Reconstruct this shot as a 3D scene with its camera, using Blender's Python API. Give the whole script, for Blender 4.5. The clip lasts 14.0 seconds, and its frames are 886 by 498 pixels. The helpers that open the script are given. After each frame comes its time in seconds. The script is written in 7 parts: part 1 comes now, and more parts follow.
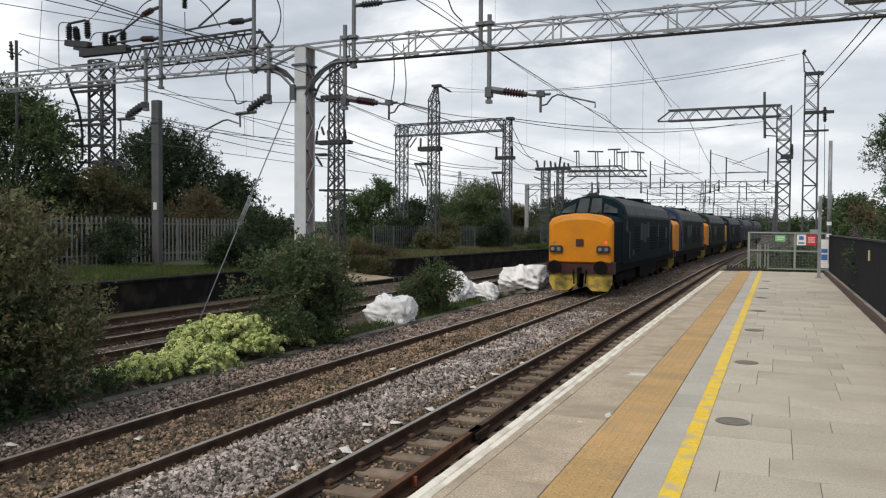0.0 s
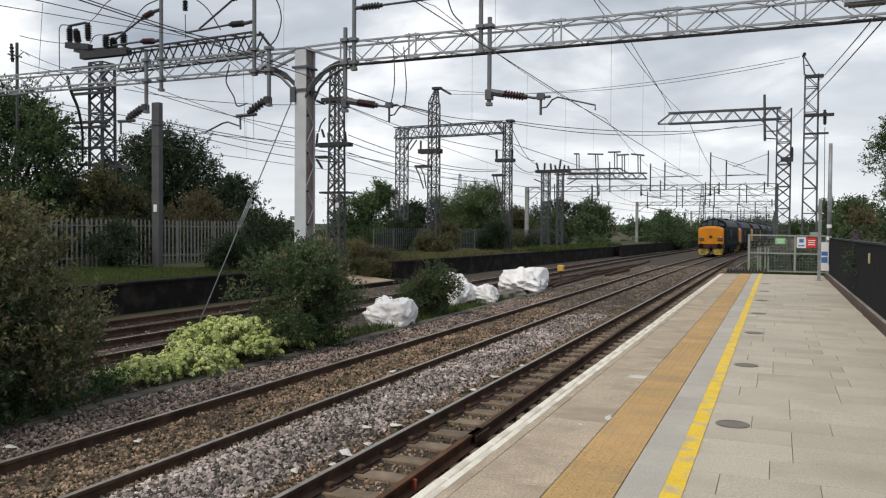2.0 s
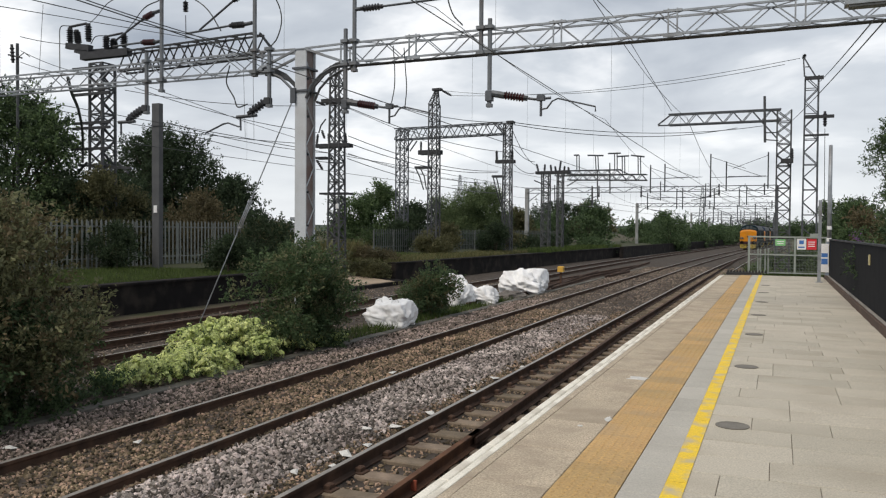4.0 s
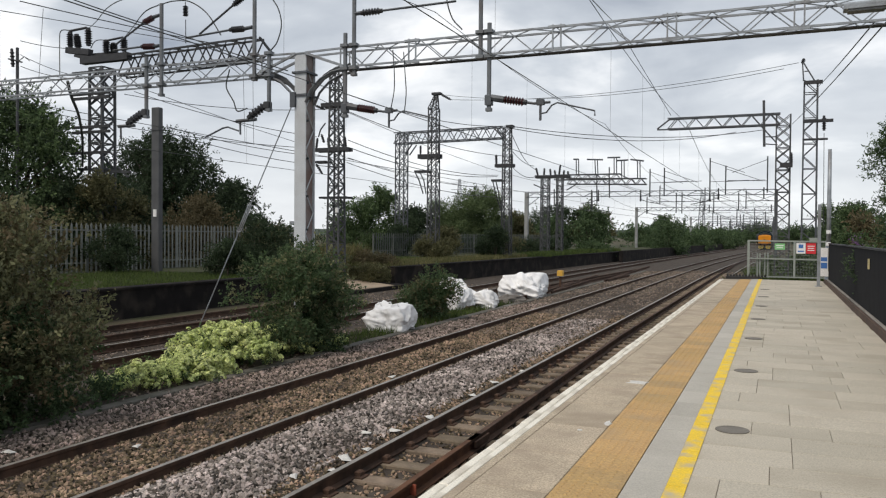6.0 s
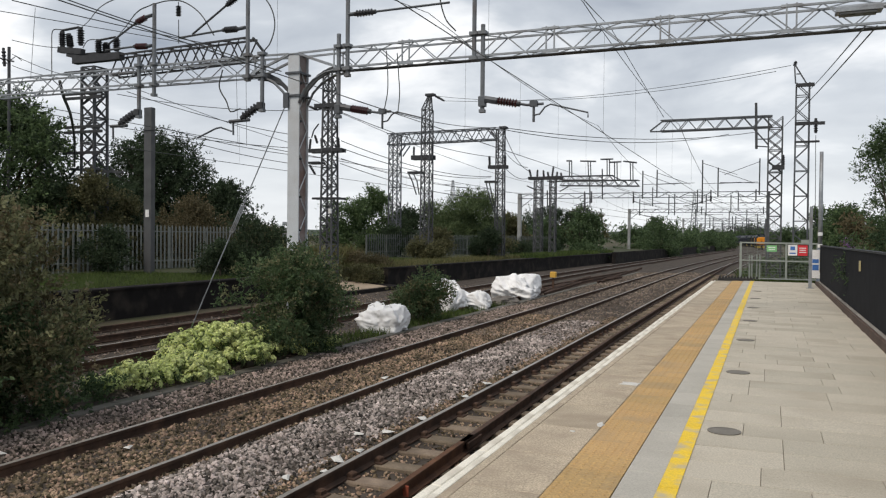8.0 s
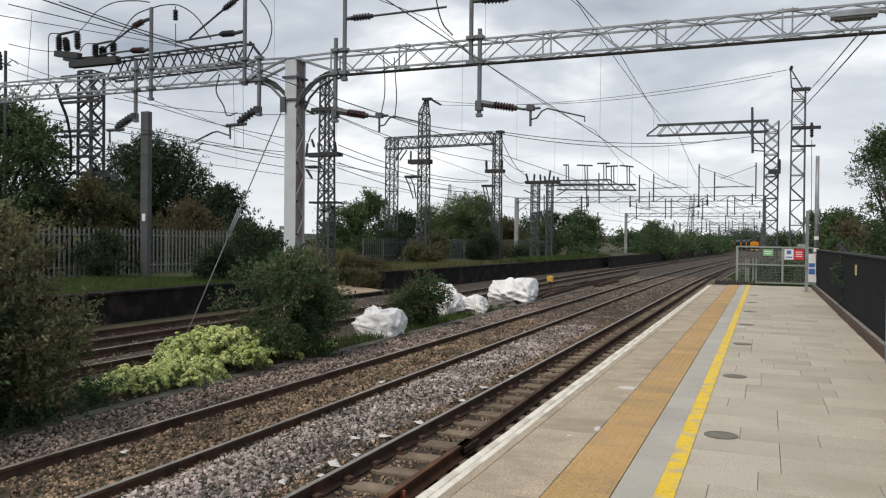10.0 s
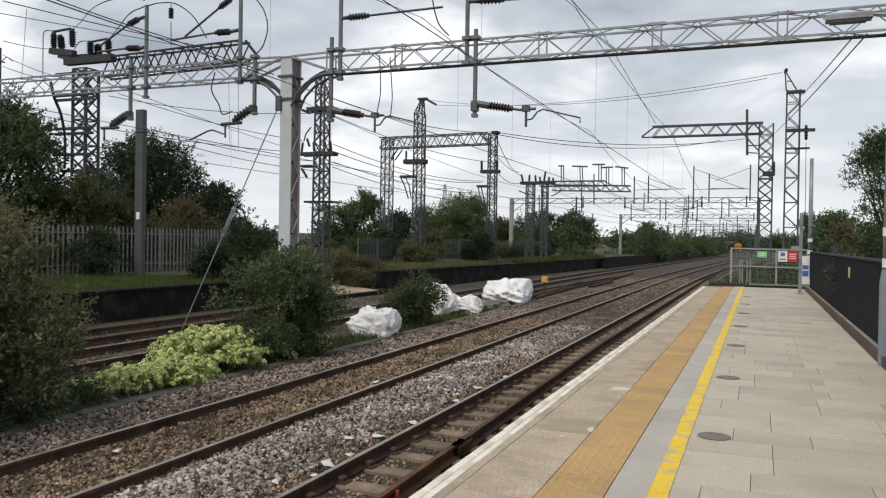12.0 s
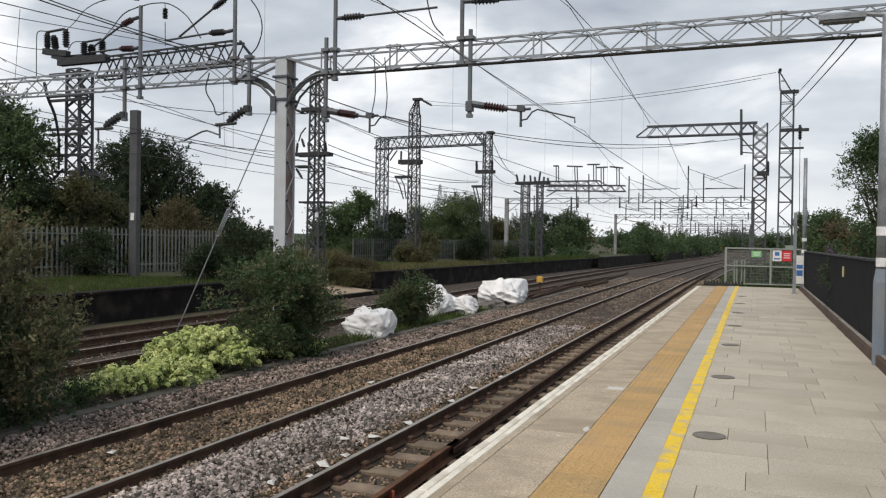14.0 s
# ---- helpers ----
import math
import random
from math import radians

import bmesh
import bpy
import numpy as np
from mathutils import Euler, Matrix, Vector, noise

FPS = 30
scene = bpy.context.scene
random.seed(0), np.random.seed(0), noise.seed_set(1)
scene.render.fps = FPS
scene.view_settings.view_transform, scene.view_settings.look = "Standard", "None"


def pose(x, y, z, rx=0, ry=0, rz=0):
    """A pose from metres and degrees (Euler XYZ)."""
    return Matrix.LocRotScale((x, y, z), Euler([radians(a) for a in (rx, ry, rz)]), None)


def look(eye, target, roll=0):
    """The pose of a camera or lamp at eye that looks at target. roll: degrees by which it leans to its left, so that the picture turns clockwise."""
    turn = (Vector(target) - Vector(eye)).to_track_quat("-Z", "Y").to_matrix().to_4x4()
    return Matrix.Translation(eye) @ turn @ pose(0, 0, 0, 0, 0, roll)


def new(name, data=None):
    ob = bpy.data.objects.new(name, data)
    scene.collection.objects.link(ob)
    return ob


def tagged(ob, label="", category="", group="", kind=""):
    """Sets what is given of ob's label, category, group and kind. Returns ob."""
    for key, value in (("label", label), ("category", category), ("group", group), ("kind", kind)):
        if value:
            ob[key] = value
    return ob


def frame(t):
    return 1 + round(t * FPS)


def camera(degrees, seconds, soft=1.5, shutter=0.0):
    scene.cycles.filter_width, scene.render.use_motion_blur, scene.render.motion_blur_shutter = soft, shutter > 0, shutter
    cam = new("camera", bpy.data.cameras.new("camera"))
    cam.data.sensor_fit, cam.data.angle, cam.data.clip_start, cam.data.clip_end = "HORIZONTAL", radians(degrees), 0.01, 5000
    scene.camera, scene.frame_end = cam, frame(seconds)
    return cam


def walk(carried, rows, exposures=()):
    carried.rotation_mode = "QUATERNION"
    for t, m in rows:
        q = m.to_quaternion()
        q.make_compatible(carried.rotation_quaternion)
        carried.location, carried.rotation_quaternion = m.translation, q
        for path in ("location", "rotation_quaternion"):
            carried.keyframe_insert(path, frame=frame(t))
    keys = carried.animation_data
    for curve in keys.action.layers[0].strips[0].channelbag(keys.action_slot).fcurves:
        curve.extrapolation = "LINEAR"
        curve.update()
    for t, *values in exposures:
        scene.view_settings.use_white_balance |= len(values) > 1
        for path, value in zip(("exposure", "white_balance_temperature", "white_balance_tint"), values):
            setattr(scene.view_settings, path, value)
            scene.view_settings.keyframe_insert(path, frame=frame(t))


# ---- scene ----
LENS = 58.68
EYE = (0.0, 0.0, 1.6)
cam = camera(LENS, 14.0, soft=1.2)


def aim(left, up, roll):
    """A pose at EYE that looks that many degrees to the left of the track's line and up."""
    a, b = radians(left), radians(up)
    way = Vector((-math.sin(a) * math.cos(b), math.cos(a) * math.cos(b), math.sin(b)))
    return look(EYE, Vector(EYE) + way * 10, roll)


walk(cam, [
    (0, aim(22.988, -1.583, 0.342)),
    (0.5, aim(22.649, -1.539, 0.320)),
    (1, aim(22.647, -1.446, 0.272)),
    (1.5, aim(22.791, -1.449, 0.327)),
    (2, aim(22.995, -1.407, 0.384)),
    (2.5, aim(23.064, -1.354, 0.404)),
    (3, aim(23.021, -1.407, 0.468)),
    (5.5, aim(22.959, -1.083, 0.418)),
    (6, aim(22.967, -1.029, 0.454)),
    (6.5, aim(22.835, -0.962, 0.465)),
    (7, aim(22.652, -0.942, 0.588)),
    (7.5, aim(22.520, -0.935, 0.582)),
    (8, aim(22.468, -0.942, 0.593)),
    (10.5, aim(22.135, -0.611, 0.630)),
    (11, aim(21.980, -0.650, 0.726)),
    (11.5, aim(21.944, -0.642, 0.799)),
    (12, aim(21.870, -0.632, 0.921)),
    (12.5, aim(21.762, -0.556, 0.963)),
    (13, aim(21.679, -0.507, 0.992)),
    (13.5, aim(21.606, -0.554, 0.933)),
    (14, aim(21.520, -0.610, 0.800)),
])

# ---- world, sun, exposure ----
SUN_EL, SUN_AZ = 50, 200
world = bpy.data.worlds.new("world")
scene.world = world
world.use_nodes = True
wn, wl = world.node_tree.nodes, world.node_tree.links
wn.clear()


sky = wn.new("ShaderNodeTexSky")
sky.sky_type, sky.sun_disc = "NISHITA", False
sky.sun_elevation, sky.sun_rotation = radians(SUN_EL), radians(SUN_AZ)
tc = wn.new("ShaderNodeTexCoord")
sep = wn.new("ShaderNodeSeparateXYZ")
wl.new(tc.outputs["Generated"], sep.inputs[0])


def wmath(op, a, b):
    n = wn.new("ShaderNodeMath")
    n.operation = op
    for i, v in enumerate((a, b)):
        if isinstance(v, (int, float)):
            n.inputs[i].default_value = v
        else:
            wl.new(v, n.inputs[i])
    return n.outputs[0]


den = wmath("ADD", wmath("ABSOLUTE", sep.outputs[2], 0), 0.22)
comb = wn.new("ShaderNodeCombineXYZ")
wl.new(wmath("DIVIDE", sep.outputs[0], den), comb.inputs[0])
wl.new(wmath("DIVIDE", sep.outputs[1], den), comb.inputs[1])
cn = wn.new("ShaderNodeTexNoise")
cn.inputs["Scale"].default_value, cn.inputs["Detail"].default_value = 1.25, 6
cn.inputs["Roughness"].default_value, cn.inputs["Distortion"].default_value = 0.52, 0.25
wl.new(comb.outputs[0], cn.inputs["Vector"])
ramp = wn.new("ShaderNodeValToRGB")
ramp.color_ramp.elements[0].position, ramp.color_ramp.elements[0].color = 0.35, (0.30, 0.335, 0.395, 1)
ramp.color_ramp.elements[1].position, ramp.color_ramp.elements[1].color = 0.66, (1.0, 1.0, 1.0, 1)
mid = ramp.color_ramp.elements.new(0.52)
mid.color = (0.52, 0.555, 0.60, 1)
wl.new(cn.outputs["Fac"], ramp.inputs[0])
# brighter, hazier band of cloud towards the horizon
haze = wn.new("ShaderNodeMix")
haze.data_type = "RGBA"
hz = wn.new("ShaderNodeMapRange")
hz.inputs["From Min"].default_value, hz.inputs["From Max"].default_value = 0.02, 0.22
hz.inputs["To Min"].default_value, hz.inputs["To Max"].default_value = 0.75, 0.0
wl.new(sep.outputs[2], hz.inputs[0])
wl.new(hz.outputs[0], haze.inputs["Factor"])
wl.new(ramp.outputs[0], haze.inputs["A"])
haze.inputs["B"].default_value = (0.80, 0.82, 0.84, 1)
mixn = wn.new("ShaderNodeMix")
mixn.data_type = "RGBA"
mixn.inputs["Factor"].default_value = 0.94
sc = wn.new("ShaderNodeVectorMath")
sc.operation = "SCALE"
sc.inputs["Scale"].default_value = 0.1
wl.new(sky.outputs[0], sc.inputs[0])
wl.new(sc.outputs[0], mixn.inputs["A"])
wl.new(haze.outputs["Result"], mixn.inputs["B"])
bgn = wn.new("ShaderNodeBackground")
bgn.inputs["Strength"].default_value = 1.0
wo = wn.new("ShaderNodeOutputWorld")
wl.new(mixn.outputs["Result"], bgn.inputs[0])
wl.new(bgn.outputs[0], wo.inputs[0])

sun = new("sun", bpy.data.lights.new("sun", "SUN"))
sun.data.energy, sun.data.angle, sun.data.color = 1.6, radians(22), (1.0, 0.89, 0.76)
az = radians(SUN_AZ)
sun.matrix_world = look((0, 0, 0), (-math.sin(az) * 0.64, -math.cos(az) * 0.64, -0.77))
scene.view_settings.exposure = 0.3


# ---- materials ----
def mat(name, c1, c2=None, scale=8.0, rough=0.8, bump=0.2, metal=0.0, fine=60.0, island=0.0, obj=0.0, stain=None, stain_scale=1.5, stain_amt=0.5, emit=0.0, bump_dist=0.01, spec=0.5, speck=1.0):
    """Two scales of noise between c1 and c2, with stains, relief and a random tone by island or object."""
    m = bpy.data.materials.new(name)
    m.use_nodes = True
    n, l = m.node_tree.nodes, m.node_tree.links
    bsdf = n["Principled BSDF"]
    c2 = c2 or tuple(v * 0.7 for v in c1)
    co = n.new("ShaderNodeTexCoord")

    where = co.outputs["Object"]
    if obj:
        # each piece takes its own stretch of the pattern
        off, add = n.new("ShaderNodeVectorMath"), n.new("ShaderNodeVectorMath")
        off.operation, add.operation = "SCALE", "ADD"
        off.inputs[0].default_value = (31.0, 47.0, 13.0)
        l.new(n.new("ShaderNodeObjectInfo").outputs["Random"], off.inputs["Scale"])
        l.new(co.outputs["Object"], add.inputs[0])
        l.new(off.outputs[0], add.inputs[1])
        where = add.outputs[0]

    def tex(s, detail=5):
        t = n.new("ShaderNodeTexNoise")
        t.inputs["Scale"].default_value, t.inputs["Detail"].default_value = s, detail
        l.new(where, t.inputs["Vector"])
        return t.outputs["Fac"]

    def mix(fac, a, b, blend="MIX"):
        k = n.new("ShaderNodeMix")
        k.data_type, k.blend_type = "RGBA", blend
        for sock, v in (("Factor", fac), ("A", a), ("B", b)):
            if isinstance(v, (int, float)):
                k.inputs[sock].default_value = v
            elif isinstance(v, tuple):
                k.inputs[sock].default_value = (*v, 1)
            else:
                l.new(v, k.inputs[sock])
        return k.outputs["Result"]

    def spread(v, lo, hi, a=0.0, b=1.0):
        k = n.new("ShaderNodeMapRange")
        for sock, x in (("From Min", lo), ("From Max", hi), ("To Min", a), ("To Max", b)):
            k.inputs[sock].default_value = x
        l.new(v, k.inputs[0])
        return k.outputs[0]

    big, small = tex(scale), tex(fine, 3)
    col = mix(spread(big, 0.3, 0.7), c1, c2)
    grain = spread(small, 0.25, 0.75, 1 - 0.28 * speck, 1 + 0.28 * speck)
    gc = n.new("ShaderNodeCombineColor")
    for i in range(3):
        l.new(grain, gc.inputs[i])
    col = mix(0.7, col, gc.outputs[0], "MULTIPLY")
    if stain:
        col = mix(spread(tex(stain_scale, 7), 0.48, 0.68, 0, stain_amt), col, stain)
    if island or obj:
        src = n.new("ShaderNodeNewGeometry").outputs["Random Per Island"] if island else n.new("ShaderNodeObjectInfo").outputs["Random"]
        amt = island or obj
        hv = n.new("ShaderNodeHueSaturation")
        l.new(spread(src, 0, 1, 1 - amt, 1 + amt), hv.inputs["Value"])
        l.new(spread(src, 0, 1, 0.5 + amt * 0.03, 0.5 - amt * 0.03), hv.inputs["Hue"])
        l.new(col, hv.inputs["Color"])
        col = hv.outputs[0]
    l.new(col, bsdf.inputs["Base Color"])
    l.new(spread(small, 0.3, 0.7, max(rough - 0.1, 0.02), min(rough + 0.1, 1)), bsdf.inputs["Roughness"])
    bsdf.inputs["Metallic"].default_value = metal
    bsdf.inputs["Specular IOR Level"].default_value = spec
    if bump:
        b = n.new("ShaderNodeBump")
        b.inputs["Strength"].default_value, b.inputs["Distance"].default_value = bump, bump_dist
        l.new(small, b.inputs["Height"])
        l.new(b.outputs[0], bsdf.inputs["Normal"])
    if emit:
        bsdf.inputs["Emission Color"].default_value = (*c1, 1)
        bsdf.inputs["Emission Strength"].default_value = emit
    return m


def leaf_mat(name, c1, c2, thin=0.4):
    m = mat(name, c1, c2, scale=1.2, rough=0.6, bump=0, island=0.45, fine=9)
    n, l = m.node_tree.nodes, m.node_tree.links
    b = n["Principled BSDF"]
    b.inputs["Specular IOR Level"].default_value = 0.25
    tr, mx = n.new("ShaderNodeBsdfTranslucent"), n.new("ShaderNodeMixShader")
    l.new(b.inputs["Base Color"].links[0].from_socket, tr.inputs["Color"])
    mx.inputs[0].default_value = thin
    l.new(b.outputs[0], mx.inputs[1])
    l.new(tr.outputs[0], mx.inputs[2])
    l.new(mx.outputs[0], n["Material Output"].inputs["Surface"])
    return m


GALV = mat("galvanised_steel", (0.33, 0.355, 0.38), (0.22, 0.24, 0.26), 3, 0.5, 0.1, 0.35, 40, stain=(0.15, 0.12, 0.10), stain_amt=0.4)
GALV_OLD = mat("weathered_steel", (0.110, 0.122, 0.137), (0.066, 0.073, 0.083), 3, 0.6, 0.1, 0.3, 40, stain=(0.075, 0.07, 0.068), stain_amt=0.5)
STEEL_DARK = mat("dark_steel", (0.038, 0.040, 0.045), (0.024, 0.025, 0.028), 4, 0.65, 0.15, 0.1, 50)
PAINT_GREY = mat("pale_grey_paint", (0.52, 0.55, 0.58), (0.45, 0.475, 0.50), 2, 0.55, 0.1, 0, 50, stain=(0.33, 0.31, 0.29), stain_amt=0.35)
GALV_DULL = mat("dull_galvanised_tube", (0.17, 0.185, 0.20), (0.12, 0.13, 0.14), 3, 0.55, 0.1, 0.2, 40, stain=(0.13, 0.10, 0.085), stain_amt=0.5)
STEEL_MID = mat("sooty_steel", (0.075, 0.080, 0.086), (0.042, 0.045, 0.049), 4, 0.65, 0.15, 0.1, 50)
RUST_PAINT = mat("streaked_paint", (0.26, 0.22, 0.21), (0.20, 0.165, 0.155), 2.5, 0.7, 0.1, 0, 40, stain=(0.14, 0.07, 0.05), stain_scale=2, stain_amt=0.7)
STEEL_POST = mat("grey_steel_post", (0.085, 0.088, 0.092), (0.06, 0.062, 0.066), 2, 0.6, 0.15, 0.1, 50)
WIRE = mat("copper_wire", (0.06, 0.065, 0.065), (0.04, 0.045, 0.045), 5, 0.55, 0, 0.3)
PORC = mat("brown_porcelain", (0.075, 0.016, 0.018), (0.05, 0.012, 0.014), 5, 0.42, 0)
PORC_GREY = mat("grey_porcelain", (0.032, 0.032, 0.036), (0.022, 0.022, 0.025), 5, 0.3, 0)
RUST = mat("rusty_rail", (0.105, 0.062, 0.043), (0.06, 0.038, 0.028), 6, 0.85, 0.35, 0.05, 70, stain=(0.026, 0.02, 0.017), spec=0.2)
RUST_FRESH = mat("orange_rust", (0.15, 0.075, 0.042), (0.085, 0.045, 0.03), 5, 0.9, 0.4, 0, 60, stain=(0.04, 0.028, 0.022), spec=0.2)
HEAD = mat("rail_head_steel", (0.33, 0.30, 0.265), (0.22, 0.20, 0.175), 3, 0.42, 0.03, 0.35, 30)
SLEEPER = mat("sleeper_timber", (0.24, 0.19, 0.14), (0.15, 0.12, 0.09), 5, 0.9, 0.5, 0, 45, obj=0.25, stain=(0.055, 0.045, 0.035), spec=0.15)
# old brown bed; its darkness paints in the shade between the loose stones
BALLAST_OLD_SHADED = mat("old_ballast_gap_shade", (0.092, 0.076, 0.063), (0.047, 0.039, 0.033), 3, 0.95, 0.8, 0, 26, stain=(0.04, 0.034, 0.029), bump_dist=0.03, spec=0.15)
STONE_OLD = mat("brown_stones", (0.32, 0.245, 0.16), (0.115, 0.088, 0.062), 2.0, 0.95, 0.3, 0, 90, island=0.9, stain=(0.075, 0.058, 0.044), stain_scale=0.9, stain_amt=0.6, spec=0.15)
STONE_NEW = mat("grey_stones", (0.45, 0.40, 0.365), (0.19, 0.165, 0.15), 1.3, 0.92, 0.3, 0, 90, island=0.9, stain=(0.11, 0.09, 0.078), stain_scale=0.8, stain_amt=0.6, spec=0.15)
STONE_SIDE = mat("dark_grey_stones", (0.34, 0.278, 0.235), (0.15, 0.122, 0.104), 1.8, 0.95, 0.3, 0, 90, island=0.9, stain=(0.075, 0.06, 0.05), stain_scale=0.8, stain_amt=0.6, spec=0.15)
STONE_FAR = mat("grimy_stones", (0.27, 0.220, 0.175), (0.135, 0.108, 0.088), 1.2, 0.95, 0.3, 0, 90, island=0.55, stain=(0.065, 0.053, 0.044), stain_scale=0.6, stain_amt=0.6, spec=0.15)
SOIL = mat("soil", (0.10, 0.085, 0.062), (0.06, 0.055, 0.035), 0.8, 0.95, 0.6, 0, 12, stain=(0.05, 0.065, 0.025), stain_scale=0.3, stain_amt=0.8, bump_dist=0.05, spec=0.15)
COPING = mat("coping_concrete", (0.46, 0.385, 0.285), (0.37, 0.31, 0.23), 2.6, 0.9, 0.5, 0, 75, obj=0.05, stain=(0.28, 0.225, 0.165), stain_scale=1.6, stain_amt=0.7, speck=2.4)
WHITE_LINE = mat("worn_white_paint", (0.80, 0.765, 0.67), (0.70, 0.665, 0.575), 4, 0.8, 0.3, 0, 70, stain=(0.40, 0.35, 0.28), stain_scale=2.3, stain_amt=0.6)
TACTILE = mat("buff_tactile_paving", (0.47, 0.31, 0.13), (0.42, 0.27, 0.115), 2.5, 0.85, 0.35, 0, 60, obj=0.09, stain=(0.33, 0.245, 0.14), stain_scale=1.4, stain_amt=0.75, speck=1.4)
SLAB = mat("paving_slab", (0.475, 0.435, 0.355), (0.425, 0.39, 0.32), 1.3, 0.85, 0.15, 0, 80, obj=0.085, stain=(0.33, 0.29, 0.225), stain_scale=0.9, stain_amt=0.6, speck=1.4)
SLAB_GREY = mat("grey_paving", (0.44, 0.42, 0.37), (0.39, 0.37, 0.325), 2, 0.85, 0.2, 0, 80, obj=0.06, stain=(0.32, 0.30, 0.26), stain_amt=0.4)
JOINT = mat("sandy_joint", (0.20, 0.175, 0.135), (0.12, 0.105, 0.082), 6, 0.95, 0.3, spec=0.15)
YELLOW = mat("worn_yellow_line", (0.80, 0.56, 0.03), (0.74, 0.50, 0.03), 3, 0.75, 0.2, 0, 80, stain=(0.42, 0.38, 0.31), stain_scale=5.5, stain_amt=0.85)
KERB = mat("brown_kerb", (0.09, 0.052, 0.036), (0.06, 0.038, 0.028), 4, 0.9, 0.4, 0, 50, stain=(0.12, 0.085, 0.06))
FENCE_BLACK = mat("black_fence_panel", (0.018, 0.019, 0.022), (0.012, 0.013, 0.015), 3, 0.55, 0.1, 0, 50, spec=0.3)
BRICK_DARK = mat("sooty_brick", (0.016, 0.014, 0.014), (0.009, 0.008, 0.008), 2, 0.95, 0.6, 0, 25, stain=(0.06, 0.05, 0.04), spec=0.15)
CONCRETE_GREY = mat("grey_concrete", (0.30, 0.31, 0.31), (0.23, 0.24, 0.24), 2, 0.9, 0.3, 0, 50, stain=(0.15, 0.15, 0.14))
CONCRETE = mat("weathered_concrete", (0.30, 0.28, 0.25), (0.22, 0.205, 0.185), 2, 0.9, 0.4, 0, 50, stain=(0.12, 0.11, 0.09))
TROUGH = mat("mossy_concrete", (0.12, 0.11, 0.095), (0.075, 0.07, 0.058), 3, 0.95, 0.4, 0, 40, obj=0.2, stain=(0.04, 0.045, 0.025))
SAND = mat("sandy_concrete", (0.36, 0.28, 0.20), (0.27, 0.21, 0.15), 1, 0.95, 0.4, 0, 30)
PALISADE = mat("palisade_steel", (0.22, 0.235, 0.215), (0.15, 0.16, 0.148), 3, 0.65, 0.1, 0.15, 40)
PALISADE_DARK = mat("dull_palisade_steel", (0.10, 0.112, 0.106), (0.062, 0.070, 0.066), 3, 0.7, 0.1, 0.1, 40)
GATE_PAINT = mat("grey_green_gate_paint", (0.30, 0.33, 0.30), (0.24, 0.27, 0.245), 4, 0.6, 0.1, 0.1, 50)
MESH_WIRE = mat("galvanised_mesh", (0.24, 0.27, 0.25), (0.20, 0.22, 0.20), 4, 0.6, 0, 0.2)
BAG = mat("white_woven_sack", (0.84, 0.84, 0.84), (0.77, 0.77, 0.77), 3, 0.7, 0.25, 0, 16, stain=(0.50, 0.48, 0.45), stain_scale=2.5, stain_amt=0.4, bump_dist=0.03, speck=0.25)
BAG_FILL = mat("bagged_ballast", (0.16, 0.14, 0.12), (0.09, 0.08, 0.07), 8, 0.95, 0.5)
BARK = mat("bark", (0.09, 0.07, 0.05), (0.055, 0.045, 0.035), 6, 0.95, 0.6, 0, 30)
LEAF_DARK = leaf_mat("dark_leaves", (0.050, 0.076, 0.038), (0.029, 0.046, 0.024))
LEAF_MID = leaf_mat("green_leaves", (0.112, 0.165, 0.070), (0.068, 0.108, 0.046))
LEAF_LIME = leaf_mat("lime_leaves", (0.70, 0.74, 0.36), (0.47, 0.56, 0.21))
LEAF_BRUSH = leaf_mat("dull_shrub_leaves", (0.185, 0.190, 0.098), (0.115, 0.124, 0.064))
LEAF_DEEP = leaf_mat("deep_green_leaves", (0.098, 0.148, 0.066), (0.054, 0.088, 0.041))
LEAF_OLIVE = leaf_mat("olive_leaves", (0.145, 0.140, 0.068), (0.085, 0.088, 0.042))
LEAF_WILLOW = leaf_mat("pale_leaves", (0.145, 0.195, 0.088), (0.085, 0.12, 0.055))
TURF = mat("mossy_turf", (0.040, 0.052, 0.022), (0.055, 0.052, 0.032), 1.2, 0.95, 0.6, 0, 20, spec=0.2)
LEAF_RUST = leaf_mat("browning_leaves", (0.155, 0.128, 0.070), (0.10, 0.088, 0.048))
FLOWER = leaf_mat("purple_flower_spikes", (0.30, 0.14, 0.34), (0.20, 0.10, 0.25))
GRASS = leaf_mat("grass_blades", (0.085, 0.125, 0.032), (0.055, 0.08, 0.022))
GRASS_DRY = leaf_mat("dry_grass", (0.17, 0.16, 0.07), (0.11, 0.112, 0.045))
GLASS_DARK = mat("dark_cab_glass", (0.045, 0.055, 0.056), (0.03, 0.036, 0.037), 2, 0.15, 0, spec=0.25)
LOCO_BLUE = mat("dark_blue_green_paint", (0.006, 0.017, 0.023), (0.004, 0.010, 0.014), 1.5, 0.6, 0.05, 0, 30, stain=(0.014, 0.016, 0.016), stain_amt=0.6, spec=0.02)
LOCO_BLUE2 = mat("mid_blue_paint", (0.018, 0.032, 0.075), (0.014, 0.024, 0.055), 1.5, 0.5, 0.05, 0, 30, stain=(0.02, 0.02, 0.02), spec=0.05)
LOCO_GREY = mat("grey_green_paint", (0.020, 0.026, 0.019), (0.012, 0.016, 0.013), 1.5, 0.6, 0.05, 0, 30, stain=(0.02, 0.02, 0.018), spec=0.02)
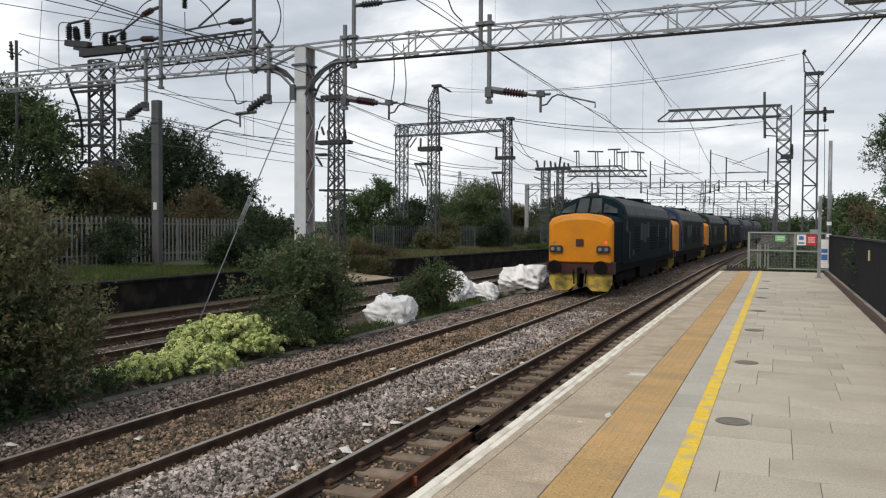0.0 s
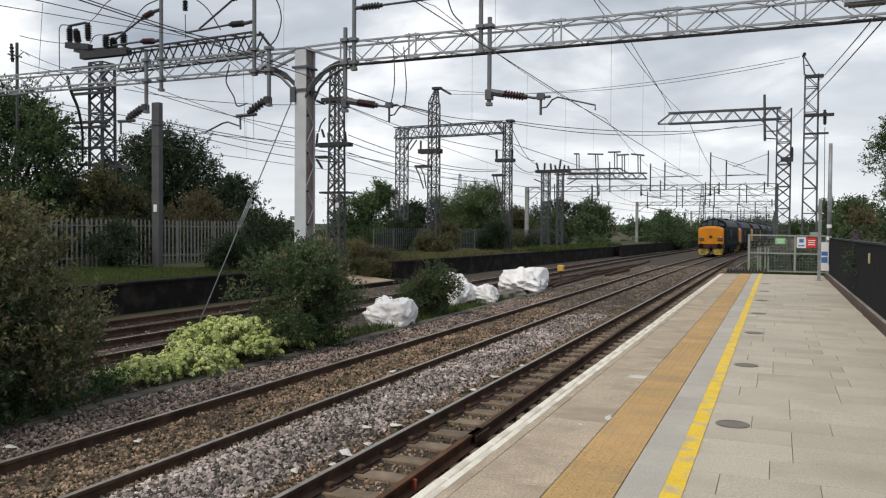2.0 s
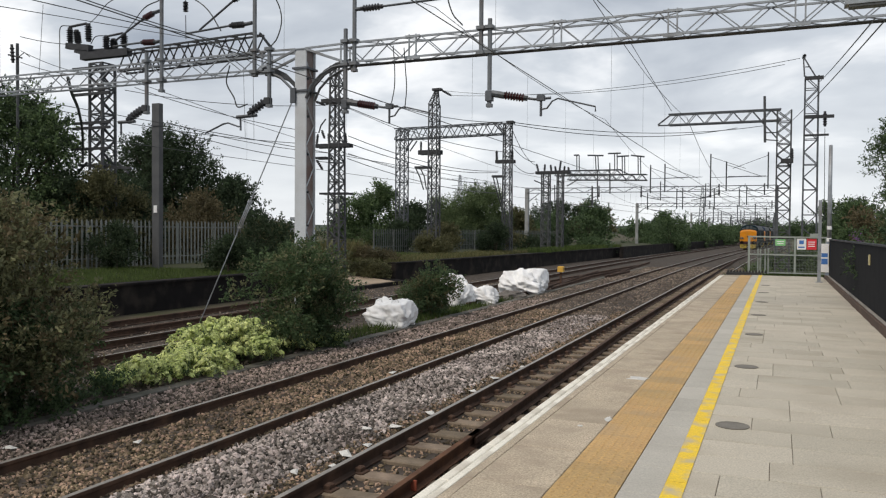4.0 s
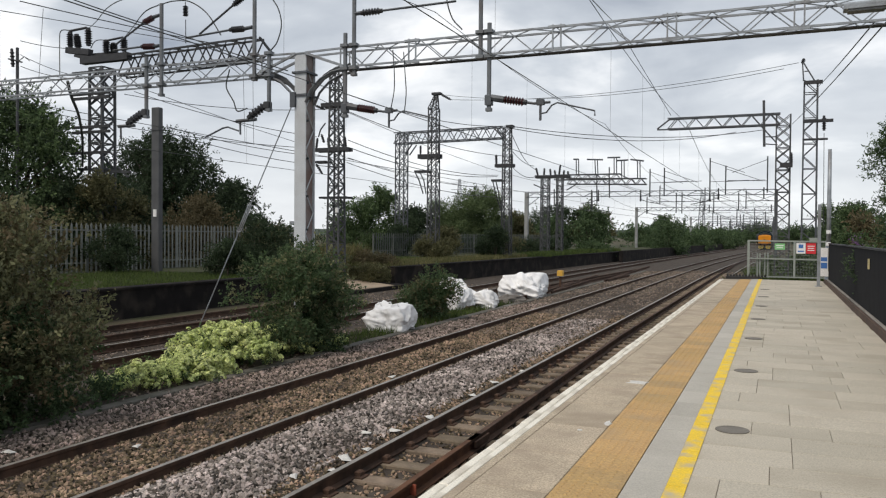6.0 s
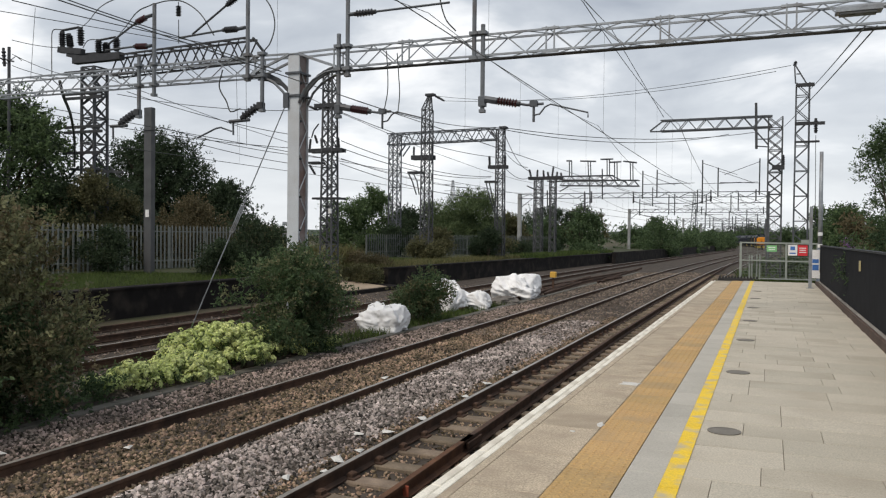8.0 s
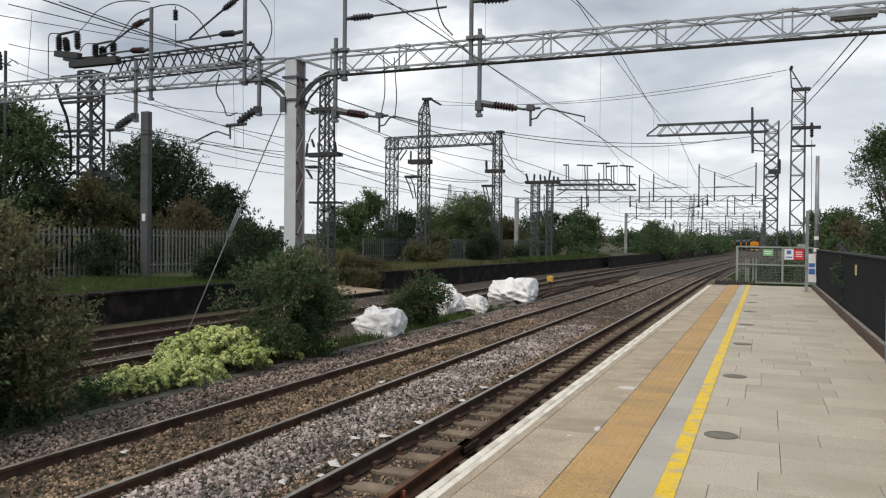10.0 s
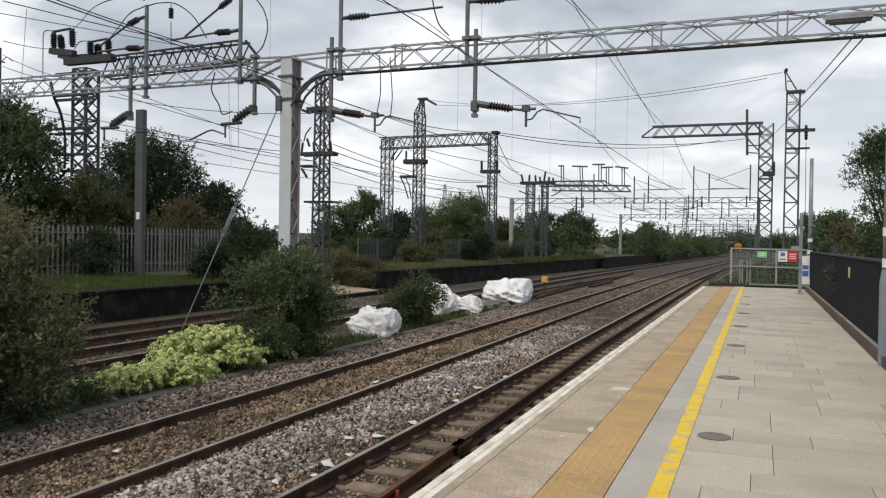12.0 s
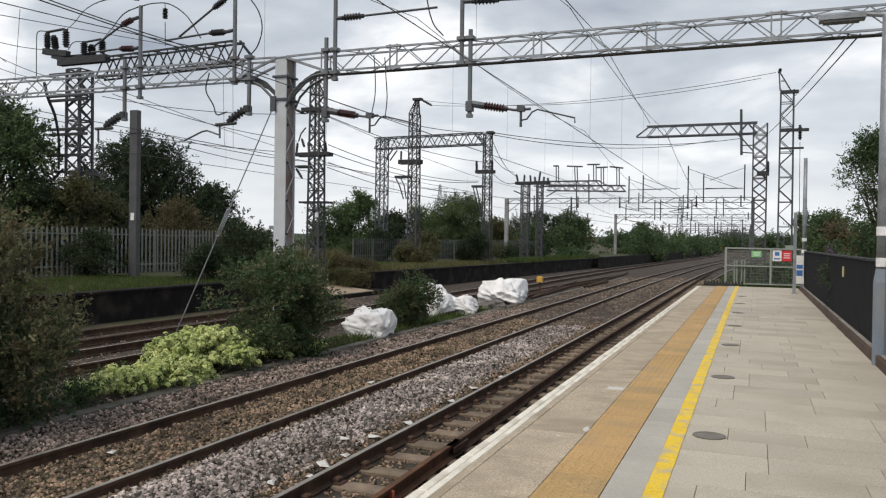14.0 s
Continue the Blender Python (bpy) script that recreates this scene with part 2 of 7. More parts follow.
LOCO_PURPLE = mat("slate_blue_paint", (0.024, 0.026, 0.042), (0.015, 0.016, 0.03), 1.5, 0.5, 0.05, 0, 30, spec=0.05)
ROOF_GREY = mat("sooty_grey_roof", (0.062, 0.068, 0.07), (0.03, 0.034, 0.035), 1.5, 0.6, 0.1, 0, 25, stain=(0.03, 0.03, 0.03), spec=0.2)
LOCO_YELLOW = mat("warning_yellow_paint", (0.64, 0.235, 0.006), (0.56, 0.20, 0.006), 1.5, 0.45, 0.03, 0, 30, stain=(0.42, 0.20, 0.03), stain_amt=0.3, spec=0.3)
SKIRT_YELLOW = mat("grimy_yellow_paint", (0.58, 0.42, 0.06), (0.48, 0.34, 0.06), 5, 0.7, 0.1, 0, 30, stain=(0.09, 0.07, 0.05), stain_scale=4, stain_amt=0.8)
RED_BEAM = mat("dull_red_paint", (0.055, 0.012, 0.011), (0.03, 0.009, 0.009), 3, 0.6, 0.1)
UNDER = mat("sooty_underframe", (0.014, 0.013, 0.012), (0.009, 0.008, 0.008), 3, 0.9, 0.3, spec=0.05)
TAIL = mat("red_tail_lamp", (0.9, 0.05, 0.03), (0.9, 0.05, 0.03), 3, 0.3, 0, emit=1.2)
LENS_WHITE = mat("lamp_lens", (0.22, 0.22, 0.21), (0.16, 0.16, 0.16), 3, 0.2, 0)
DECAL = mat("pale_lettering", (0.06, 0.078, 0.082), (0.035, 0.046, 0.049), 1.2, 0.6, 0, spec=0.05)
RED_MARK = mat("faded_red_paint", (0.30, 0.07, 0.035), (0.22, 0.055, 0.03), 6, 0.8, 0.2)
SIGN_RED = mat("red_sign", (0.62, 0.03, 0.04), (0.58, 0.03, 0.04), 3, 0.5, 0)
SIGN_WHITE = mat("white_sign", (0.78, 0.78, 0.78), (0.72, 0.72, 0.72), 3, 0.5, 0)
SIGN_GREEN = mat("green_sign", (0.22, 0.52, 0.22), (0.20, 0.48, 0.2), 3, 0.5, 0)
SIGN_BLUE = mat("blue_sign", (0.05, 0.16, 0.45), (0.05, 0.15, 0.42), 3, 0.5, 0)
SIGN_YELLOW = mat("yellow_sign", (0.78, 0.58, 0.05), (0.74, 0.54, 0.05), 3, 0.5, 0)
PALE_PLATE = mat("faded_yellow_plate", (0.52, 0.45, 0.24), (0.46, 0.40, 0.22), 3, 0.6, 0)
BOX_YELLOW = mat("orange_box_paint", (0.62, 0.36, 0.05), (0.55, 0.32, 0.05), 5, 0.6, 0.1)
BLACK = mat("black_mark", (0.02, 0.02, 0.02), (0.015, 0.015, 0.015), 3, 0.7, 0)
COVER = mat("drain_cover_iron", (0.20, 0.185, 0.16), (0.14, 0.13, 0.11), 6, 0.8, 0.4, 0.1, 60)
HILL = mat("distant_woods", (0.12, 0.15, 0.13), (0.09, 0.115, 0.10), 0.02, 1, 0, 0, 0.2)
LAMP_BASE = mat("blue_grey_lamp_paint", (0.20, 0.25, 0.31), (0.16, 0.20, 0.26), 3, 0.5, 0.1, 0.1, stain=(0.30, 0.29, 0.27))
LITTER = mat("pale_litter", (0.62, 0.61, 0.58), (0.50, 0.49, 0.46), 6, 0.8, 0.2)


# ---- mesh helpers ----
class Mesh:
    """Collects vertices and faces of one part."""

    def __init__(self):
        self.v, self.f = [], []

    def add(self, verts, faces):
        k = len(self.v)
        self.v += [tuple(p) for p in verts]
        self.f += [tuple(i + k for i in f) for f in faces]
        return self

    def box(self, x0, x1, y0, y1, z0, z1, b=0.0):
        """A box; b chamfers its top edges."""
        if b:
            self.add([(x0, y0, z0), (x1, y0, z0), (x1, y1, z0), (x0, y1, z0), (x0, y0, z1 - b), (x1, y0, z1 - b), (x1, y1, z1 - b), (x0, y1, z1 - b),
                      (x0 + b, y0 + b, z1), (x1 - b, y0 + b, z1), (x1 - b, y1 - b, z1), (x0 + b, y1 - b, z1)],
                     [(3, 2, 1, 0), (0, 1, 5, 4), (1, 2, 6, 5), (2, 3, 7, 6), (3, 0, 4, 7), (4, 5, 9, 8), (5, 6, 10, 9), (6, 7, 11, 10), (7, 4, 8, 11), (8, 9, 10, 11)])
        else:
            self.add([(x0, y0, z0), (x1, y0, z0), (x1, y1, z0), (x0, y1, z0), (x0, y0, z1), (x1, y0, z1), (x1, y1, z1), (x0, y1, z1)],
                     [(3, 2, 1, 0), (4, 5, 6, 7), (0, 1, 5, 4), (1, 2, 6, 5), (2, 3, 7, 6), (3, 0, 4, 7)])
        return self

    def tube(self, p, q, r, n=6, r2=None):
        """A bar from p to q with n sides; r2 is the radius at q."""
        p, q = Vector(p), Vector(q)
        d = (q - p)
        if d.length < 1e-6:
            return self
        d.normalize()
        u = d.cross(Vector((0, 0, 1)) if abs(d.z) < 0.95 else Vector((0, 1, 0))).normalized()
        w = d.cross(u)
        r2 = r if r2 is None else r2
        off = math.pi / n if n == 4 else 0
        ring = [(u * math.cos(2 * math.pi * i / n + off) + w * math.sin(2 * math.pi * i / n + off)) for i in range(n)]
        self.add([p + a * r for a in ring] + [q + a * r2 for a in ring],
                 [tuple(range(n)), tuple(range(2 * n - 1, n - 1, -1))] + [(i + n, (i + 1) % n + n, (i + 1) % n, i) for i in range(n)])
        return self

    def line(self, pts, r, n=5):
        """A bar bent through the points, in one piece."""
        pts = [Vector(p) for p in pts]
        vs = []
        for i, p in enumerate(pts):
            d = (pts[min(i + 1, len(pts) - 1)] - pts[max(i - 1, 0)]).normalized()
            u = d.cross(Vector((0, 0, 1)) if abs(d.z) < 0.95 else Vector((0, 1, 0))).normalized()
            w = d.cross(u)
            vs += [p + u * (r * math.cos(2 * math.pi * k / n)) + w * (r * math.sin(2 * math.pi * k / n)) for k in range(n)]
        fs = [(j * n + k, j * n + (k + 1) % n, (j + 1) * n + (k + 1) % n, (j + 1) * n + k) for j in range(len(pts) - 1) for k in range(n)]
        return self.add(vs, fs + [tuple(range(n)), tuple((len(pts) - 1) * n + k for k in range(n))])

    def lathe(self, c, prof, n=12, axis="z"):
        """Rings (radius, height) round c along an axis."""
        vs, fs = [], []
        for r, h in prof:
            for i in range(n):
                a = 2 * math.pi * i / n
                x, y = r * math.cos(a), r * math.sin(a)
                vs.append({"z": (c[0] + x, c[1] + y, c[2] + h), "y": (c[0] + x, c[1] + h, c[2] + y), "x": (c[0] + h, c[1] + x, c[2] + y)}[axis])
        for k in range(len(prof) - 1):
            for i in range(n):
                j = (i + 1) % n
                fs.append((k * n + i, k * n + j, (k + 1) * n + j, (k + 1) * n + i))
        fs.append(tuple(range(n)))
        fs.append(tuple((len(prof) - 1) * n + i for i in range(n)))
        return self.add(vs, fs)

    def lathe_between(self, p, q, prof, n=8):
        """Rings (radius, share of the way) from p to q."""
        p, q = Vector(p), Vector(q)
        d = (q - p).normalized()
        u = d.cross(Vector((0, 0, 1)) if abs(d.z) < 0.95 else Vector((0, 1, 0))).normalized()
        w = d.cross(u)
        vs = [p.lerp(q, t) + (u * math.cos(2 * math.pi * i / n) + w * math.sin(2 * math.pi * i / n)) * r for r, t in prof for i in range(n)]
        fs = [(k * n + i, k * n + (i + 1) % n, (k + 1) * n + (i + 1) % n, (k + 1) * n + i) for k in range(len(prof) - 1) for i in range(n)]
        return self.add(vs, fs + [tuple(range(n)), tuple((len(prof) - 1) * n + i for i in range(n))])

    def mesh(self, name, mats):
        me = bpy.data.meshes.new(name)
        me.from_pydata(self.v, [], self.f)
        for m in mats if isinstance(mats, (list, tuple)) else [mats]:
            me.materials.append(m)
        me.update()
        return me


def fix(me):
    bm = bmesh.new()
    bm.from_mesh(me)
    bmesh.ops.recalc_face_normals(bm, faces=bm.faces)
    bm.to_mesh(me)
    bm.free()
    return me


def thing(name, label, category, group="", kind="", at=None):
    e = new(name)
    e.empty_display_size = 0.2
    if at is not None:
        e.matrix_basis = at if isinstance(at, Matrix) else Matrix.Translation(at)
    return tagged(e, label, category, group, kind)


def part(name, m, material, parent=None, label="", smooth=False):
    """Links a Mesh (or mesh data) as one object under a thing."""
    me = m if isinstance(m, bpy.types.Mesh) else fix(m.mesh(name, material)) if len(m.f) < 60000 else m.mesh(name, material)
    if smooth:
        me.polygons.foreach_set("use_smooth", [True] * len(me.polygons))
    ob = new(name, me)
    ob.parent = parent
    if label:
        ob["label"] = label
    return ob


def solo(name, m, material, label, category, group="", kind="", smooth=False):
    return tagged(part(name, m, material, None, smooth=smooth), label, category, group, kind)


def bend(y):
    """How far the railway has swung aside at y: a little to the right, then to the left."""
    s = min(max(y - 45.0, 0.0), 270.0)
    return 5.148e-4 * s ** 2 - 2.0e-6 * s ** 3 - 0.159 * max(y - 315.0, 0.0)


YS = [-30, -10, 0, 5, 10, 15, 20, 25, 30, 40, 50, 65, 80, 100, 120, 140, 160, 180, 200, 230, 260, 300, 340, 380, 430, 480, 540, 600]


def strip(profile, ys, m=None, shift=lambda y: bend(y)):
    """Sweeps a closed profile of (x, z) along the line."""
    m = m or Mesh()
    n = len(profile)
    vs = [(x + shift(y), y, z) for y in ys for x, z in profile]
    fs = [(k * n + i, k * n + (i + 1) % n, (k + 1) * n + (i + 1) % n, (k + 1) * n + i) for k in range(len(ys) - 1) for i in range(n)]
    fs += [tuple(range(n)), tuple((len(ys) - 1) * n + i for i in range(n))]
    return m.add(vs, fs)


RAIL_Z = -0.915


def rail_profile(x, z=RAIL_Z):
    half = [(0.034, 0), (0.036, -0.012), (0.036, -0.035), (0.012, -0.05), (0.01, -0.128), (0.07, -0.148), (0.07, -0.16)]
    return [(x + a, z + b) for a, b in half] + [(x - a, z + b) for a, b in reversed(half)]


def make_rail(x, ys, parent, bright=True, shift=lambda y: bend(y), z=RAIL_Z):
    r = part("rail", strip(rail_profile(x, z), ys, None, shift), RUST, parent)
    if bright:
        part("running_surface", strip([(x - 0.03, z + 0.0005), (x + 0.03, z + 0.0005), (x + 0.028, z + 0.003), (x - 0.028, z + 0.003)], ys, None, shift), HEAD, r, "polished steel rail top")
    return r


# ---- ground, ballast, tracks ----
gm = Mesh()
gx = [-3000, -600, -200, -80, -40, -18.2, 1.8, 8, 20, 60, 200, 600, 3000]
gy = [-600, -40, 0, 20, 40, 60, 100, 200, 400, 700, 1500, 4000]
gm.add([(x, y, -1.16 if -40 <= x <= 2 else (-1.16 if x < 0 else -0.9)) for y in gy for x in gx],
       [(j * len(gx) + i, j * len(gx) + i + 1, (j + 1) * len(gx) + i + 1, (j + 1) * len(gx) + i) for j in range(len(gy) - 1) for i in range(len(gx) - 1)])
solo("ground", gm, SOIL, "rough brown and green soil reaching to the horizon", "ground", kind="structure")

# the ballast bed: shoulders and a heap between the two near tracks
PROF = [(-17.3, -1.10), (-16.5, -1.09), (-13, -1.09), (-10.4, -1.10), (-9.0, -1.10), (-8.3, -1.06), (-7.6, -1.055), (-6.85, -1.06), (-6.1, -1.05), (-5.75, -1.0), (-5.2, -0.965), (-4.75, -0.99), (-4.3, -1.06), (-4.15, -1.12), (-3.35, -1.125), (-3.1, -1.04), (-2.85, -1.03), (-2.2, -1.0), (-1.88, -1.0)]


def bed(x):
    for (a, za), (b, zb) in zip(PROF, PROF[1:]):
        if a <= x <= b:
            return za + (zb - za) * (x - a) / (b - a)
    return -1.1


solo("ballast_bed", strip(PROF + [(-1.88, -1.3), (-17.3, -1.3)], YS), BALLAST_OLD_SHADED, "brown stained ballast bed under the tracks, coloured darker as shade between stones", "ballast", kind="structure")


def stones(name, material, label, n, x0, x1, y0, y1, size, up=0.0):
    """Loose angular stones, thinning with distance."""
    rng = np.random.default_rng(len(name) * 7 + n)
    base = np.array([(1, 0, 0), (-1, 0, 0), (0, 1, 0), (0, -1, 0), (0, 0, 1), (0, 0, -1)], float)
    tri = np.array([(0, 2, 4), (2, 1, 4), (1, 3, 4), (3, 0, 4), (2, 0, 5), (1, 2, 5), (3, 1, 5), (0, 3, 5)])
    xs = rng.uniform(x0, x1, n)
    ys = y0 + (y1 - y0) * rng.uniform(0, 1, n) ** 1.7
    if y0 < 3:
        # a share of them lies further back along the platform
        ys[: n // 6] = rng.uniform(y0 - 9, y0 + 0.5, n // 6)
    sz = size * rng.uniform(0.6, 1.5, n) * (1 + 0.012 * (ys - y0))
    zs = np.array([bed(x) for x in xs]) + up + rng.uniform(-0.3, 0.45, n) * sz
    q = rng.normal(size=(n, 3, 3))
    q, _ = np.linalg.qr(q)
    sh = base[None] * rng.uniform(0.55, 1.15, (n, 6, 1)) * np.array([1.0, 0.8, 0.65])
    v = np.einsum("nij,nkj->nki", q, sh) * sz[:, None, None] + np.stack([xs, ys, zs], 1)[:, None]
    f = (tri[None] + (np.arange(n) * 6)[:, None, None]).reshape(-1, 3)
    me = bpy.data.meshes.new(name)
    me.from_pydata(v.reshape(-1, 3).tolist(), [], f.tolist())
    me.materials.append(material)
    me.update()
    return tagged(new(name, me), label, "ballast", kind="stuff")


stones("fresh_ballast", STONE_NEW, "loose pale grey ballast stones heaped between the tracks", 24000, -5.95, -4.62, 2.0, 24, 0.034)
stones("rail_side_ballast", STONE_OLD, "dark brown stones against the near rail", 7000, -4.72, -4.36, 2.0, 26, 0.028)
stones("old_ballast_stones", STONE_OLD, "loose brown ballast stones in the far track", 26000, -7.55, -6.0, 1.5, 26, 0.030)
stones("side_ballast", STONE_SIDE, "dark purple-grey stones beside the far track", 24000, -9.3, -7.65, 2.0, 30, 0.034)
stones("four_foot_ballast", STONE_OLD, "brown stones between sleepers of the near track", 17000, -4.2, -1.9, 2.0, 26, 0.026, 0.0)
stones("six_foot_stones", STONE_FAR, "scattered dark stones on the bed further along", 22000, -9.3, -2.0, 20, 62, 0.036)
stones("siding_ballast", STONE_FAR, "dirty grey stones round the siding rails", 9000, -17.0, -9.6, 8.0, 40, 0.034)


def sleeper_mesh(seed):
    rng = random.Random(seed)
    m = Mesh()
    m.box(-1.25, 1.25, -0.125, 0.125, -0.13, 0.0, 0.012)
    m.v = [(x, y + rng.uniform(-0.006, 0.006), z + rng.uniform(-0.006, 0.004)) for x, y, z in m.v]
    return fix(m.mesh("sleeper", SLEEPER))


SLEEPERS = [sleeper_mesh(i) for i in range(5)]


def chair_mesh():
    m = Mesh()
    m.box(-0.16, 0.16, -0.08, 0.08, 0.0, 0.022, 0.008)
    m.box(-0.12, -0.045, -0.05, 0.05, 0.02, 0.075, 0.015)
    m.box(0.045, 0.12, -0.05, 0.05, 0.02, 0.075, 0.015)
    return fix(m.mesh("rail_chair", RUST))


CHAIR = chair_mesh()


def make_track(cx, label, y0, y1, every=0.66, bright=True, drop=0.0):
    """Two rails on sleepers with chairs."""
    ys = [y for y in YS if y0 <= y <= y1]
    ys = sorted(set([y0] + ys + [y1]))
    t = thing("railway_track", label, "railway track", "tracks", "structure")
    for s in (-0.7525, 0.7525):
        make_rail(cx + s, ys, t, bright)
    k, y = 0, max(y0, -9.56)
    while y < min(y1, 62):
        s = new("sleeper", SLEEPERS[k % 5])
        s.parent = t
        s.matrix_basis = pose(cx, y, RAIL_Z - 0.16 - drop, 0, 0, random.uniform(-0.8, 0.8))
        if y < 24 and drop < 0.02:
            for q in (-0.7525, 0.7525):
                c = new("rail_chair", CHAIR)
                c.parent = s
                c.matrix_basis = Matrix.Translation((q, 0, 0.0))
        k, y = k + 1, y + every
    return t


make_track(-3.53, "near railway track with bright-topped rails on worn timber sleepers", -30, 600)
make_track(-6.845, "far railway track with bright-topped rails half buried in brown ballast", -30, 600, drop=0.06)
make_track(-12.95, "rusty siding track beside the old platform", -30, 600, drop=0.03)
make_track(-15.75, "rusty bay track ending beside the old platform", -30, 27, bright=False, drop=0.03)

# a spare rail left lying between the rails of the near track
spare = thing("spare_rail", "long rusty spare rail lying between the running rails", "rail")
lie = lambda y: -0.0185 * min(y, 20)
JOIN = 9.35
part("rail", strip(rail_profile(-3.28, -0.915), [0, 2, 4, JOIN - 0.01], None, lie), RUST_FRESH, spare)
part("rail", strip(rail_profile(-3.28, -0.915), [JOIN + 0.01, 9, 12, 16, 20, 25, 30, 40, 50, 65, 80, 100], None, lie), RUST, spare, "darker rusty rail length")
for q in (-0.06, 0.03):
    part("fishplate", Mesh().box(-3.28 + lie(JOIN) + q, -3.28 + lie(JOIN) + q + 0.03, JOIN - 0.25, JOIN + 0.25, -1.035, -0.955, 0.008), RUST, spare)
part("paint_mark", Mesh().box(-3.28 + lie(7.22) + 0.012, -3.28 + lie(7.22) + 0.074, 7.22, 7.24, -1.05, -0.94, 0.004), RED_MARK, spare, "faded red paint mark")
for i, (x0, y0, x1, y1) in enumerate(((-10.1, 26, -10.5, 46), (-9.7, 30, -10.9, 52), (-10.9, 40, -9.9, 66), (-9.3, 48, -10.2, 70), (-9.75, 33, -10.3, 44), (-9.45, 35, -9.95, 45), (-9.6, 36, -10.6, 47), (-9.25, 46, -9.0, 53), (-9.1, 46.5, -9.35, 54), (-10.15, 41, -9.65, 58))):
    k = (x1 - x0) / (y1 - y0)
    r = thing("loose_rail", "rusty loose rail lying on the ballast", "rail", "loose rails")
    part("rail", strip(rail_profile(x0, -0.94), [y0, (y0 + y1) / 2, y1], None, lambda y, a=y0, g=k: g * (y - a)), RUST, r)

# cable trough with concrete lids beside the far track
trough = thing("cable_trough", "concrete cable trough along the far track", "cable trough", kind="structure")
lid = fix(Mesh().box(-0.13, 0.13, -0.48, 0.48, 0, 0.045, 0.01).mesh("trough_lid", TROUGH))
for k in range(72):
    o = new("trough_lid", lid)
    o.parent = trough
    o.matrix_basis = pose(-9.38, -7.76 + k * 0.98, -1.1, random.uniform(-1, 1), random.uniform(-2, 2), random.uniform(-1, 1))

# ---- the old island platform ----
old = thing("old_platform", "disused overgrown platform with a sooty brick face", "platform", kind="structure")
part("platform_body", Mesh().box(-60, -19.3, -40, 27.5, -1.3, -0.2), TURF, old)
part("platform_body", Mesh().box(-60, -24.0, 27.5, 36, -1.3, -0.16), TURF, old)


def beside(x0, x1, z0, z1):
    """A band that keeps to the edge of the far half of the old platform."""
    line = [(36.0, -18.15), (45.0, -17.75), (60.0, -17.0), (85.0, -15.8), (150.0, -13.6)]
    v = [(x + d, y, z) for y, x in line for d, z in ((x0, z0), (x1, z0), (x1, z1), (x0, z1))]
    f = [(k * 4 + i, k * 4 + (i + 1) % 4, k * 4 + 4 + (i + 1) % 4, k * 4 + 4 + i) for k in range(len(line) - 1) for i in range(4)]
    return Mesh().add(v, f + [(3, 2, 1, 0), tuple(len(v) - 4 + i for i in range(4))])


part("platform_body", beside(-45, 0, -1.3, -0.08), TURF, old)
part("platform_face", Mesh().box(-19.3, -19.05, -40, 27.5, -1.3, -0.226), BRICK_DARK, old, "sooty black brick face")
part("platform_face", beside(0, 0.25, -1.3, -0.14), BRICK_DARK, old, "sooty black brick face")
part("platform_edge", Mesh().box(-19.5, -18.98, -40, 27.5, -0.222, -0.14, 0.02), BRICK_DARK, old)
part("platform_edge", beside(-0.2, 0.31, -0.136, -0.04), BRICK_DARK, old)
part("platform_face", Mesh().add([(-24, 27.5, -0.46), (-17.2, 27.6, -0.93), (-17.2, 36, -0.92), (-24, 36, -0.45), (-24, 27.5, -1.3), (-17.2, 27.6, -1.3), (-17.2, 36, -1.3), (-24, 36, -1.3)],
     [(0, 1, 2, 3), (7, 6, 5, 4), (0, 4, 5, 1), (1, 5, 6, 2), (2, 6, 7, 3), (3, 7, 4, 0)]), BRICK_DARK, old, "sooty black brick face of the dip")
solo("sandy_ramp", Mesh().add([(-21.0, 29.0, -0.64), (-17.35, 31.2, -0.89), (-17.25, 34.6, -0.885), (-22.4, 35.7, -0.53), (-21.0, 29.0, -0.8), (-17.35, 31.2, -1.0), (-17.25, 34.6, -1.0), (-22.4, 35.7, -0.7)],
     [(0, 1, 2, 3), (7, 6, 5, 4), (0, 4, 5, 1), (1, 5, 6, 2), (2, 6, 7, 3), (3, 7, 4, 0)]), SAND, "bare sandy ramp where the old platform dips", "ground patch", kind="structure")

# ---- the platform ----
plat = thing("platform", "station platform paved with slabs and edged in white", "platform", kind="structure")
part("platform_body", Mesh().box(-1.82, 1.75, -14, 32.4, -1.3, -0.012), JOINT, plat)
part("platform_face", Mesh().box(-1.88, -1.82, -14, 32.4, -1.3, -0.09), BRICK_DARK, plat, "dark brick platform face")
part("platform_end", Mesh().box(-1.6, -0.5, 32.4, 32.75, -0.25, 0.03, 0.02), BLACK, plat, "black rubber end strip")


def slab_mesh(name, lx, ly, material, b=0.006, rough=0.0):
    m = Mesh()
    m.box(-lx / 2, lx / 2, -ly / 2, ly / 2, -0.05, 0.0, b)
    return fix(m.mesh(name, material))


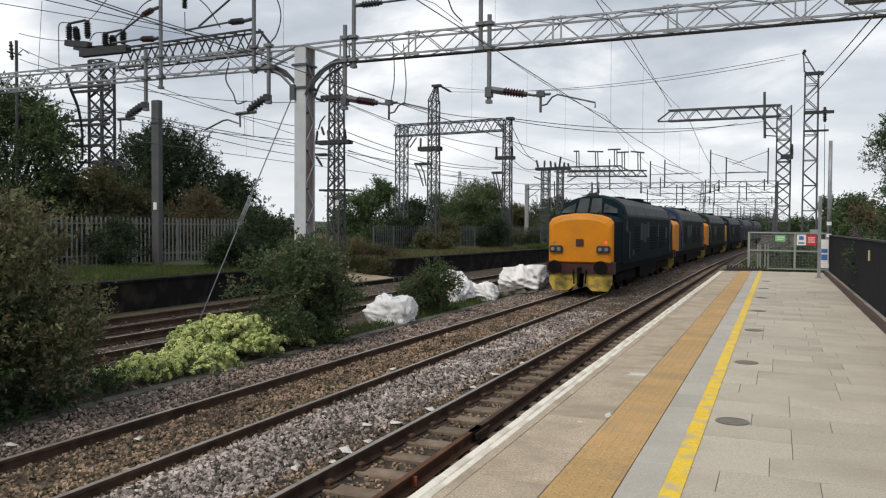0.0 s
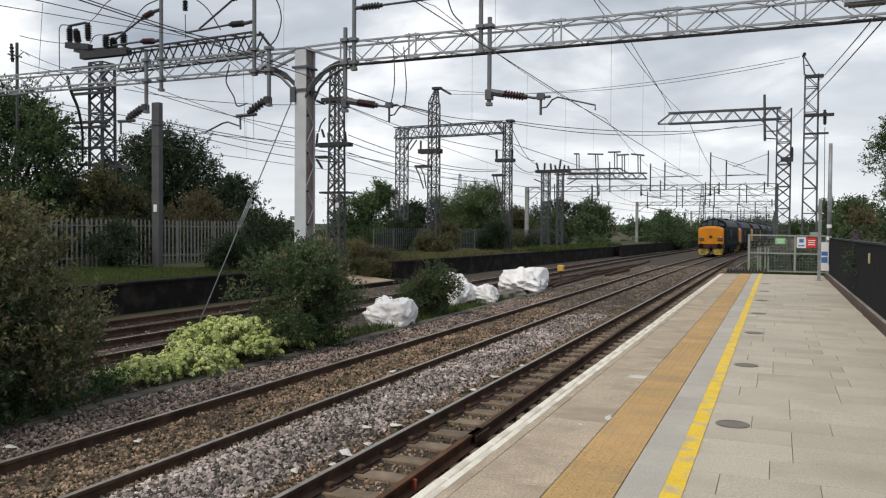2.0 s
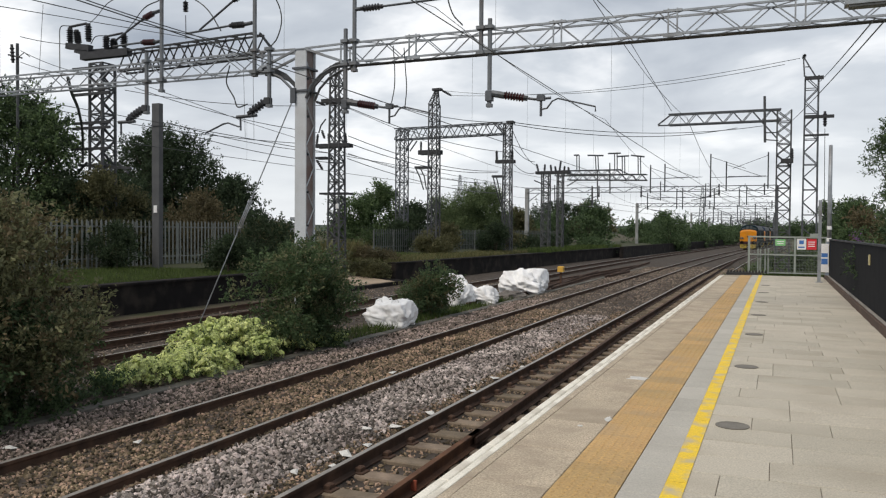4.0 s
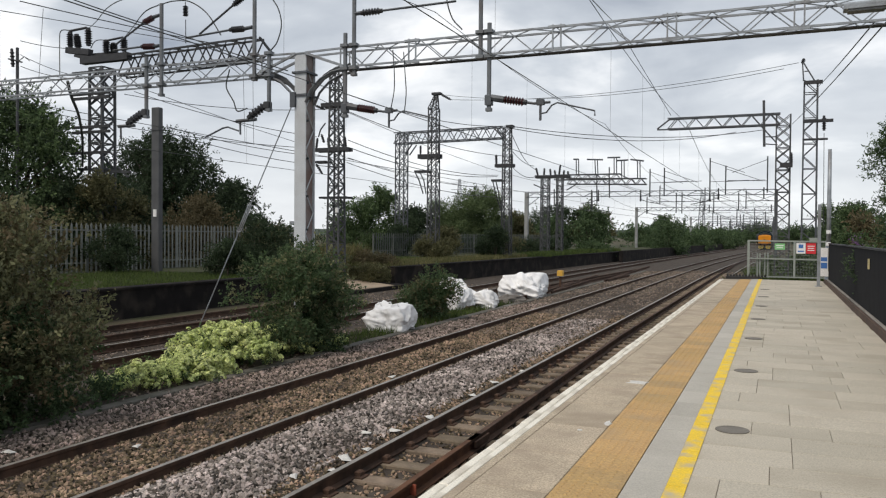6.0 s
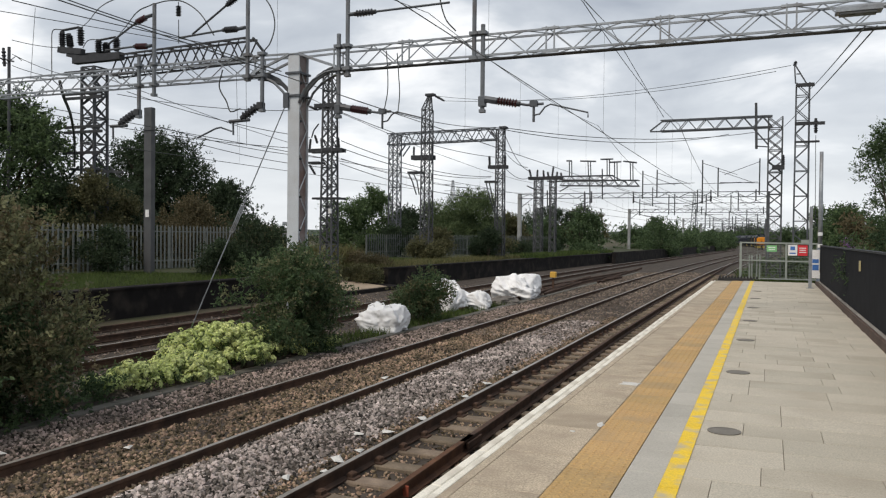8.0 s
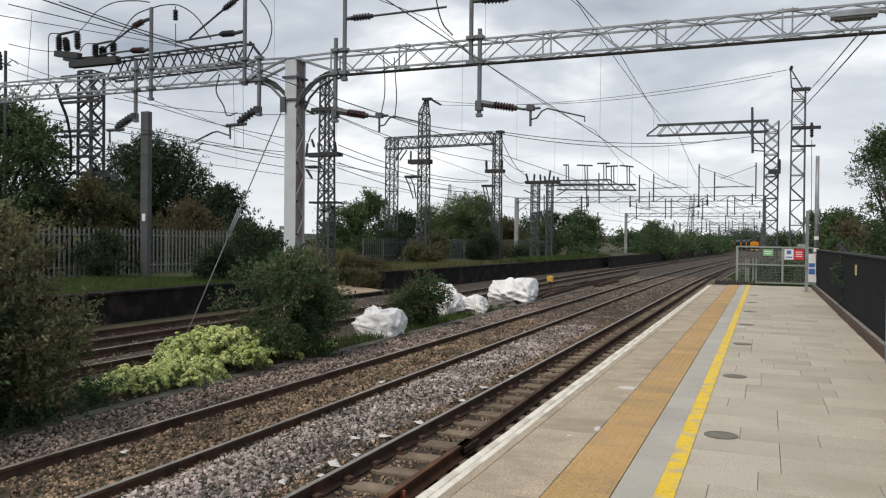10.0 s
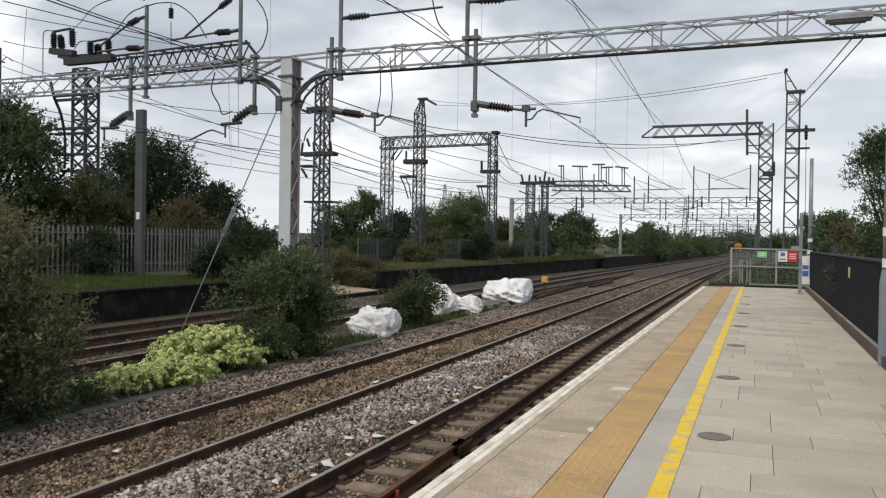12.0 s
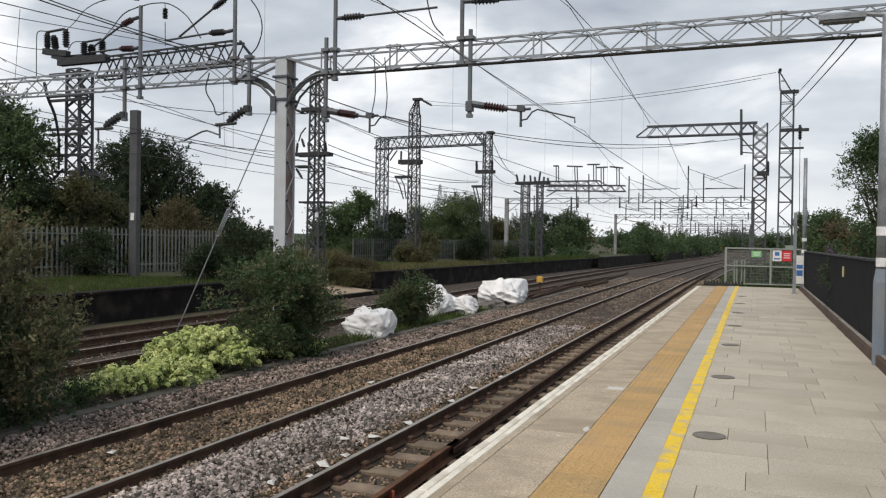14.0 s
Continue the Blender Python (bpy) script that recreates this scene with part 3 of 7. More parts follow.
# ---- overhead line structures ----
def truss(m, x0, x1, y, z0, z1, d, step=0.55, r=0.022):
    """A box truss along x, with chords and zigzag bracing on four faces."""
    n = max(2, round((x1 - x0) / step))
    xs = [x0 + (x1 - x0) * k / n for k in range(n + 1)]
    for yy in (y - d / 2, y + d / 2):
        for z in (z0, z1):
            m.tube((x0, yy, z), (x1, yy, z), r * 1.5, 4)
        for k in range(n):
            a, b = (z0, z1) if k % 2 else (z1, z0)
            m.tube((xs[k], yy, a), (xs[k + 1], yy, b), r * 0.8, 4)
    for z in (z0, z1):
        for k in range(n):
            a, b = (y - d / 2, y + d / 2) if k % 2 else (y + d / 2, y - d / 2)
            m.tube((xs[k], a, z), (xs[k + 1], b, z), r * 0.7, 4)
    for xx in (x0, x1):
        m.tube((xx, y - d / 2, z0), (xx, y - d / 2, z1), r, 4)
        m.tube((xx, y + d / 2, z0), (xx, y + d / 2, z1), r, 4)
    return m


def insulator(p, q, r, parent, name="insulator", mt=None, sheds=7):
    """A ribbed insulator from p to q."""
    prof = []
    for i in range(sheds):
        a = i / sheds
        prof += [(r * 0.5, a), (r, a + 0.35 / sheds), (r * 0.5, a + 0.8 / sheds)]
    prof += [(r * 0.5, 1)]
    return part(name, Mesh().lathe_between(p, q, prof), mt or PORC, parent, "ribbed brown insulator" if (mt or PORC) is PORC else "ribbed dark grey insulator")


def drop_tube(parent, x, y, z0, z1, r=0.045):
    m = Mesh().tube((x, y, z0), (x, y, z1), r, 8)
    for z in (5.42, 5.95):
        if z0 < z < z1:
            m.box(x - 0.09, x + 0.09, y - 0.09, y + 0.09, z - 0.035, z + 0.035)
    m.box(x - 0.06, x + 0.06, y - 0.06, y + 0.06, z0 - 0.02, z0 + 0.05)
    return part("drop_tube", m, GALV_DULL, parent)


def rod(parent, name, pts, r, material, label="", n=6):
    """A bar bent through points, as one part."""
    return part(name, Mesh().line(pts, r, n), material, parent, label)


def stack(parent, p, q, r, mt=None, sheds=6):
    """A ribbed insulator with metal end caps."""
    p, q = Vector(p), Vector(q)
    i = insulator(p.lerp(q, 0.1), p.lerp(q, 0.9), r, parent, mt=mt, sheds=sheds)
    part("core_rod", Mesh().tube(p, q, r * 0.6, 7), STEEL_DARK, i)
    return i


def lattice(m, x, y, z0, z1, w0, w1, n, r, cross=True, cx=0.0):
    """A square lattice tower: angle legs, crossed or zigzag lacing, and rings; cx leans the head aside."""
    def at(k, sx, sy):
        t = k / n
        w = (w0 + (w1 - w0) * t) / 2
        return (x + cx * t + sx * w, y + sy * w, z0 + (z1 - z0) * t)

    for sx, sy in ((-1, -1), (1, -1), (1, 1), (-1, 1)):
        m.tube(at(0, sx, sy), at(n, sx, sy), r, 4)
    for k in range(n):
        o = 1 if k % 2 else -1
        for s in (-1, 1):
            m.tube(at(k, -o, s), at(k + 1, o, s), r * 0.6, 4)
            m.tube(at(k, s, -o), at(k + 1, s, o), r * 0.6, 4)
            if cross:
                m.tube(at(k, o, s), at(k + 1, -o, s), r * 0.45, 4)
    for k in range(0, n + 1, 2):
        for a, b in (((-1, -1), (1, -1)), ((1, -1), (1, 1)), ((1, 1), (-1, 1)), ((-1, 1), (-1, -1))):
            m.tube(at(k, *a), at(k, *b), r * 0.6, 4)
    return m


def boom(m, p, q, h, d, n, r):
    """A box lattice from p to q (its lower chords), h high and d deep."""
    p, q = Vector(p), Vector(q)
    up, side = Vector((0, 0, h)), Vector((0, d / 2, 0))
    for s in (side, -side):
        m.tube(p + s, q + s, r, 4).tube(p + s + up, q + s + up, r, 4)
        for k in range(n):
            a, b = p.lerp(q, k / n) + s, p.lerp(q, (k + 1) / n) + s
            m.tube(a + (up if k % 2 else up * 0), b + (up * 0 if k % 2 else up), r * 0.6, 4)
    for k in range(n):
        a, b = p.lerp(q, k / n), p.lerp(q, (k + 1) / n)
        s = side if k % 2 else -side
        m.tube(a + s, b - s, r * 0.5, 4).tube(a + s + up, b - s + up, r * 0.5, 4)
    return m


GY = 16.2
FY = GY - 0.25
main = thing("overhead_gantry", "galvanised lattice gantry spanning the tracks on a pale steel column", "gantry", "overhead gantries")
part("column", Mesh().box(-10.66, -10.35, GY - 0.2, GY - 0.17, -1.2, 5.88), PAINT_GREY, main, "pale grey painted steel column")
part("column", Mesh().box(-10.66, -10.35, GY + 0.19, GY + 0.22, -1.2, 5.88), PAINT_GREY, main, "pale grey painted steel column")
part("column_web", Mesh().box(-10.66, -10.40, GY - 0.168, GY + 0.188, -1.2, 5.86), RUST_PAINT, main, "rust-streaked pinkish side plate")
part("column_head", Mesh().box(-10.68, -10.33, GY - 0.22, GY + 0.24, 5.882, 5.91), GALV, main)
lace = Mesh().line([(-10.37, GY - 0.16 if k % 2 else GY + 0.18, -0.9 + k * 0.5) for k in range(14)], 0.018, 4)
part("lacing", lace, PAINT_GREY, main)
for zz in (5.2, 4.3, 3.4, 2.5, 1.7):
    part("bolt", Mesh().lathe((-10.40, GY - 0.1, zz), [(0.03, 0), (0.03, 0.06)], 6, "x"), STEEL_DARK, main)
for zz in (4.88, 5.42):
    part("column_band", Mesh().box(-10.72, -10.31, GY - 0.24, GY + 0.26, zz, zz + 0.05, 0.006), GALV_OLD, main)
part("guy_bracket", Mesh().box(-10.76, -10.62, GY - 0.26, GY - 0.2, 4.62, 4.98, 0.01), GALV_OLD, main)
part("beam", truss(Mesh(), -9.4, 3.4, GY, 5.48, 5.92, 0.42, 0.52, 0.019), GALV, main)
part("beam_plate", Mesh().box(-9.3, 3.4, GY - 0.09, GY + 0.11, 5.425, 5.445), STEEL_MID, main, "dark flat plate under the beam")
for x in (-7.55, -4.25, -1.95, 0.32):
    part("splice", Mesh().box(x - 0.1, x - 0.07, GY - 0.25, GY - 0.22, 5.44, 5.97).box(x + 0.07, x + 0.1, GY - 0.25, GY - 0.22, 5.44, 5.97).box(x - 0.18, x + 0.18, GY - 0.26, GY - 0.235, 5.42, 5.47).box(x - 0.18, x + 0.18, GY - 0.26, GY - 0.235, 5.9, 5.95), GALV, main, "bolted beam splice")
part("beam", truss(Mesh(), -26, -11.6, GY, 5.48, 5.92, 0.42, 0.6, 0.019), GALV, main)
for s in (1, -1):
    for yy in (GY - 0.2, GY + 0.2):
        x0 = -10.36 if s > 0 else -10.65
        part("knee_brace", Mesh().line([(x0, yy, 4.72), (x0 + s * 0.14, yy, 5.0), (x0 + s * 0.4, yy, 5.24), (x0 + s * 0.72, yy, 5.39), (x0 + s * 1.15, yy, 5.45)], 0.034, 4), GALV_DULL, main)
        part("knee_brace", Mesh().tube((x0, yy, 5.88), (x0 + s * 1.0, yy, 5.52), 0.035, 4).tube((x0, yy, 5.9), (x0 + s * 1.0, yy, 5.92), 0.03, 4), GALV, main)
    wb = [(-10.36 if s > 0 else -10.65) + s * a for a in (0.0, 0.14, 0.4, 0.72, 1.1)]
    wz = [4.76, 5.03, 5.27, 5.42, 5.48]
    part("knee_web", Mesh().add([(x, yy, z + d) for x, z in zip(wb, wz) for yy, d in ((GY - 0.03, 0), (GY + 0.03, 0), (GY + 0.03, 0.12), (GY - 0.03, 0.12))],
         [(k * 4 + i, k * 4 + (i + 1) % 4, k * 4 + 4 + (i + 1) % 4, k * 4 + 4 + i) for k in range(4) for i in range(4)] + [(3, 2, 1, 0), (16, 17, 18, 19)]), STEEL_MID, main, "dark curved bracing plate")
part("column", Mesh().box(3.4, 3.8, GY - 0.2, GY + 0.2, -1.2, 5.95, 0.01), PAINT_GREY, main, "pale grey painted steel column")
part("column", Mesh().box(-26.4, -26.0, GY - 0.2, GY + 0.2, -1.2, 5.95, 0.01), PAINT_GREY, main, "pale grey painted steel column")
for x, z0, z1 in ((-9.02, 5.26, 7.9), (-9.25, 4.32, 6.24), (-5.92, 5.41, 7.9), (-5.72, 4.27, 6.13), (-14.69, 5.14, 7.50), (-15.19, 4.60, 6.17), (-11.79, 5.34, 7.9), (-11.36, 4.57, 5.96)):
    drop_tube(main, x, FY, z0, z1, 0.05)


def registration(parent, x, z, reach):
    """A swivel bracket, a stub insulator and a cranked arm that steadies the contact wire."""
    part("arm_bracket", Mesh().box(x - 0.07, x + 0.07, FY - 0.08, FY + 0.08, z - 0.12, z + 0.1, 0.02).tube((x + 0.05, FY, z + 0.04), (x + 0.34, FY, z - 0.02), 0.075, 7), GALV_OLD, parent)
    arm = rod(parent, "registration_arm", [(x + 0.8, FY, z - 0.1), (x + 1.0, FY, z - 0.14), (x + 1.35, FY, z - 0.13)], 0.03, GALV_OLD)
    part("drop_bracket", Mesh().tube((x + 1.14, FY, z - 0.08), (x + 1.14, FY, z - 0.5), 0.028, 6).box(x + 1.06, x + 1.22, FY - 0.05, FY + 0.05, z - 0.18, z - 0.06, 0.01), GALV_OLD, parent)
    rod(parent, "steady_arm", [(x + 1.14, FY, z - 0.36), (x + 1.27, FY, z - 0.34), (x + 1.38, FY, z - 0.2), (x + 1.5, FY, z - 0.15), (x + reach, FY, z - 0.36), (x + reach, FY, z - 0.46)], 0.018, GALV_OLD)
    stack(arm, (x + 0.3, FY, z - 0.01), (x + 0.84, FY, z - 0.11), 0.095, PORC, 7)
    return arm


registration(main, -5.72, 4.5, 2.28)
registration(main, -9.25, 4.52, 2.3)
# heavy stub insulators on the left-hand tubes
for p, q, b0, b1, d0, d1, tail in (((-11.45, 15.95, 4.71), (-11.96, 15.95, 4.42), (-12.32, 15.95, 4.36), (-11.73, 15.95, 4.38), (-12.21, 15.95, 4.38), (-12.20, 15.95, 4.03), ((-12.25, 15.95, 4.12), (-12.58, 15.95, 4.23), (-12.73, 15.95, 4.21), (-13.29, 15.95, 4.00))),
                                    ((-15.28, 15.95, 4.74), (-15.84, 15.95, 4.46), (-16.15, 15.95, 4.41), (-15.59, 15.95, 4.41), (-16.07, 15.95, 4.42), (-16.06, 15.95, 4.07), ())):
    part("arm_bracket", Mesh().box(p[0] - 0.03, p[0] + 0.13, FY - 0.07, FY + 0.07, p[2] - 0.08, p[2] + 0.08, 0.02), STEEL_DARK, main)
    a = rod(main, "registration_arm", [b0, b1], 0.045, GALV_OLD)
    stack(a, p, q, 0.115, PORC_GREY, 5)
    rod(main, "drop_bracket", [d0, d1], 0.026, GALV_OLD)
    if tail:
        rod(main, "steady_arm", list(tail), 0.022, GALV_OLD)
# upper arms that carry the feeder wires
for p, a, b, q, mt in (((-14.76, 15.95, 7.21), (-14.94, 15.95, 7.18), (-15.32, 15.95, 7.05), (-16.25, 15.95, 6.58), PORC), ((-14.77, 15.95, 6.43), (-14.89, 15.95, 6.42), (-15.36, 15.95, 6.45), (-16.34, 15.95, 6.43), PORC),
                       ((-11.69, 15.95, 7.56), (-12.07, 15.95, 7.41), (-12.43, 15.95, 7.22), (-13.47, 15.95, 6.60), PORC_GREY), ((-11.86, 15.95, 6.63), (-12.07, 15.95, 6.61), (-12.53, 15.95, 6.62), (-13.87, 15.95, 6.55), PORC_GREY),
                       ((-9.02, 15.95, 6.66), (-8.85, 15.95, 6.66), (-8.3, 15.95, 6.66), (-6.5, 15.95, 6.68), PORC_GREY), ((-5.92, 15.95, 6.74), (-5.7, 15.95, 6.73), (-5.1, 15.95, 6.70), (-3.4, 15.95, 6.62), PORC_GREY)):
    f = rod(main, "feeder_arm", [b, q], 0.026, GALV_OLD)
    rod(main, "arm_bracket", [p, a], 0.045, GALV_OLD)
    stack(f, a, b, 0.085, mt, 6)

edge_mast = thing("steel_post", "slim steel post with a switch beyond the old platform", "post")
rod(edge_mast, "shaft", [(-32.48, 26, -0.2), (-32.48, 26, 10.10)], 0.07, STEEL_MID)
stack(edge_mast, (-32.64, 25.9, 9.21), (-32.72, 25.9, 10.05), 0.11, PORC_GREY, 4)
rod(edge_mast, "arm", [(-32.94, 25.9, 9.60), (-32.06, 25.9, 9.38)], 0.04, STEEL_DARK)
rod(edge_mast, "cable", [(-32.35, 25.9, 9.40), (-31.91, 25.9, 9.62), (-31.55, 25.9, 9.39)], 0.02, WIRE)
guy = thing("guy_wire", "steel guy wire from the column to the ground", "guy wire")
g0, g1 = Vector((-10.68, GY - 0.22, 4.75)), Vector((-13.4, 15.65, -1.12))
part("wire", Mesh().tube(g0, g1, 0.014, 6), GALV, guy)
ga, gb = g0.lerp(g1, 0.42), g0.lerp(g1, 0.53)
part("tensioner", Mesh().tube(ga + Vector((0.05, 0, 0)), gb + Vector((0.05, 0, 0)), 0.014, 6).tube(ga - Vector((0.05, 0, 0)), gb - Vector((0.05, 0, 0)), 0.014, 6)
     .tube(ga + Vector((0.05, 0, 0)), ga - Vector((0.05, 0, 0)), 0.016, 6).tube(gb + Vector((0.05, 0, 0)), gb - Vector((0.05, 0, 0)), 0.016, 6), GALV, guy, "long wire tensioning loop")


def crossarm(parent, x0, x1, y, z, posts=(), h=0.5, t=0.12, r=0.09):
    """A dark channel across a mast with upright insulators at the given places."""
    part("crossarm", Mesh().box(x0, x1, y - 0.3, y - 0.12, z, z + t, 0.01).box(x0, x1, y + 0.12, y + 0.3, z, z + t, 0.01), STEEL_DARK, parent)
    for x in posts:
        stack(parent, (x, y - 0.2, z + t), (x + random.uniform(-0.06, 0.06), y - 0.2, z + t + h), r, PORC_GREY, 5)


def base_block(parent, x, y, z, w):
    part("base", Mesh().box(x - w, x + w, y - w, y + w, z - 0.3, z + 0.22, 0.03), CONCRETE, parent, "concrete base block")


# tall mast with switchgear, and the boom that it carries
TY = 28.6
tall_left = thing("lattice_mast", "tall weathered lattice mast with switchgear at its head", "mast", "lattice masts")
part("lattice", lattice(Mesh(), -29.98, TY, -0.2, 9.46, 0.82, 0.78, 16, 0.072), STEEL_MID, tall_left)
base_block(tall_left, -29.98, TY, -0.2, 0.95)
for v in (300, 412, 435, 585, 612, 720):
    zc = 1.6 + (8.15 - 1.6) * (1 - (v - 405) / 722)
    part("crossarm", Mesh().box(-31.16, -28.82, TY - 0.72, TY - 0.62, zc, zc + 0.13, 0.01), STEEL_DARK, tall_left)
part("switch_platform", Mesh().tube((-32.25, 28.6, 10.52), (-30.73, 28.6, 10.30), 0.2, 4).tube((-31.70, 28.6, 10.25), (-30.60, 28.6, 9.96), 0.15, 4), STEEL_DARK, tall_left)
part("switch_platform", Mesh().tube((-31.04, 28.4, 9.86), (-28.08, 28.4, 9.86), 0.24, 4).tube((-31.16, 28.9, 10.19), (-29.37, 28.9, 10.16), 0.16, 4), STEEL_DARK, tall_left)
for p, q in (((-32.06, 28.6, 10.66), (-32.08, 28.6, 11.40)), ((-31.53, 28.6, 10.56), (-31.66, 28.6, 11.25)), ((-30.86, 28.6, 10.63), (-30.89, 28.6, 11.49)), ((-29.72, 28.6, 10.18), (-29.73, 28.6, 10.81)), ((-29.22, 28.6, 10.15), (-29.28, 28.6, 10.62)), ((-28.61, 28.6, 10.17), (-28.62, 28.6, 10.80))):
    stack(tall_left, p, q, 0.19, PORC_GREY, 6)
rod(tall_left, "bus_bar", [(-32.12, 28.6, 11.45), (-31.00, 28.6, 11.51)], 0.06, STEEL_DARK)
rod(tall_left, "bus_bar", [(-29.76, 28.6, 10.77), (-28.68, 28.6, 10.84)], 0.05, STEEL_DARK)
part("cable_box", Mesh().box(-30.15, -29.83, TY - 0.85, TY - 0.7, 3.89, 4.33, 0.02), SIGN_WHITE, tall_left, "small pale grey box")
part("platform_frame", Mesh().tube((-31.53, 28.6, 4.68), (-28.21, 28.6, 4.45), 0.09, 4).tube((-30.98, 28.6, 4.79), (-31.52, 28.6, 4.38), 0.06, 4).tube((-28.97, 28.6, 4.70), (-28.36, 28.6, 4.22), 0.06, 4), STEEL_MID, tall_left)
second = thing("lattice_boom", "dark lattice boom reaching out from the mast", "gantry")
part("beam", boom(Mesh(), (-28.74, 28.6, 8.97), (-20.85, 28.6, 9.17), 0.92, 0.55, 15, 0.055), STEEL_DARK, second)
part("end_frame", Mesh().tube((-20.50, 28.1, 9.98), (-20.20, 28.5, 9.42), 0.06, 4).tube((-21.16, 29, 10.25), (-20.34, 28.7, 9.47), 0.06, 4).tube((-20.27, 28.6, 9.45), (-20.85, 28.6, 9.17), 0.06, 4), STEEL_MID, second)

# mast with insulators behind the column
MY = 33.8
mid_mast = thing("lattice_mast", "weathered lattice mast with insulators on crossarms", "mast", "lattice masts")
part("lattice", lattice(Mesh(), -20.07, MY, -0.75, 9.63, 0.66, 0.48, 22, 0.053), STEEL_MID, mid_mast)
base_block(mid_mast, -20.07, MY, -0.95, 0.6)
crossarm(mid_mast, -20.81, -19.33, MY, 7.84, t=0.2)
crossarm(mid_mast, -21.18, -19.32, MY, 5.66, (-21.10, -20.39, -19.83, -19.43), 0.5, 0.18, 0.085)
crossarm(mid_mast, -21.23, -20.52, MY, 5.11, t=0.1)
crossarm(mid_mast, -20.89, -19.32, MY, 3.34, t=0.1)
rod(mid_mast, "arcing_horn", [(-20.99, 33.6, 6.39), (-20.86, 33.6, 6.76), (-20.59, 33.6, 7.06)], 0.035, STEEL_DARK)
stack(mid_mast, (-20.66, 33.6, 6.11), (-20.81, 33.6, 6.52), 0.08, PORC_GREY, 4)
stack(mid_mast, (-21.10, 33.6, 5.06), (-20.76, 33.6, 4.57), 0.08, PORC_GREY, 4)
stack(mid_mast, (-21.15, 33.6, 7.95), (-20.63, 33.6, 7.74), 0.08, PORC_GREY, 4)
part("cable_box", Mesh().box(-19.71, -19.58, 33.1, 33.2, 2.64, 2.87), SIGN_WHITE, mid_mast, "small pale plate")

# the portal frame and the masts beside it
PY = 57.0
portal = thing("portal_frame", "weathered lattice portal frame over the old platform", "gantry")
part("leg", lattice(Mesh(), -27.81, PY, -0.1, 9.60, 0.74, 0.74, 14, 0.055), GALV_OLD, portal)
part("beam", boom(Mesh(), (-28.34, 57, 8.87), (-19.20, 57, 8.97), 0.85, 0.8, 18, 0.06), GALV_OLD, portal)
for yy in (56.6, 57.4):
    rod(portal, "knee_brace", [(-27.31, yy, 7.98), (-26.70, yy, 8.77)], 0.055, GALV_OLD)
    rod(portal, "end_frame", [(-19.85, yy, 9.70), (-19.20, yy, 9.01)], 0.055, GALV_OLD)
right_mast = thing("lattice_mast", "slim weathered lattice mast at the portal's end", "mast", "lattice masts")
part("lattice", lattice(Mesh(), -18.93, PY, -0.1, 9.70, 0.62, 0.52, 16, 0.055), STEEL_MID, right_mast)
part("head", Mesh().box(-18.97, -18.44, PY - 0.3, PY + 0.3, 9.75, 9.93, 0.02), STEEL_DARK, right_mast)
crossarm(right_mast, -19.83, -18.38, PY, 6.76, (-19.72, -18.50), 0.7, 0.25, 0.13)
crossarm(right_mast, -20.10, -19.20, PY, 5.69, t=0.16)
for u in (862, 876):
    rod(right_mast, "cable", [(-19.97 + (u - 862) * 0.018, PY - 0.3, 5.73), (-19.76 + (u - 862) * 0.018, PY - 0.3, 4.91), (-19.29 + (u - 862) * 0.006, PY - 0.3, 3.45)], 0.045, WIRE)
BY = 49.5
back_mast = thing("lattice_mast", "weathered lattice mast rising behind the portal frame", "mast", "lattice masts")
part("lattice", lattice(Mesh(), -21.72, BY, -0.1, 10.20, 0.66, 0.58, 18, 0.05), STEEL_MID, back_mast)
part("head", lattice(Mesh(), -21.77, BY, 10.20, 11.14, 0.58, 0.18, 3, 0.045, True, 0.2), STEEL_MID, back_mast)
part("head_arm", Mesh().box(-21.84, -21.19, BY - 0.2, BY + 0.2, 11.14, 11.30, 0.02), STEEL_DARK, back_mast)
stack(back_mast, (-21.18, 49.5, 11.15), (-20.49, 49.5, 10.76), 0.1, PORC_GREY, 5)
crossarm(back_mast, -22.81, -21.20, BY, 6.81, (-22.63, -21.25), 0.6, 0.3, 0.1)
crossarm(back_mast, -23.06, -22.03, BY, 5.86, t=0.16)
for u in (0.0, 0.35):
    rod(back_mast, "cable", [(-22.97 + u, BY - 0.3, 5.88), (-22.67 + u, BY - 0.3, 5.32), (-22.36 + u * 0.6, BY - 0.3, 4.41)], 0.045, WIRE)

# bare steel post behind the palisade
post = thing("steel_post", "dark grey steel box post behind the palisade fence", "post")
part("shaft", Mesh().box(-25.42, -25.02, 27.0, 27.25, -0.3, 7.1, 0.02), STEEL_POST, post)
part("band", Mesh().box(-25.46, -24.98, 26.96, 27.29, 6.1, 6.16), STEEL_POST, post)
part("plate", Mesh().box(-25.3, -25.12, 26.97, 26.998, 2.3, 2.62), SIGN_WHITE, post, "small white number plate")

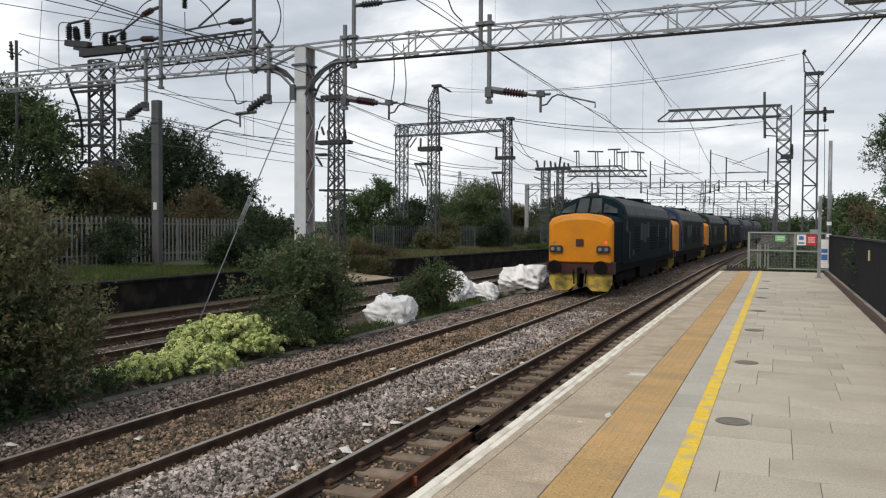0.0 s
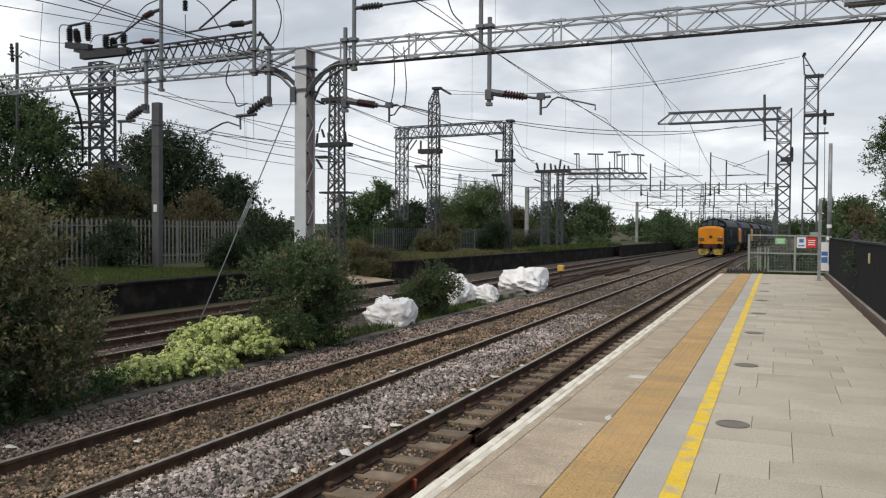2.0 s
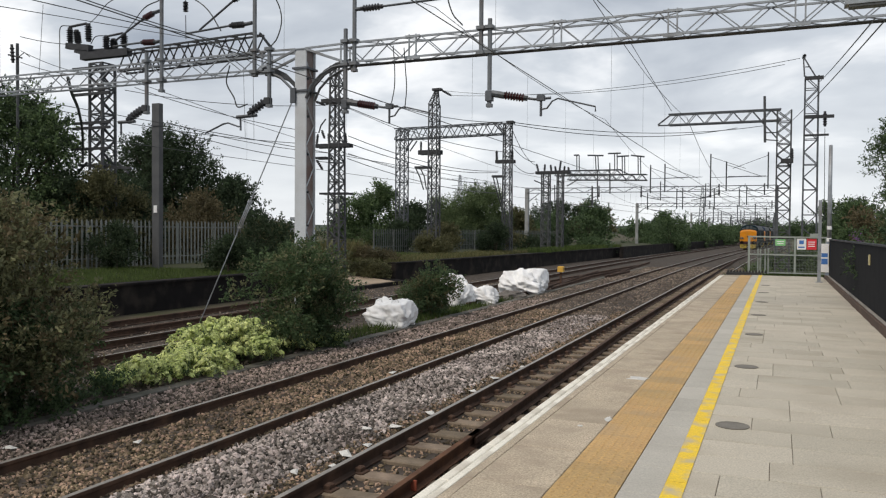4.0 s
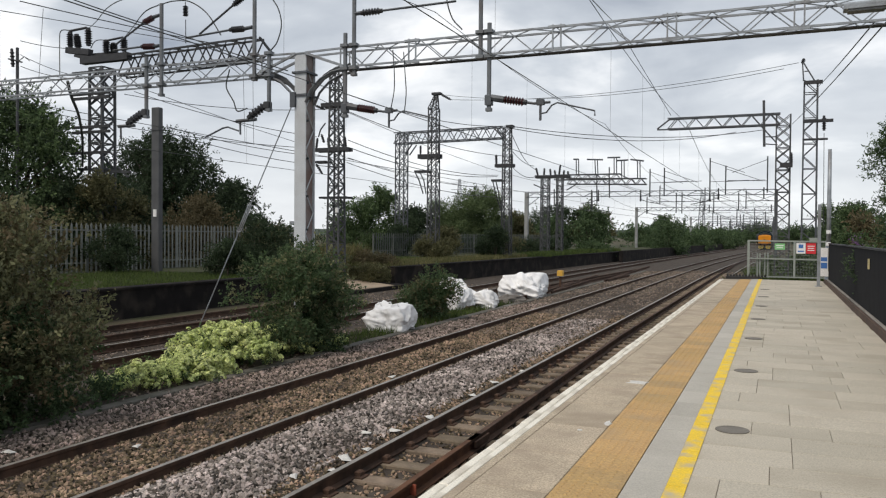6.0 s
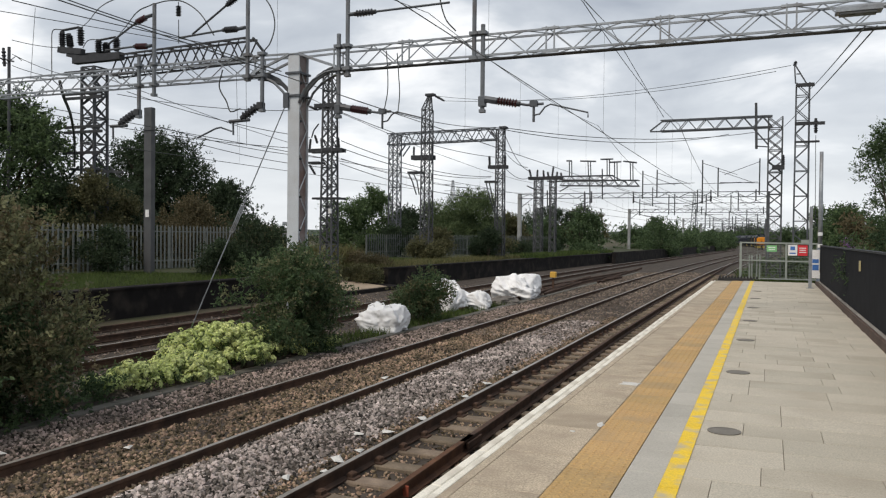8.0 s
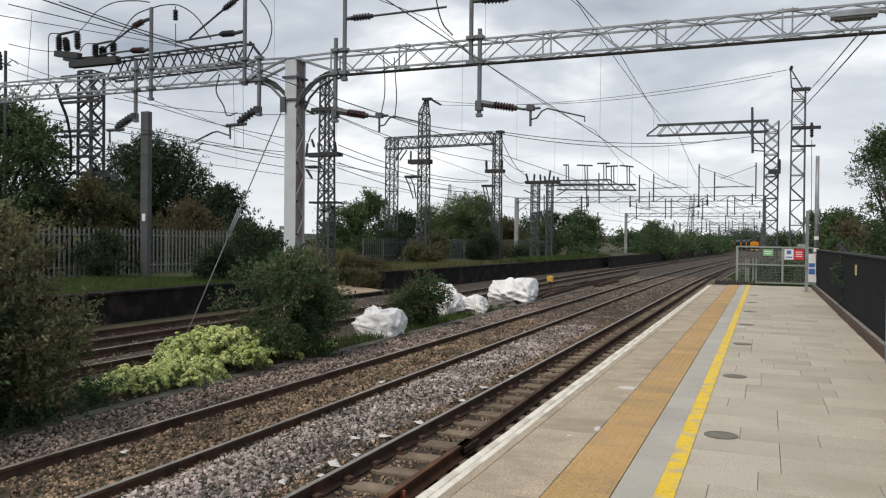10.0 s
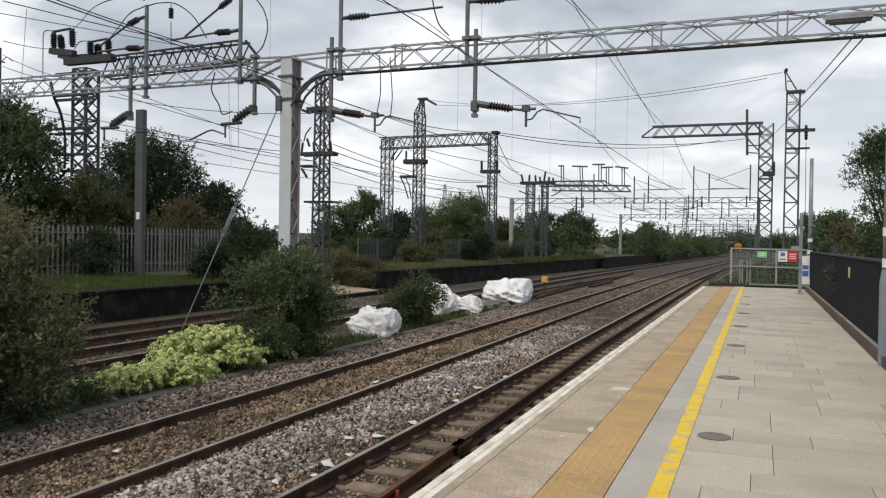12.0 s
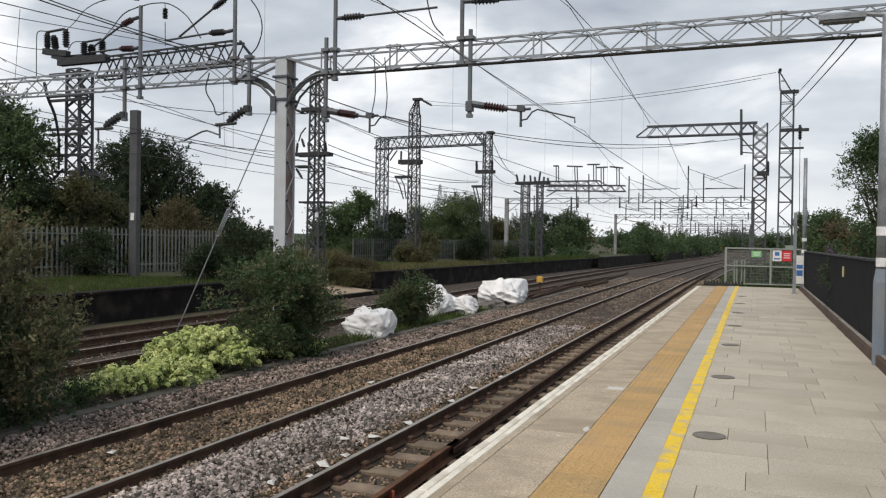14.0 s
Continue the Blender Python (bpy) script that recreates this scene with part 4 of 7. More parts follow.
# cantilever over the running lines past the platform end
CY = 34.5
cant = thing("cantilever_mast", "weathered lattice cantilever mast with an arm over the tracks", "gantry")
part("leg", lattice(Mesh(), 0.17, CY, -1.0, 6.51, 0.52, 0.52, 17, 0.04), STEEL_MID, cant)
base_block(cant, 0.17, CY, -1.0, 0.4)
part("arm", boom(Mesh(), (-4.31, 34.5, 6.13), (0.05, 34.5, 6.13), 0.44, 0.4, 12, 0.036), GALV_OLD, cant)
part("arm_tip", Mesh().tube((-4.25, 34.3, 6.51), (-4.76, 34.5, 6.17), 0.036, 4).tube((-4.30, 34.7, 6.57), (-4.76, 34.5, 6.17), 0.036, 4).tube((-4.76, 34.5, 6.14), (-4.27, 34.5, 6.13), 0.04, 4), GALV_OLD, cant)
part("brace", Mesh().tube((-0.66, 34.3, 6.08), (-0.09, 34.3, 5.40), 0.036, 4).tube((-0.66, 34.7, 6.13), (-0.09, 34.7, 5.44), 0.036, 4), GALV_OLD, cant)
part("drop_tube", Mesh().tube((-0.53, 34.2, 5.24), (-0.57, 34.2, 7.09), 0.05, 6), STEEL_MID, cant)
part("stay", Mesh().tube((-0.54, 34.2, 5.63), (-0.05, 34.3, 5.63), 0.024, 5).tube((-0.53, 34.2, 5.35), (-0.04, 34.3, 5.31), 0.024, 5), STEEL_MID, cant)
part("bracket", Mesh().box(0.06, 0.52, 34.0, 34.2, 4.38, 4.56), STEEL_DARK, cant)
stack(cant, (0.48, 34.1, 4.53), (0.47, 34.1, 4.96), 0.07, PORC_GREY, 4)

tall = thing("lattice_mast", "tall narrow galvanised lattice mast beyond the platform gate", "mast", "lattice masts")
part("lattice", lattice(Mesh(), 1.33, 40.0, -1.0, 8.80, 0.62, 0.55, 17, 0.042, False), GALV_OLD, tall)
base_block(tall, 1.33, 40.0, -1.0, 0.5)
part("head", Mesh().tube((1.01, 39.75, 8.77), (0.95, 39.75, 9.69), 0.04, 4).tube((1.03, 40.25, 8.86), (0.96, 40.25, 9.79), 0.04, 4).tube((1.47, 39.75, 8.75), (0.95, 39.75, 9.69), 0.04, 4).tube((1.49, 40.25, 8.84), (0.96, 40.25, 9.79), 0.04, 4).tube((1.03, 39.75, 9.21), (1.25, 39.75, 9.20), 0.03, 4), GALV_OLD, tall)
for u0, u1, v, h in ((1384, 1425, 254, 0.14), (1384, 1418, 281, 0.09), (1384, 1410, 195, 0.16)):
    zc = 1.6 + (430.0 - v) * 0.02976
    part("crossarm", Mesh().box(1.02 + 0.0, 1.02 + (u1 - 1384) * 0.0302, 39.6, 39.72, zc, zc + h, 0.01), STEEL_DARK, tall)
stack(tall, (1.89, 39.7, 6.46), (1.88, 39.7, 7.14), 0.1, PORC_GREY, 5)
stack(tall, (0.95, 39.8, 9.59), (1.02, 39.8, 9.80), 0.1, PORC_GREY, 3)
rod(tall, "downlead", [(1.89, 39.7, 6.36), (1.93, 39.7, 2.11)], 0.013, WIRE)


# the switching gantry and the far gantries over all the tracks
SY = 71.0
bus = thing("switching_gantry", "dark lattice gantry crowded with switches and bus bars", "gantry")
part("leg", lattice(Mesh(), -19.83, SY, -0.1, 6.99, 0.7, 0.66, 14, 0.06), STEEL_MID, bus)
part("leg", lattice(Mesh(), -18.07, SY - 1.5, -0.1, 6.79, 0.52, 0.5, 14, 0.055), STEEL_MID, bus)
part("switch_platform", Mesh().box(-20.72, -17.59, SY - 0.5, SY + 0.4, 6.91, 7.17, 0.03), STEEL_DARK, bus)
for p, q in (((-20.57, 71, 7.21), (-20.74, 71, 7.88)), ((-19.98, 71, 7.21), (-19.94, 71, 7.83)), ((-19.34, 71, 7.20), (-19.40, 71, 7.77)), ((-18.90, 71, 7.19), (-18.98, 71, 7.62)), ((-18.56, 71, 7.19), (-18.43, 71, 8.13)), ((-18.12, 71, 7.18), (-18.08, 71, 7.61)), ((-17.69, 71, 7.18), (-17.74, 71, 7.51))):
    stack(bus, p, q, 0.13, PORC_GREY, 4)
rod(bus, "arcing_horn", [(-20.90, 70.8, 6.34), (-20.10, 70.8, 6.00)], 0.06, STEEL_DARK)
part("beam", boom(Mesh(), (-17.47, 70, 6.26), (-10.54, 70, 6.12), 0.5, 0.7, 16, 0.06), STEEL_MID, bus)
part("beam", boom(Mesh(), (-19.34, 72.5, 6.83), (-13.18, 72.5, 6.82), 0.46, 0.7, 14, 0.055), STEEL_MID, bus)
part("knee_brace", Mesh().tube((-17.58, 70, 5.73), (-16.64, 70, 6.26), 0.06, 4).tube((-13.16, 72, 7.16), (-11.76, 71, 6.52), 0.05, 4), STEEL_MID, bus)
for p0, p1, s0, s1 in (((-17.23, 71, 8.59), (-16.75, 71, 8.58), (-16.97, 71, 8.58), (-16.94, 71, 7.17)), ((-15.97, 71, 8.54), (-14.53, 71, 8.47), (-15.26, 71, 8.53), (-15.18, 71, 7.06)), ((-14.12, 71, 8.64), (-12.99, 71, 8.64), (-13.54, 71, 8.63), (-13.51, 71, 7.04)), ((-13.35, 71, 8.35), (-12.27, 71, 8.38), (-12.87, 71, 8.37), (-12.83, 71, 6.69)), ((-12.09, 71, 8.42), (-10.91, 71, 8.26), (-11.48, 71, 8.34), (-11.44, 71, 6.67))):
    sup = part("bus_support", Mesh().line([s0, s1], 0.05, 5), GALV_OLD, bus)
    part("bus_support", Mesh().line([(s0[0] + 0.22, s0[1], s0[2]), (s1[0] + 0.22, s1[1], s1[2])], 0.05, 5), GALV_OLD, bus)
    part("bus_bar", Mesh().line([p0, p1], 0.075, 5), GALV_OLD, sup)
for a, b in (((-14.86, 70, 7.09), (-14.81, 70, 4.57)), ((-13.76, 70, 7.70), (-13.71, 70, 5.00)), ((-18.73, 70, 5.85), (-18.70, 70, 4.33)), ((-15.27, 70, 5.60), (-15.24, 70, 3.95))):
    rod(bus, "drop_tube", [a, b], 0.055, STEEL_MID)


def far_gantry(y, x0, x1, z, tubes, label, col=0.25):
    """A light beam over all tracks with drop tubes (x, top, foot) and their arms."""
    g = thing("overhead_gantry", label, "gantry", "overhead gantries")
    r = 0.028 + y * 0.00022
    part("beam", boom(Mesh(), (x0, y, z), (x1, y, z), 0.5, 0.4, 24 if y < 140 else 12, r * 0.8), GALV_OLD, g)
    part("column", Mesh().box(x0 - col, x0 + col, y - 0.2, y + 0.2, -1.2, z + 0.55, 0.02), CONCRETE_GREY, g, "pale grey concrete column")
    part("column", Mesh().box(x1 - 0.12, x1 + 0.12, y - 0.15, y + 0.15, -1.2, z + 0.5, 0.02), GALV_OLD, g)
    part("knee_brace", Mesh().tube((x0 + col, y, z - 0.9), (x0 + col + 1.2, y, z), r, 4), GALV_OLD, g)
    for x, zt, zb in tubes:
        t = part("drop_tube", Mesh().tube((x, y - 0.3, zb), (x, y - 0.3, zt), r * 1.5, 5), STEEL_MID, g)
        if zt > z + 1.4:
            s = 1 if x < -3 else -1
            part("stay", Mesh().tube((x, y - 0.3, zt - 0.3), (x + s * 3.2, y - 0.3, zt - 1.5), r * 0.7, 4), STEEL_MID, t)
            part("stay", Mesh().tube((x, y - 0.3, z + 1.3), (x + s * 3.6, y - 0.3, z + 1.4), r * 0.7, 4), STEEL_MID, t)
        if zb < z - 0.4:
            s = -1 if int(abs(x) * 10) % 2 else 1
            part("registration_arm", Mesh().line([(x, y - 0.3, zb + 0.2), (x + s * 0.7, y - 0.3, zb - 0.05), (x + s * 1.8, y - 0.3, zb - 0.25)], r * 0.8), STEEL_MID, t)
            insulator((x, y - 0.3, zb + 0.55), (x, y - 0.3, zb), r * 2.6, t, mt=PORC_GREY, sheds=4)
    return g


FAR = "distant galvanised gantry over all the tracks"
far_gantry(82, -24.97, -0.11, 5.72, [(-17.87, 6.4, 4.40), (-17.14, 6.4, 5.21), (-12.84, 6.3, 5.16), (-11.93, 8.42, 5.58), (-10.52, 8.50, 5.66), (-6.16, 9.36, 5.07), (-5.35, 6.4, 5.27), (-4.70, 8.57, 5.68), (-1.23, 6.4, 5.33), (-0.93, 9.37, 5.88)], FAR, 0.19)
far_gantry(120, -19.43, -0.28, 5.4, [(-17.87, 7.47, 4.97), (-16.02, 9.11, 6.32), (-13.68, 8.04, 5.07), (-12.87, 8.11, 5.00), (-9.68, 8.70, 5.40), (-9.07, 6.2, 5.14), (-8.46, 7.95, 5.15), (-5.11, 7.94, 5.43), (-4.13, 8.23, 5.58), (-0.80, 6.2, 5.16), (-0.36, 7.86, 5.02)], FAR, 0.19)
far_gantry(178, -17.25, -0.74, 5.4, [(-14.74, 8.0, 3.9), (-12.72, 7.2, 3.9), (-11.76, 6.2, 3.9), (-7.89, 7.6, 3.9), (-7.22, 6.4, 4.0), (-4.40, 7.8, 4.0), (-2.26, 7.0, 3.9)], FAR, 0.19)
far_gantry(235, -17.96, -1.21, 5.5, [(-14.67, 7.6, 4.0), (-12.04, 6.6, 4.0), (-8.69, 8.0, 4.0), (-5.30, 7.2, 4.0), (-2.83, 6.4, 4.0)], FAR, 0.19)
far_gantry(300, -18.48, -2.89, 5.6, [(-15.69, 7.4, 4.0), (-12.80, 6.4, 4.0), (-8.89, 7.8, 4.0), (-5.88, 6.6, 4.0)], FAR, 0.19)
far_gantry(380, -21.95, -4.72, 5.8, [(-18.96, 7.4, 4.2), (-14.53, 7.0, 4.2), (-10.15, 7.8, 4.2)], FAR, 0.19)


# ---- wires ----
def span_wires(label, x, hc, hm, ys, group="overhead wires", sag=0.0007, r=0.0075):
    """A contact wire with its catenary and droppers, over gantries at ys."""
    t = thing("overhead_wire", label, "wire", group)
    for a, b in zip(ys, ys[1:]):
        n = 8
        pts = [(x + bend(a + (b - a) * i / n), a + (b - a) * i / n) for i in range(n + 1)]
        top = [hm - sag * min(b - a, 46) ** 2 * 4 * (i / n) * (1 - i / n) for i in range(n + 1)]
        rr = r * (1 + max(0, a) * 0.018)
        part("contact_wire", Mesh().line([(px, py, hc) for px, py in pts], rr, 4), WIRE, t)
        part("catenary_wire", Mesh().line([(px, py, z) for (px, py), z in zip(pts, top)], rr, 4), WIRE, t)
        for i in range(1, n):
            if i % 2:
                part("dropper", Mesh().tube((*pts[i], hc), (*pts[i], top[i]), rr * 0.33, 3), WIRE, t)


GYS = [-30, GY - 0.25, 34.5, 82, 120, 178, 235, 300]
span_wires("contact and catenary wires over the near track", -3.58, 4.02, 6.4, GYS)
span_wires("contact and catenary wires over the far track", -7.0, 4.06, 6.5, GYS)
span_wires("contact and catenary wires over the siding", -13.2, 4.05, 6.3, [-30, GY - 0.25, 71, 82, 120, 178, 235])
span_wires("contact and catenary wires over the bay track", -17.2, 4.05, 6.0, [GY - 0.25, 71, 82, 120])


def wire(label, p, q, sag=0.3, r=0.011, n=12, material=None):
    p, q = Vector(p), Vector(q)
    pts = [p.lerp(q, i / n) - Vector((0, 0, sag * 4 * (i / n) * (1 - i / n))) for i in range(n + 1)]
    return solo("feeder_wire", Mesh().line(pts, r, 4), material or WIRE, label, "wire", "feeder wires")


OLD = "thin feeder wire strung over the old platform"
wire("thin feeder wire strung between masts", (0.81, 39.9, 9.65), (-20.49, 49.5, 10.76), 0.55, 0.013)
wire("thin feeder wire strung between masts", (0.18, 39.9, 9.42), (-21.27, 49.5, 11.15), 0.75, 0.013)
wire("thin feeder wire strung over the platform", (1.46, 40, 8.35), (1.15, 12, 4.48), 0.05, 0.013)
wire("thin feeder wire strung over the platform", (0.49, 34.5, 6.14), (1.29, 12, 4.47), 0.05, 0.013)
for a, b, sag, r in (((-18.93, 57, 9.88), (-19.61, 33.8, 8.49), 0.5, 0.022), ((-19.27, 57, 7.63), (-19.62, 33.8, 7.68), 0.4, 0.02), ((-19.63, 57, 6.18), (-19.43, 33.8, 6.21), 0.5, 0.02), ((-19.72, 57, 6.09), (-19.43, 33.8, 5.86), 0.5, 0.02), ((-19.80, 57, 5.27), (-19.42, 33.8, 5.34), 0.4, 0.018), ((-19.79, 57, 4.54), (-19.48, 33.8, 5.11), 0.4, 0.018),
                     ((-20.60, 33.8, 7.78), (-29.98, 30, 8.47), 0.3, 0.016), ((-21.20, 33.8, 6.44), (-29.35, 30, 8.56), 0.25, 0.016), ((-21.19, 33.8, 5.85), (-33.27, 28.6, 7.49), 0.25, 0.016), ((-20.56, 33.8, 5.41), (-24.70, 27.1, 6.25), 0.2, 0.015), ((-20.55, 33.8, 4.94), (-24.56, 27.1, 5.97), 0.2, 0.015),
                     ((-30.81, 28.6, 9.04), (-29.80, 24, 9.13), 0.15, 0.014), ((-31.21, 28.6, 9.06), (-29.79, 24, 8.64), 0.15, 0.014)):
    wire(OLD, a, b, sag, r)
for a, b, sag in (((-20.68, 71, 7.72), (-18.84, 57, 9.88), 0.7), ((-20.72, 71, 7.12), (-18.78, 57, 7.08), 0.5), ((-20.94, 71, 8.08), (-18.65, 57, 8.10), 0.3), ((-1.20, 82, 11.96), (-18.84, 57, 9.88), 0.8), ((-3.79, 82, 11.84), (-18.64, 57, 9.69), 0.9)):
    wire("thin feeder wire strung between gantries", a, b, sag, 0.028)
for a, b in (((-5.67, 30, 9.56), (-4.21, 34.5, 6.73)), ((-3.25, 14, 5.99), (-5.67, 30, 9.56))):
    wire("thin feeder wire running to the cantilever arm", a, b, 0.02, 0.014)
wire("feeder wire rising over the bay track", (-13.87, 15.95, 6.57), (-13.46, 12, 6.40), 0.02, 0.013)
wire("feeder wire rising over the bay track", (-10.82, 15.95, 5.49), (-13.83, 15.9, 6.56), 0.02, 0.013)
wire("feeder wire passing behind the gantry", (-16.05, 20, 7.46), (-17.40, 14, 7.32), 0.03, 0.013)
wire("feeder wire passing behind the gantry", (-27.01, 24, 9.16), (-24.84, 20, 8.37), 0.05, 0.013)


def jumper(label, pts, r=0.016):
    """A slack cable through a few points, rounded off."""
    p = [Vector(a) for a in pts]
    p = [p[0] * 2 - p[1]] + p + [p[-1] * 2 - p[-2]]
    out = []
    for i in range(1, len(p) - 2):
        for k in range(6):
            t = k / 6
            a, b, c, d = p[i - 1:i + 3]
            out.append(0.5 * (2 * b + (c - a) * t + (2 * a - 5 * b + 4 * c - d) * t * t + (3 * b - a - 3 * c + d) * t ** 3))
    out.append(p[-2])
    return solo("jumper_cable", Mesh().line(out, r, 5), WIRE, label, "cable", "jumper cables")


jumper("slack jumper cable looping off the switchgear", [(-30.86, 28.6, 11.46), (-26.53, 25, 10.49), (-20.78, 20, 9.08), (-16.03, 16, 7.77), (-15.24, 15.95, 7.73), (-14.75, 15.95, 7.64)])
jumper("slack jumper cable looping off the switchgear", [(-28.62, 28.6, 10.80), (-21.57, 22, 9.05), (-15.32, 16, 7.35), (-14.77, 15.95, 7.48)])
jumper("slack jumper cable looping over the gantry", [(-14.65, 15.95, 7.49), (-14.28, 15.95, 7.52), (-13.77, 15.95, 7.45), (-13.23, 15.95, 7.10), (-12.80, 15.95, 6.52)])
jumper("slack jumper cable looping over the gantry", [(-11.41, 15.95, 7.41), (-11.12, 15.95, 7.03), (-11.01, 15.95, 6.61), (-11.13, 15.95, 6.21), (-11.31, 15.95, 6.02)])
jumper("slack jumper cable beside the switchgear", [(-31.52, 27.5, 9.09), (-32.10, 28, 10.52), (-32.72, 28.6, 11.49), (-32.13, 28.6, 11.50)], 0.025)
jumper("slack jumper cable linking the switches", [(-30.73, 28.6, 10.50), (-30.46, 28.6, 10.80), (-30.07, 28.6, 10.84), (-29.76, 28.6, 10.77)], 0.022)
jumper("slack jumper cable hanging below the gantry", [(-12.53, 15.95, 5.65), (-12.63, 15.95, 5.23), (-12.41, 15.95, 4.86), (-12.29, 15.95, 4.61), (-12.00, 15.95, 4.66)], 0.018)
jumper("long slack jumper cable beside the column", [(-8.00, 15.9, 5.74), (-7.96, 15.9, 5.26), (-7.96, 15.9, 4.83), (-8.03, 15.9, 4.46)], 0.012)
jumper("long slack jumper cable beside the column", [(-7.73, 15.9, 5.67), (-7.69, 15.9, 5.19), (-7.66, 15.9, 4.76), (-7.70, 15.9, 4.33)], 0.012)
jumper("slack jumper cable curving up to the wires", [(-6.35, 15.95, 6.05), (-6.6, 15.95, 6.35), (-6.75, 15.95, 6.9), (-6.8, 15.95, 7.5)])
jumper("thick cable running down from the gantry", [(-18.49, 16.4, 5.84), (-19.03, 17, 5.57), (-20.94, 19, 5.38), (-24.06, 22, 5.06), (-27.33, 25, 4.39)], 0.045)
for p, q in (((-17.19, 14.5, 7.25), (-19.02, 15.9, 5.85)), ((-12.16, 16, 5.58), (-12.10, 16, 3.83)), ((-11.88, 16, 5.86), (-11.84, 16, 3.76))):
    wire("thin hanging wire below the overhead line", p, q, 0.0, 0.006)
for x, y, h, w in ((-180.0, 450.0, 36.0, 6.0), (-38.0, 450.0, 27.0, 5.0)):
    pyl = thing("pylon", "far grey lattice power pylon on the skyline", "pylon", "far pylons")
    part("tower", lattice(Mesh(), x, y, -1.5, h, w, w * 0.15, 11, 0.16), GALV, pyl)
    for k in (0.7, 0.82, 0.93):
        part("crossarm", Mesh().tube((x - w * 0.9, y, h * k), (x + w * 0.9, y, h * k), 0.2, 4), GALV, pyl)
sig = thing("signal_post", "slim grey post with a bracket and grey boxes", "post")
part("shaft", Mesh().tube((-19.75, 30, -0.3), (-19.75, 30, 4.0), 0.09, 8).tube((-19.75, 30, 4.0), (-19.3, 30, 4.35), 0.06, 6), GALV_OLD, sig)
for z in (1.6, 1.85, 2.1):
    part("relay_box", Mesh().box(-20.1, -19.4, 29.8, 30.1, z - 0.09, z + 0.06, 0.01), GALV, sig)
hang = thing("hanging_insulator", "dark insulator hanging on a thin rod", "insulator")
part("rod", Mesh().tube((-13.90, 15.95, 6.41), (-13.91, 15.95, 7.01), 0.012, 5).tube((-13.91, 15.95, 7.35), (-13.92, 15.95, 7.46), 0.012, 5), GALV_OLD, hang)
insulator((-13.91, 15.95, 7.10), (-13.91, 15.95, 7.36), 0.075, hang, mt=PORC_GREY)


# ---- the train ----
def ring(hw, zb, zs, zt, n=7):
    """Half-round roofed cross-section, from the lower left round to the lower right."""
    pts = [(-hw, zb), (-hw, zs)]
    for i in range(1, n):
        a = math.pi * i / n
        pts.append((-hw * math.cos(a) ** 1 if abs(math.cos(a)) > 1e-9 else 0.0, zs + (zt - zs) * math.sin(a) ** 0.9))
    return pts + [(hw, zs), (hw, zb)]


def loft(m, secs, caps=(True, True)):
    rings = [[(x, y, z) for x, z in ring(hw, zb, zs, zt)] for y, hw, zb, zs, zt in secs]
    n = len(rings[0])
    fs = [(k * n + i, k * n + (i + 1) % n, (k + 1) * n + (i + 1) % n, (k + 1) * n + i) for k in range(len(rings) - 1) for i in range(n)]
    if caps[0]:
        fs.append(tuple(range(n)))
    if caps[1]:
        fs.append(tuple((len(rings) - 1) * n + i for i in range(n)))
    return m.add([p for r in rings for p in r], fs)


def mirrored(m):
    """The same mesh turned end for end."""
    k = Mesh()
    k.v = [(-a, -b, c) for a, b, c in m.v]
    k.f = list(m.f)
    return k


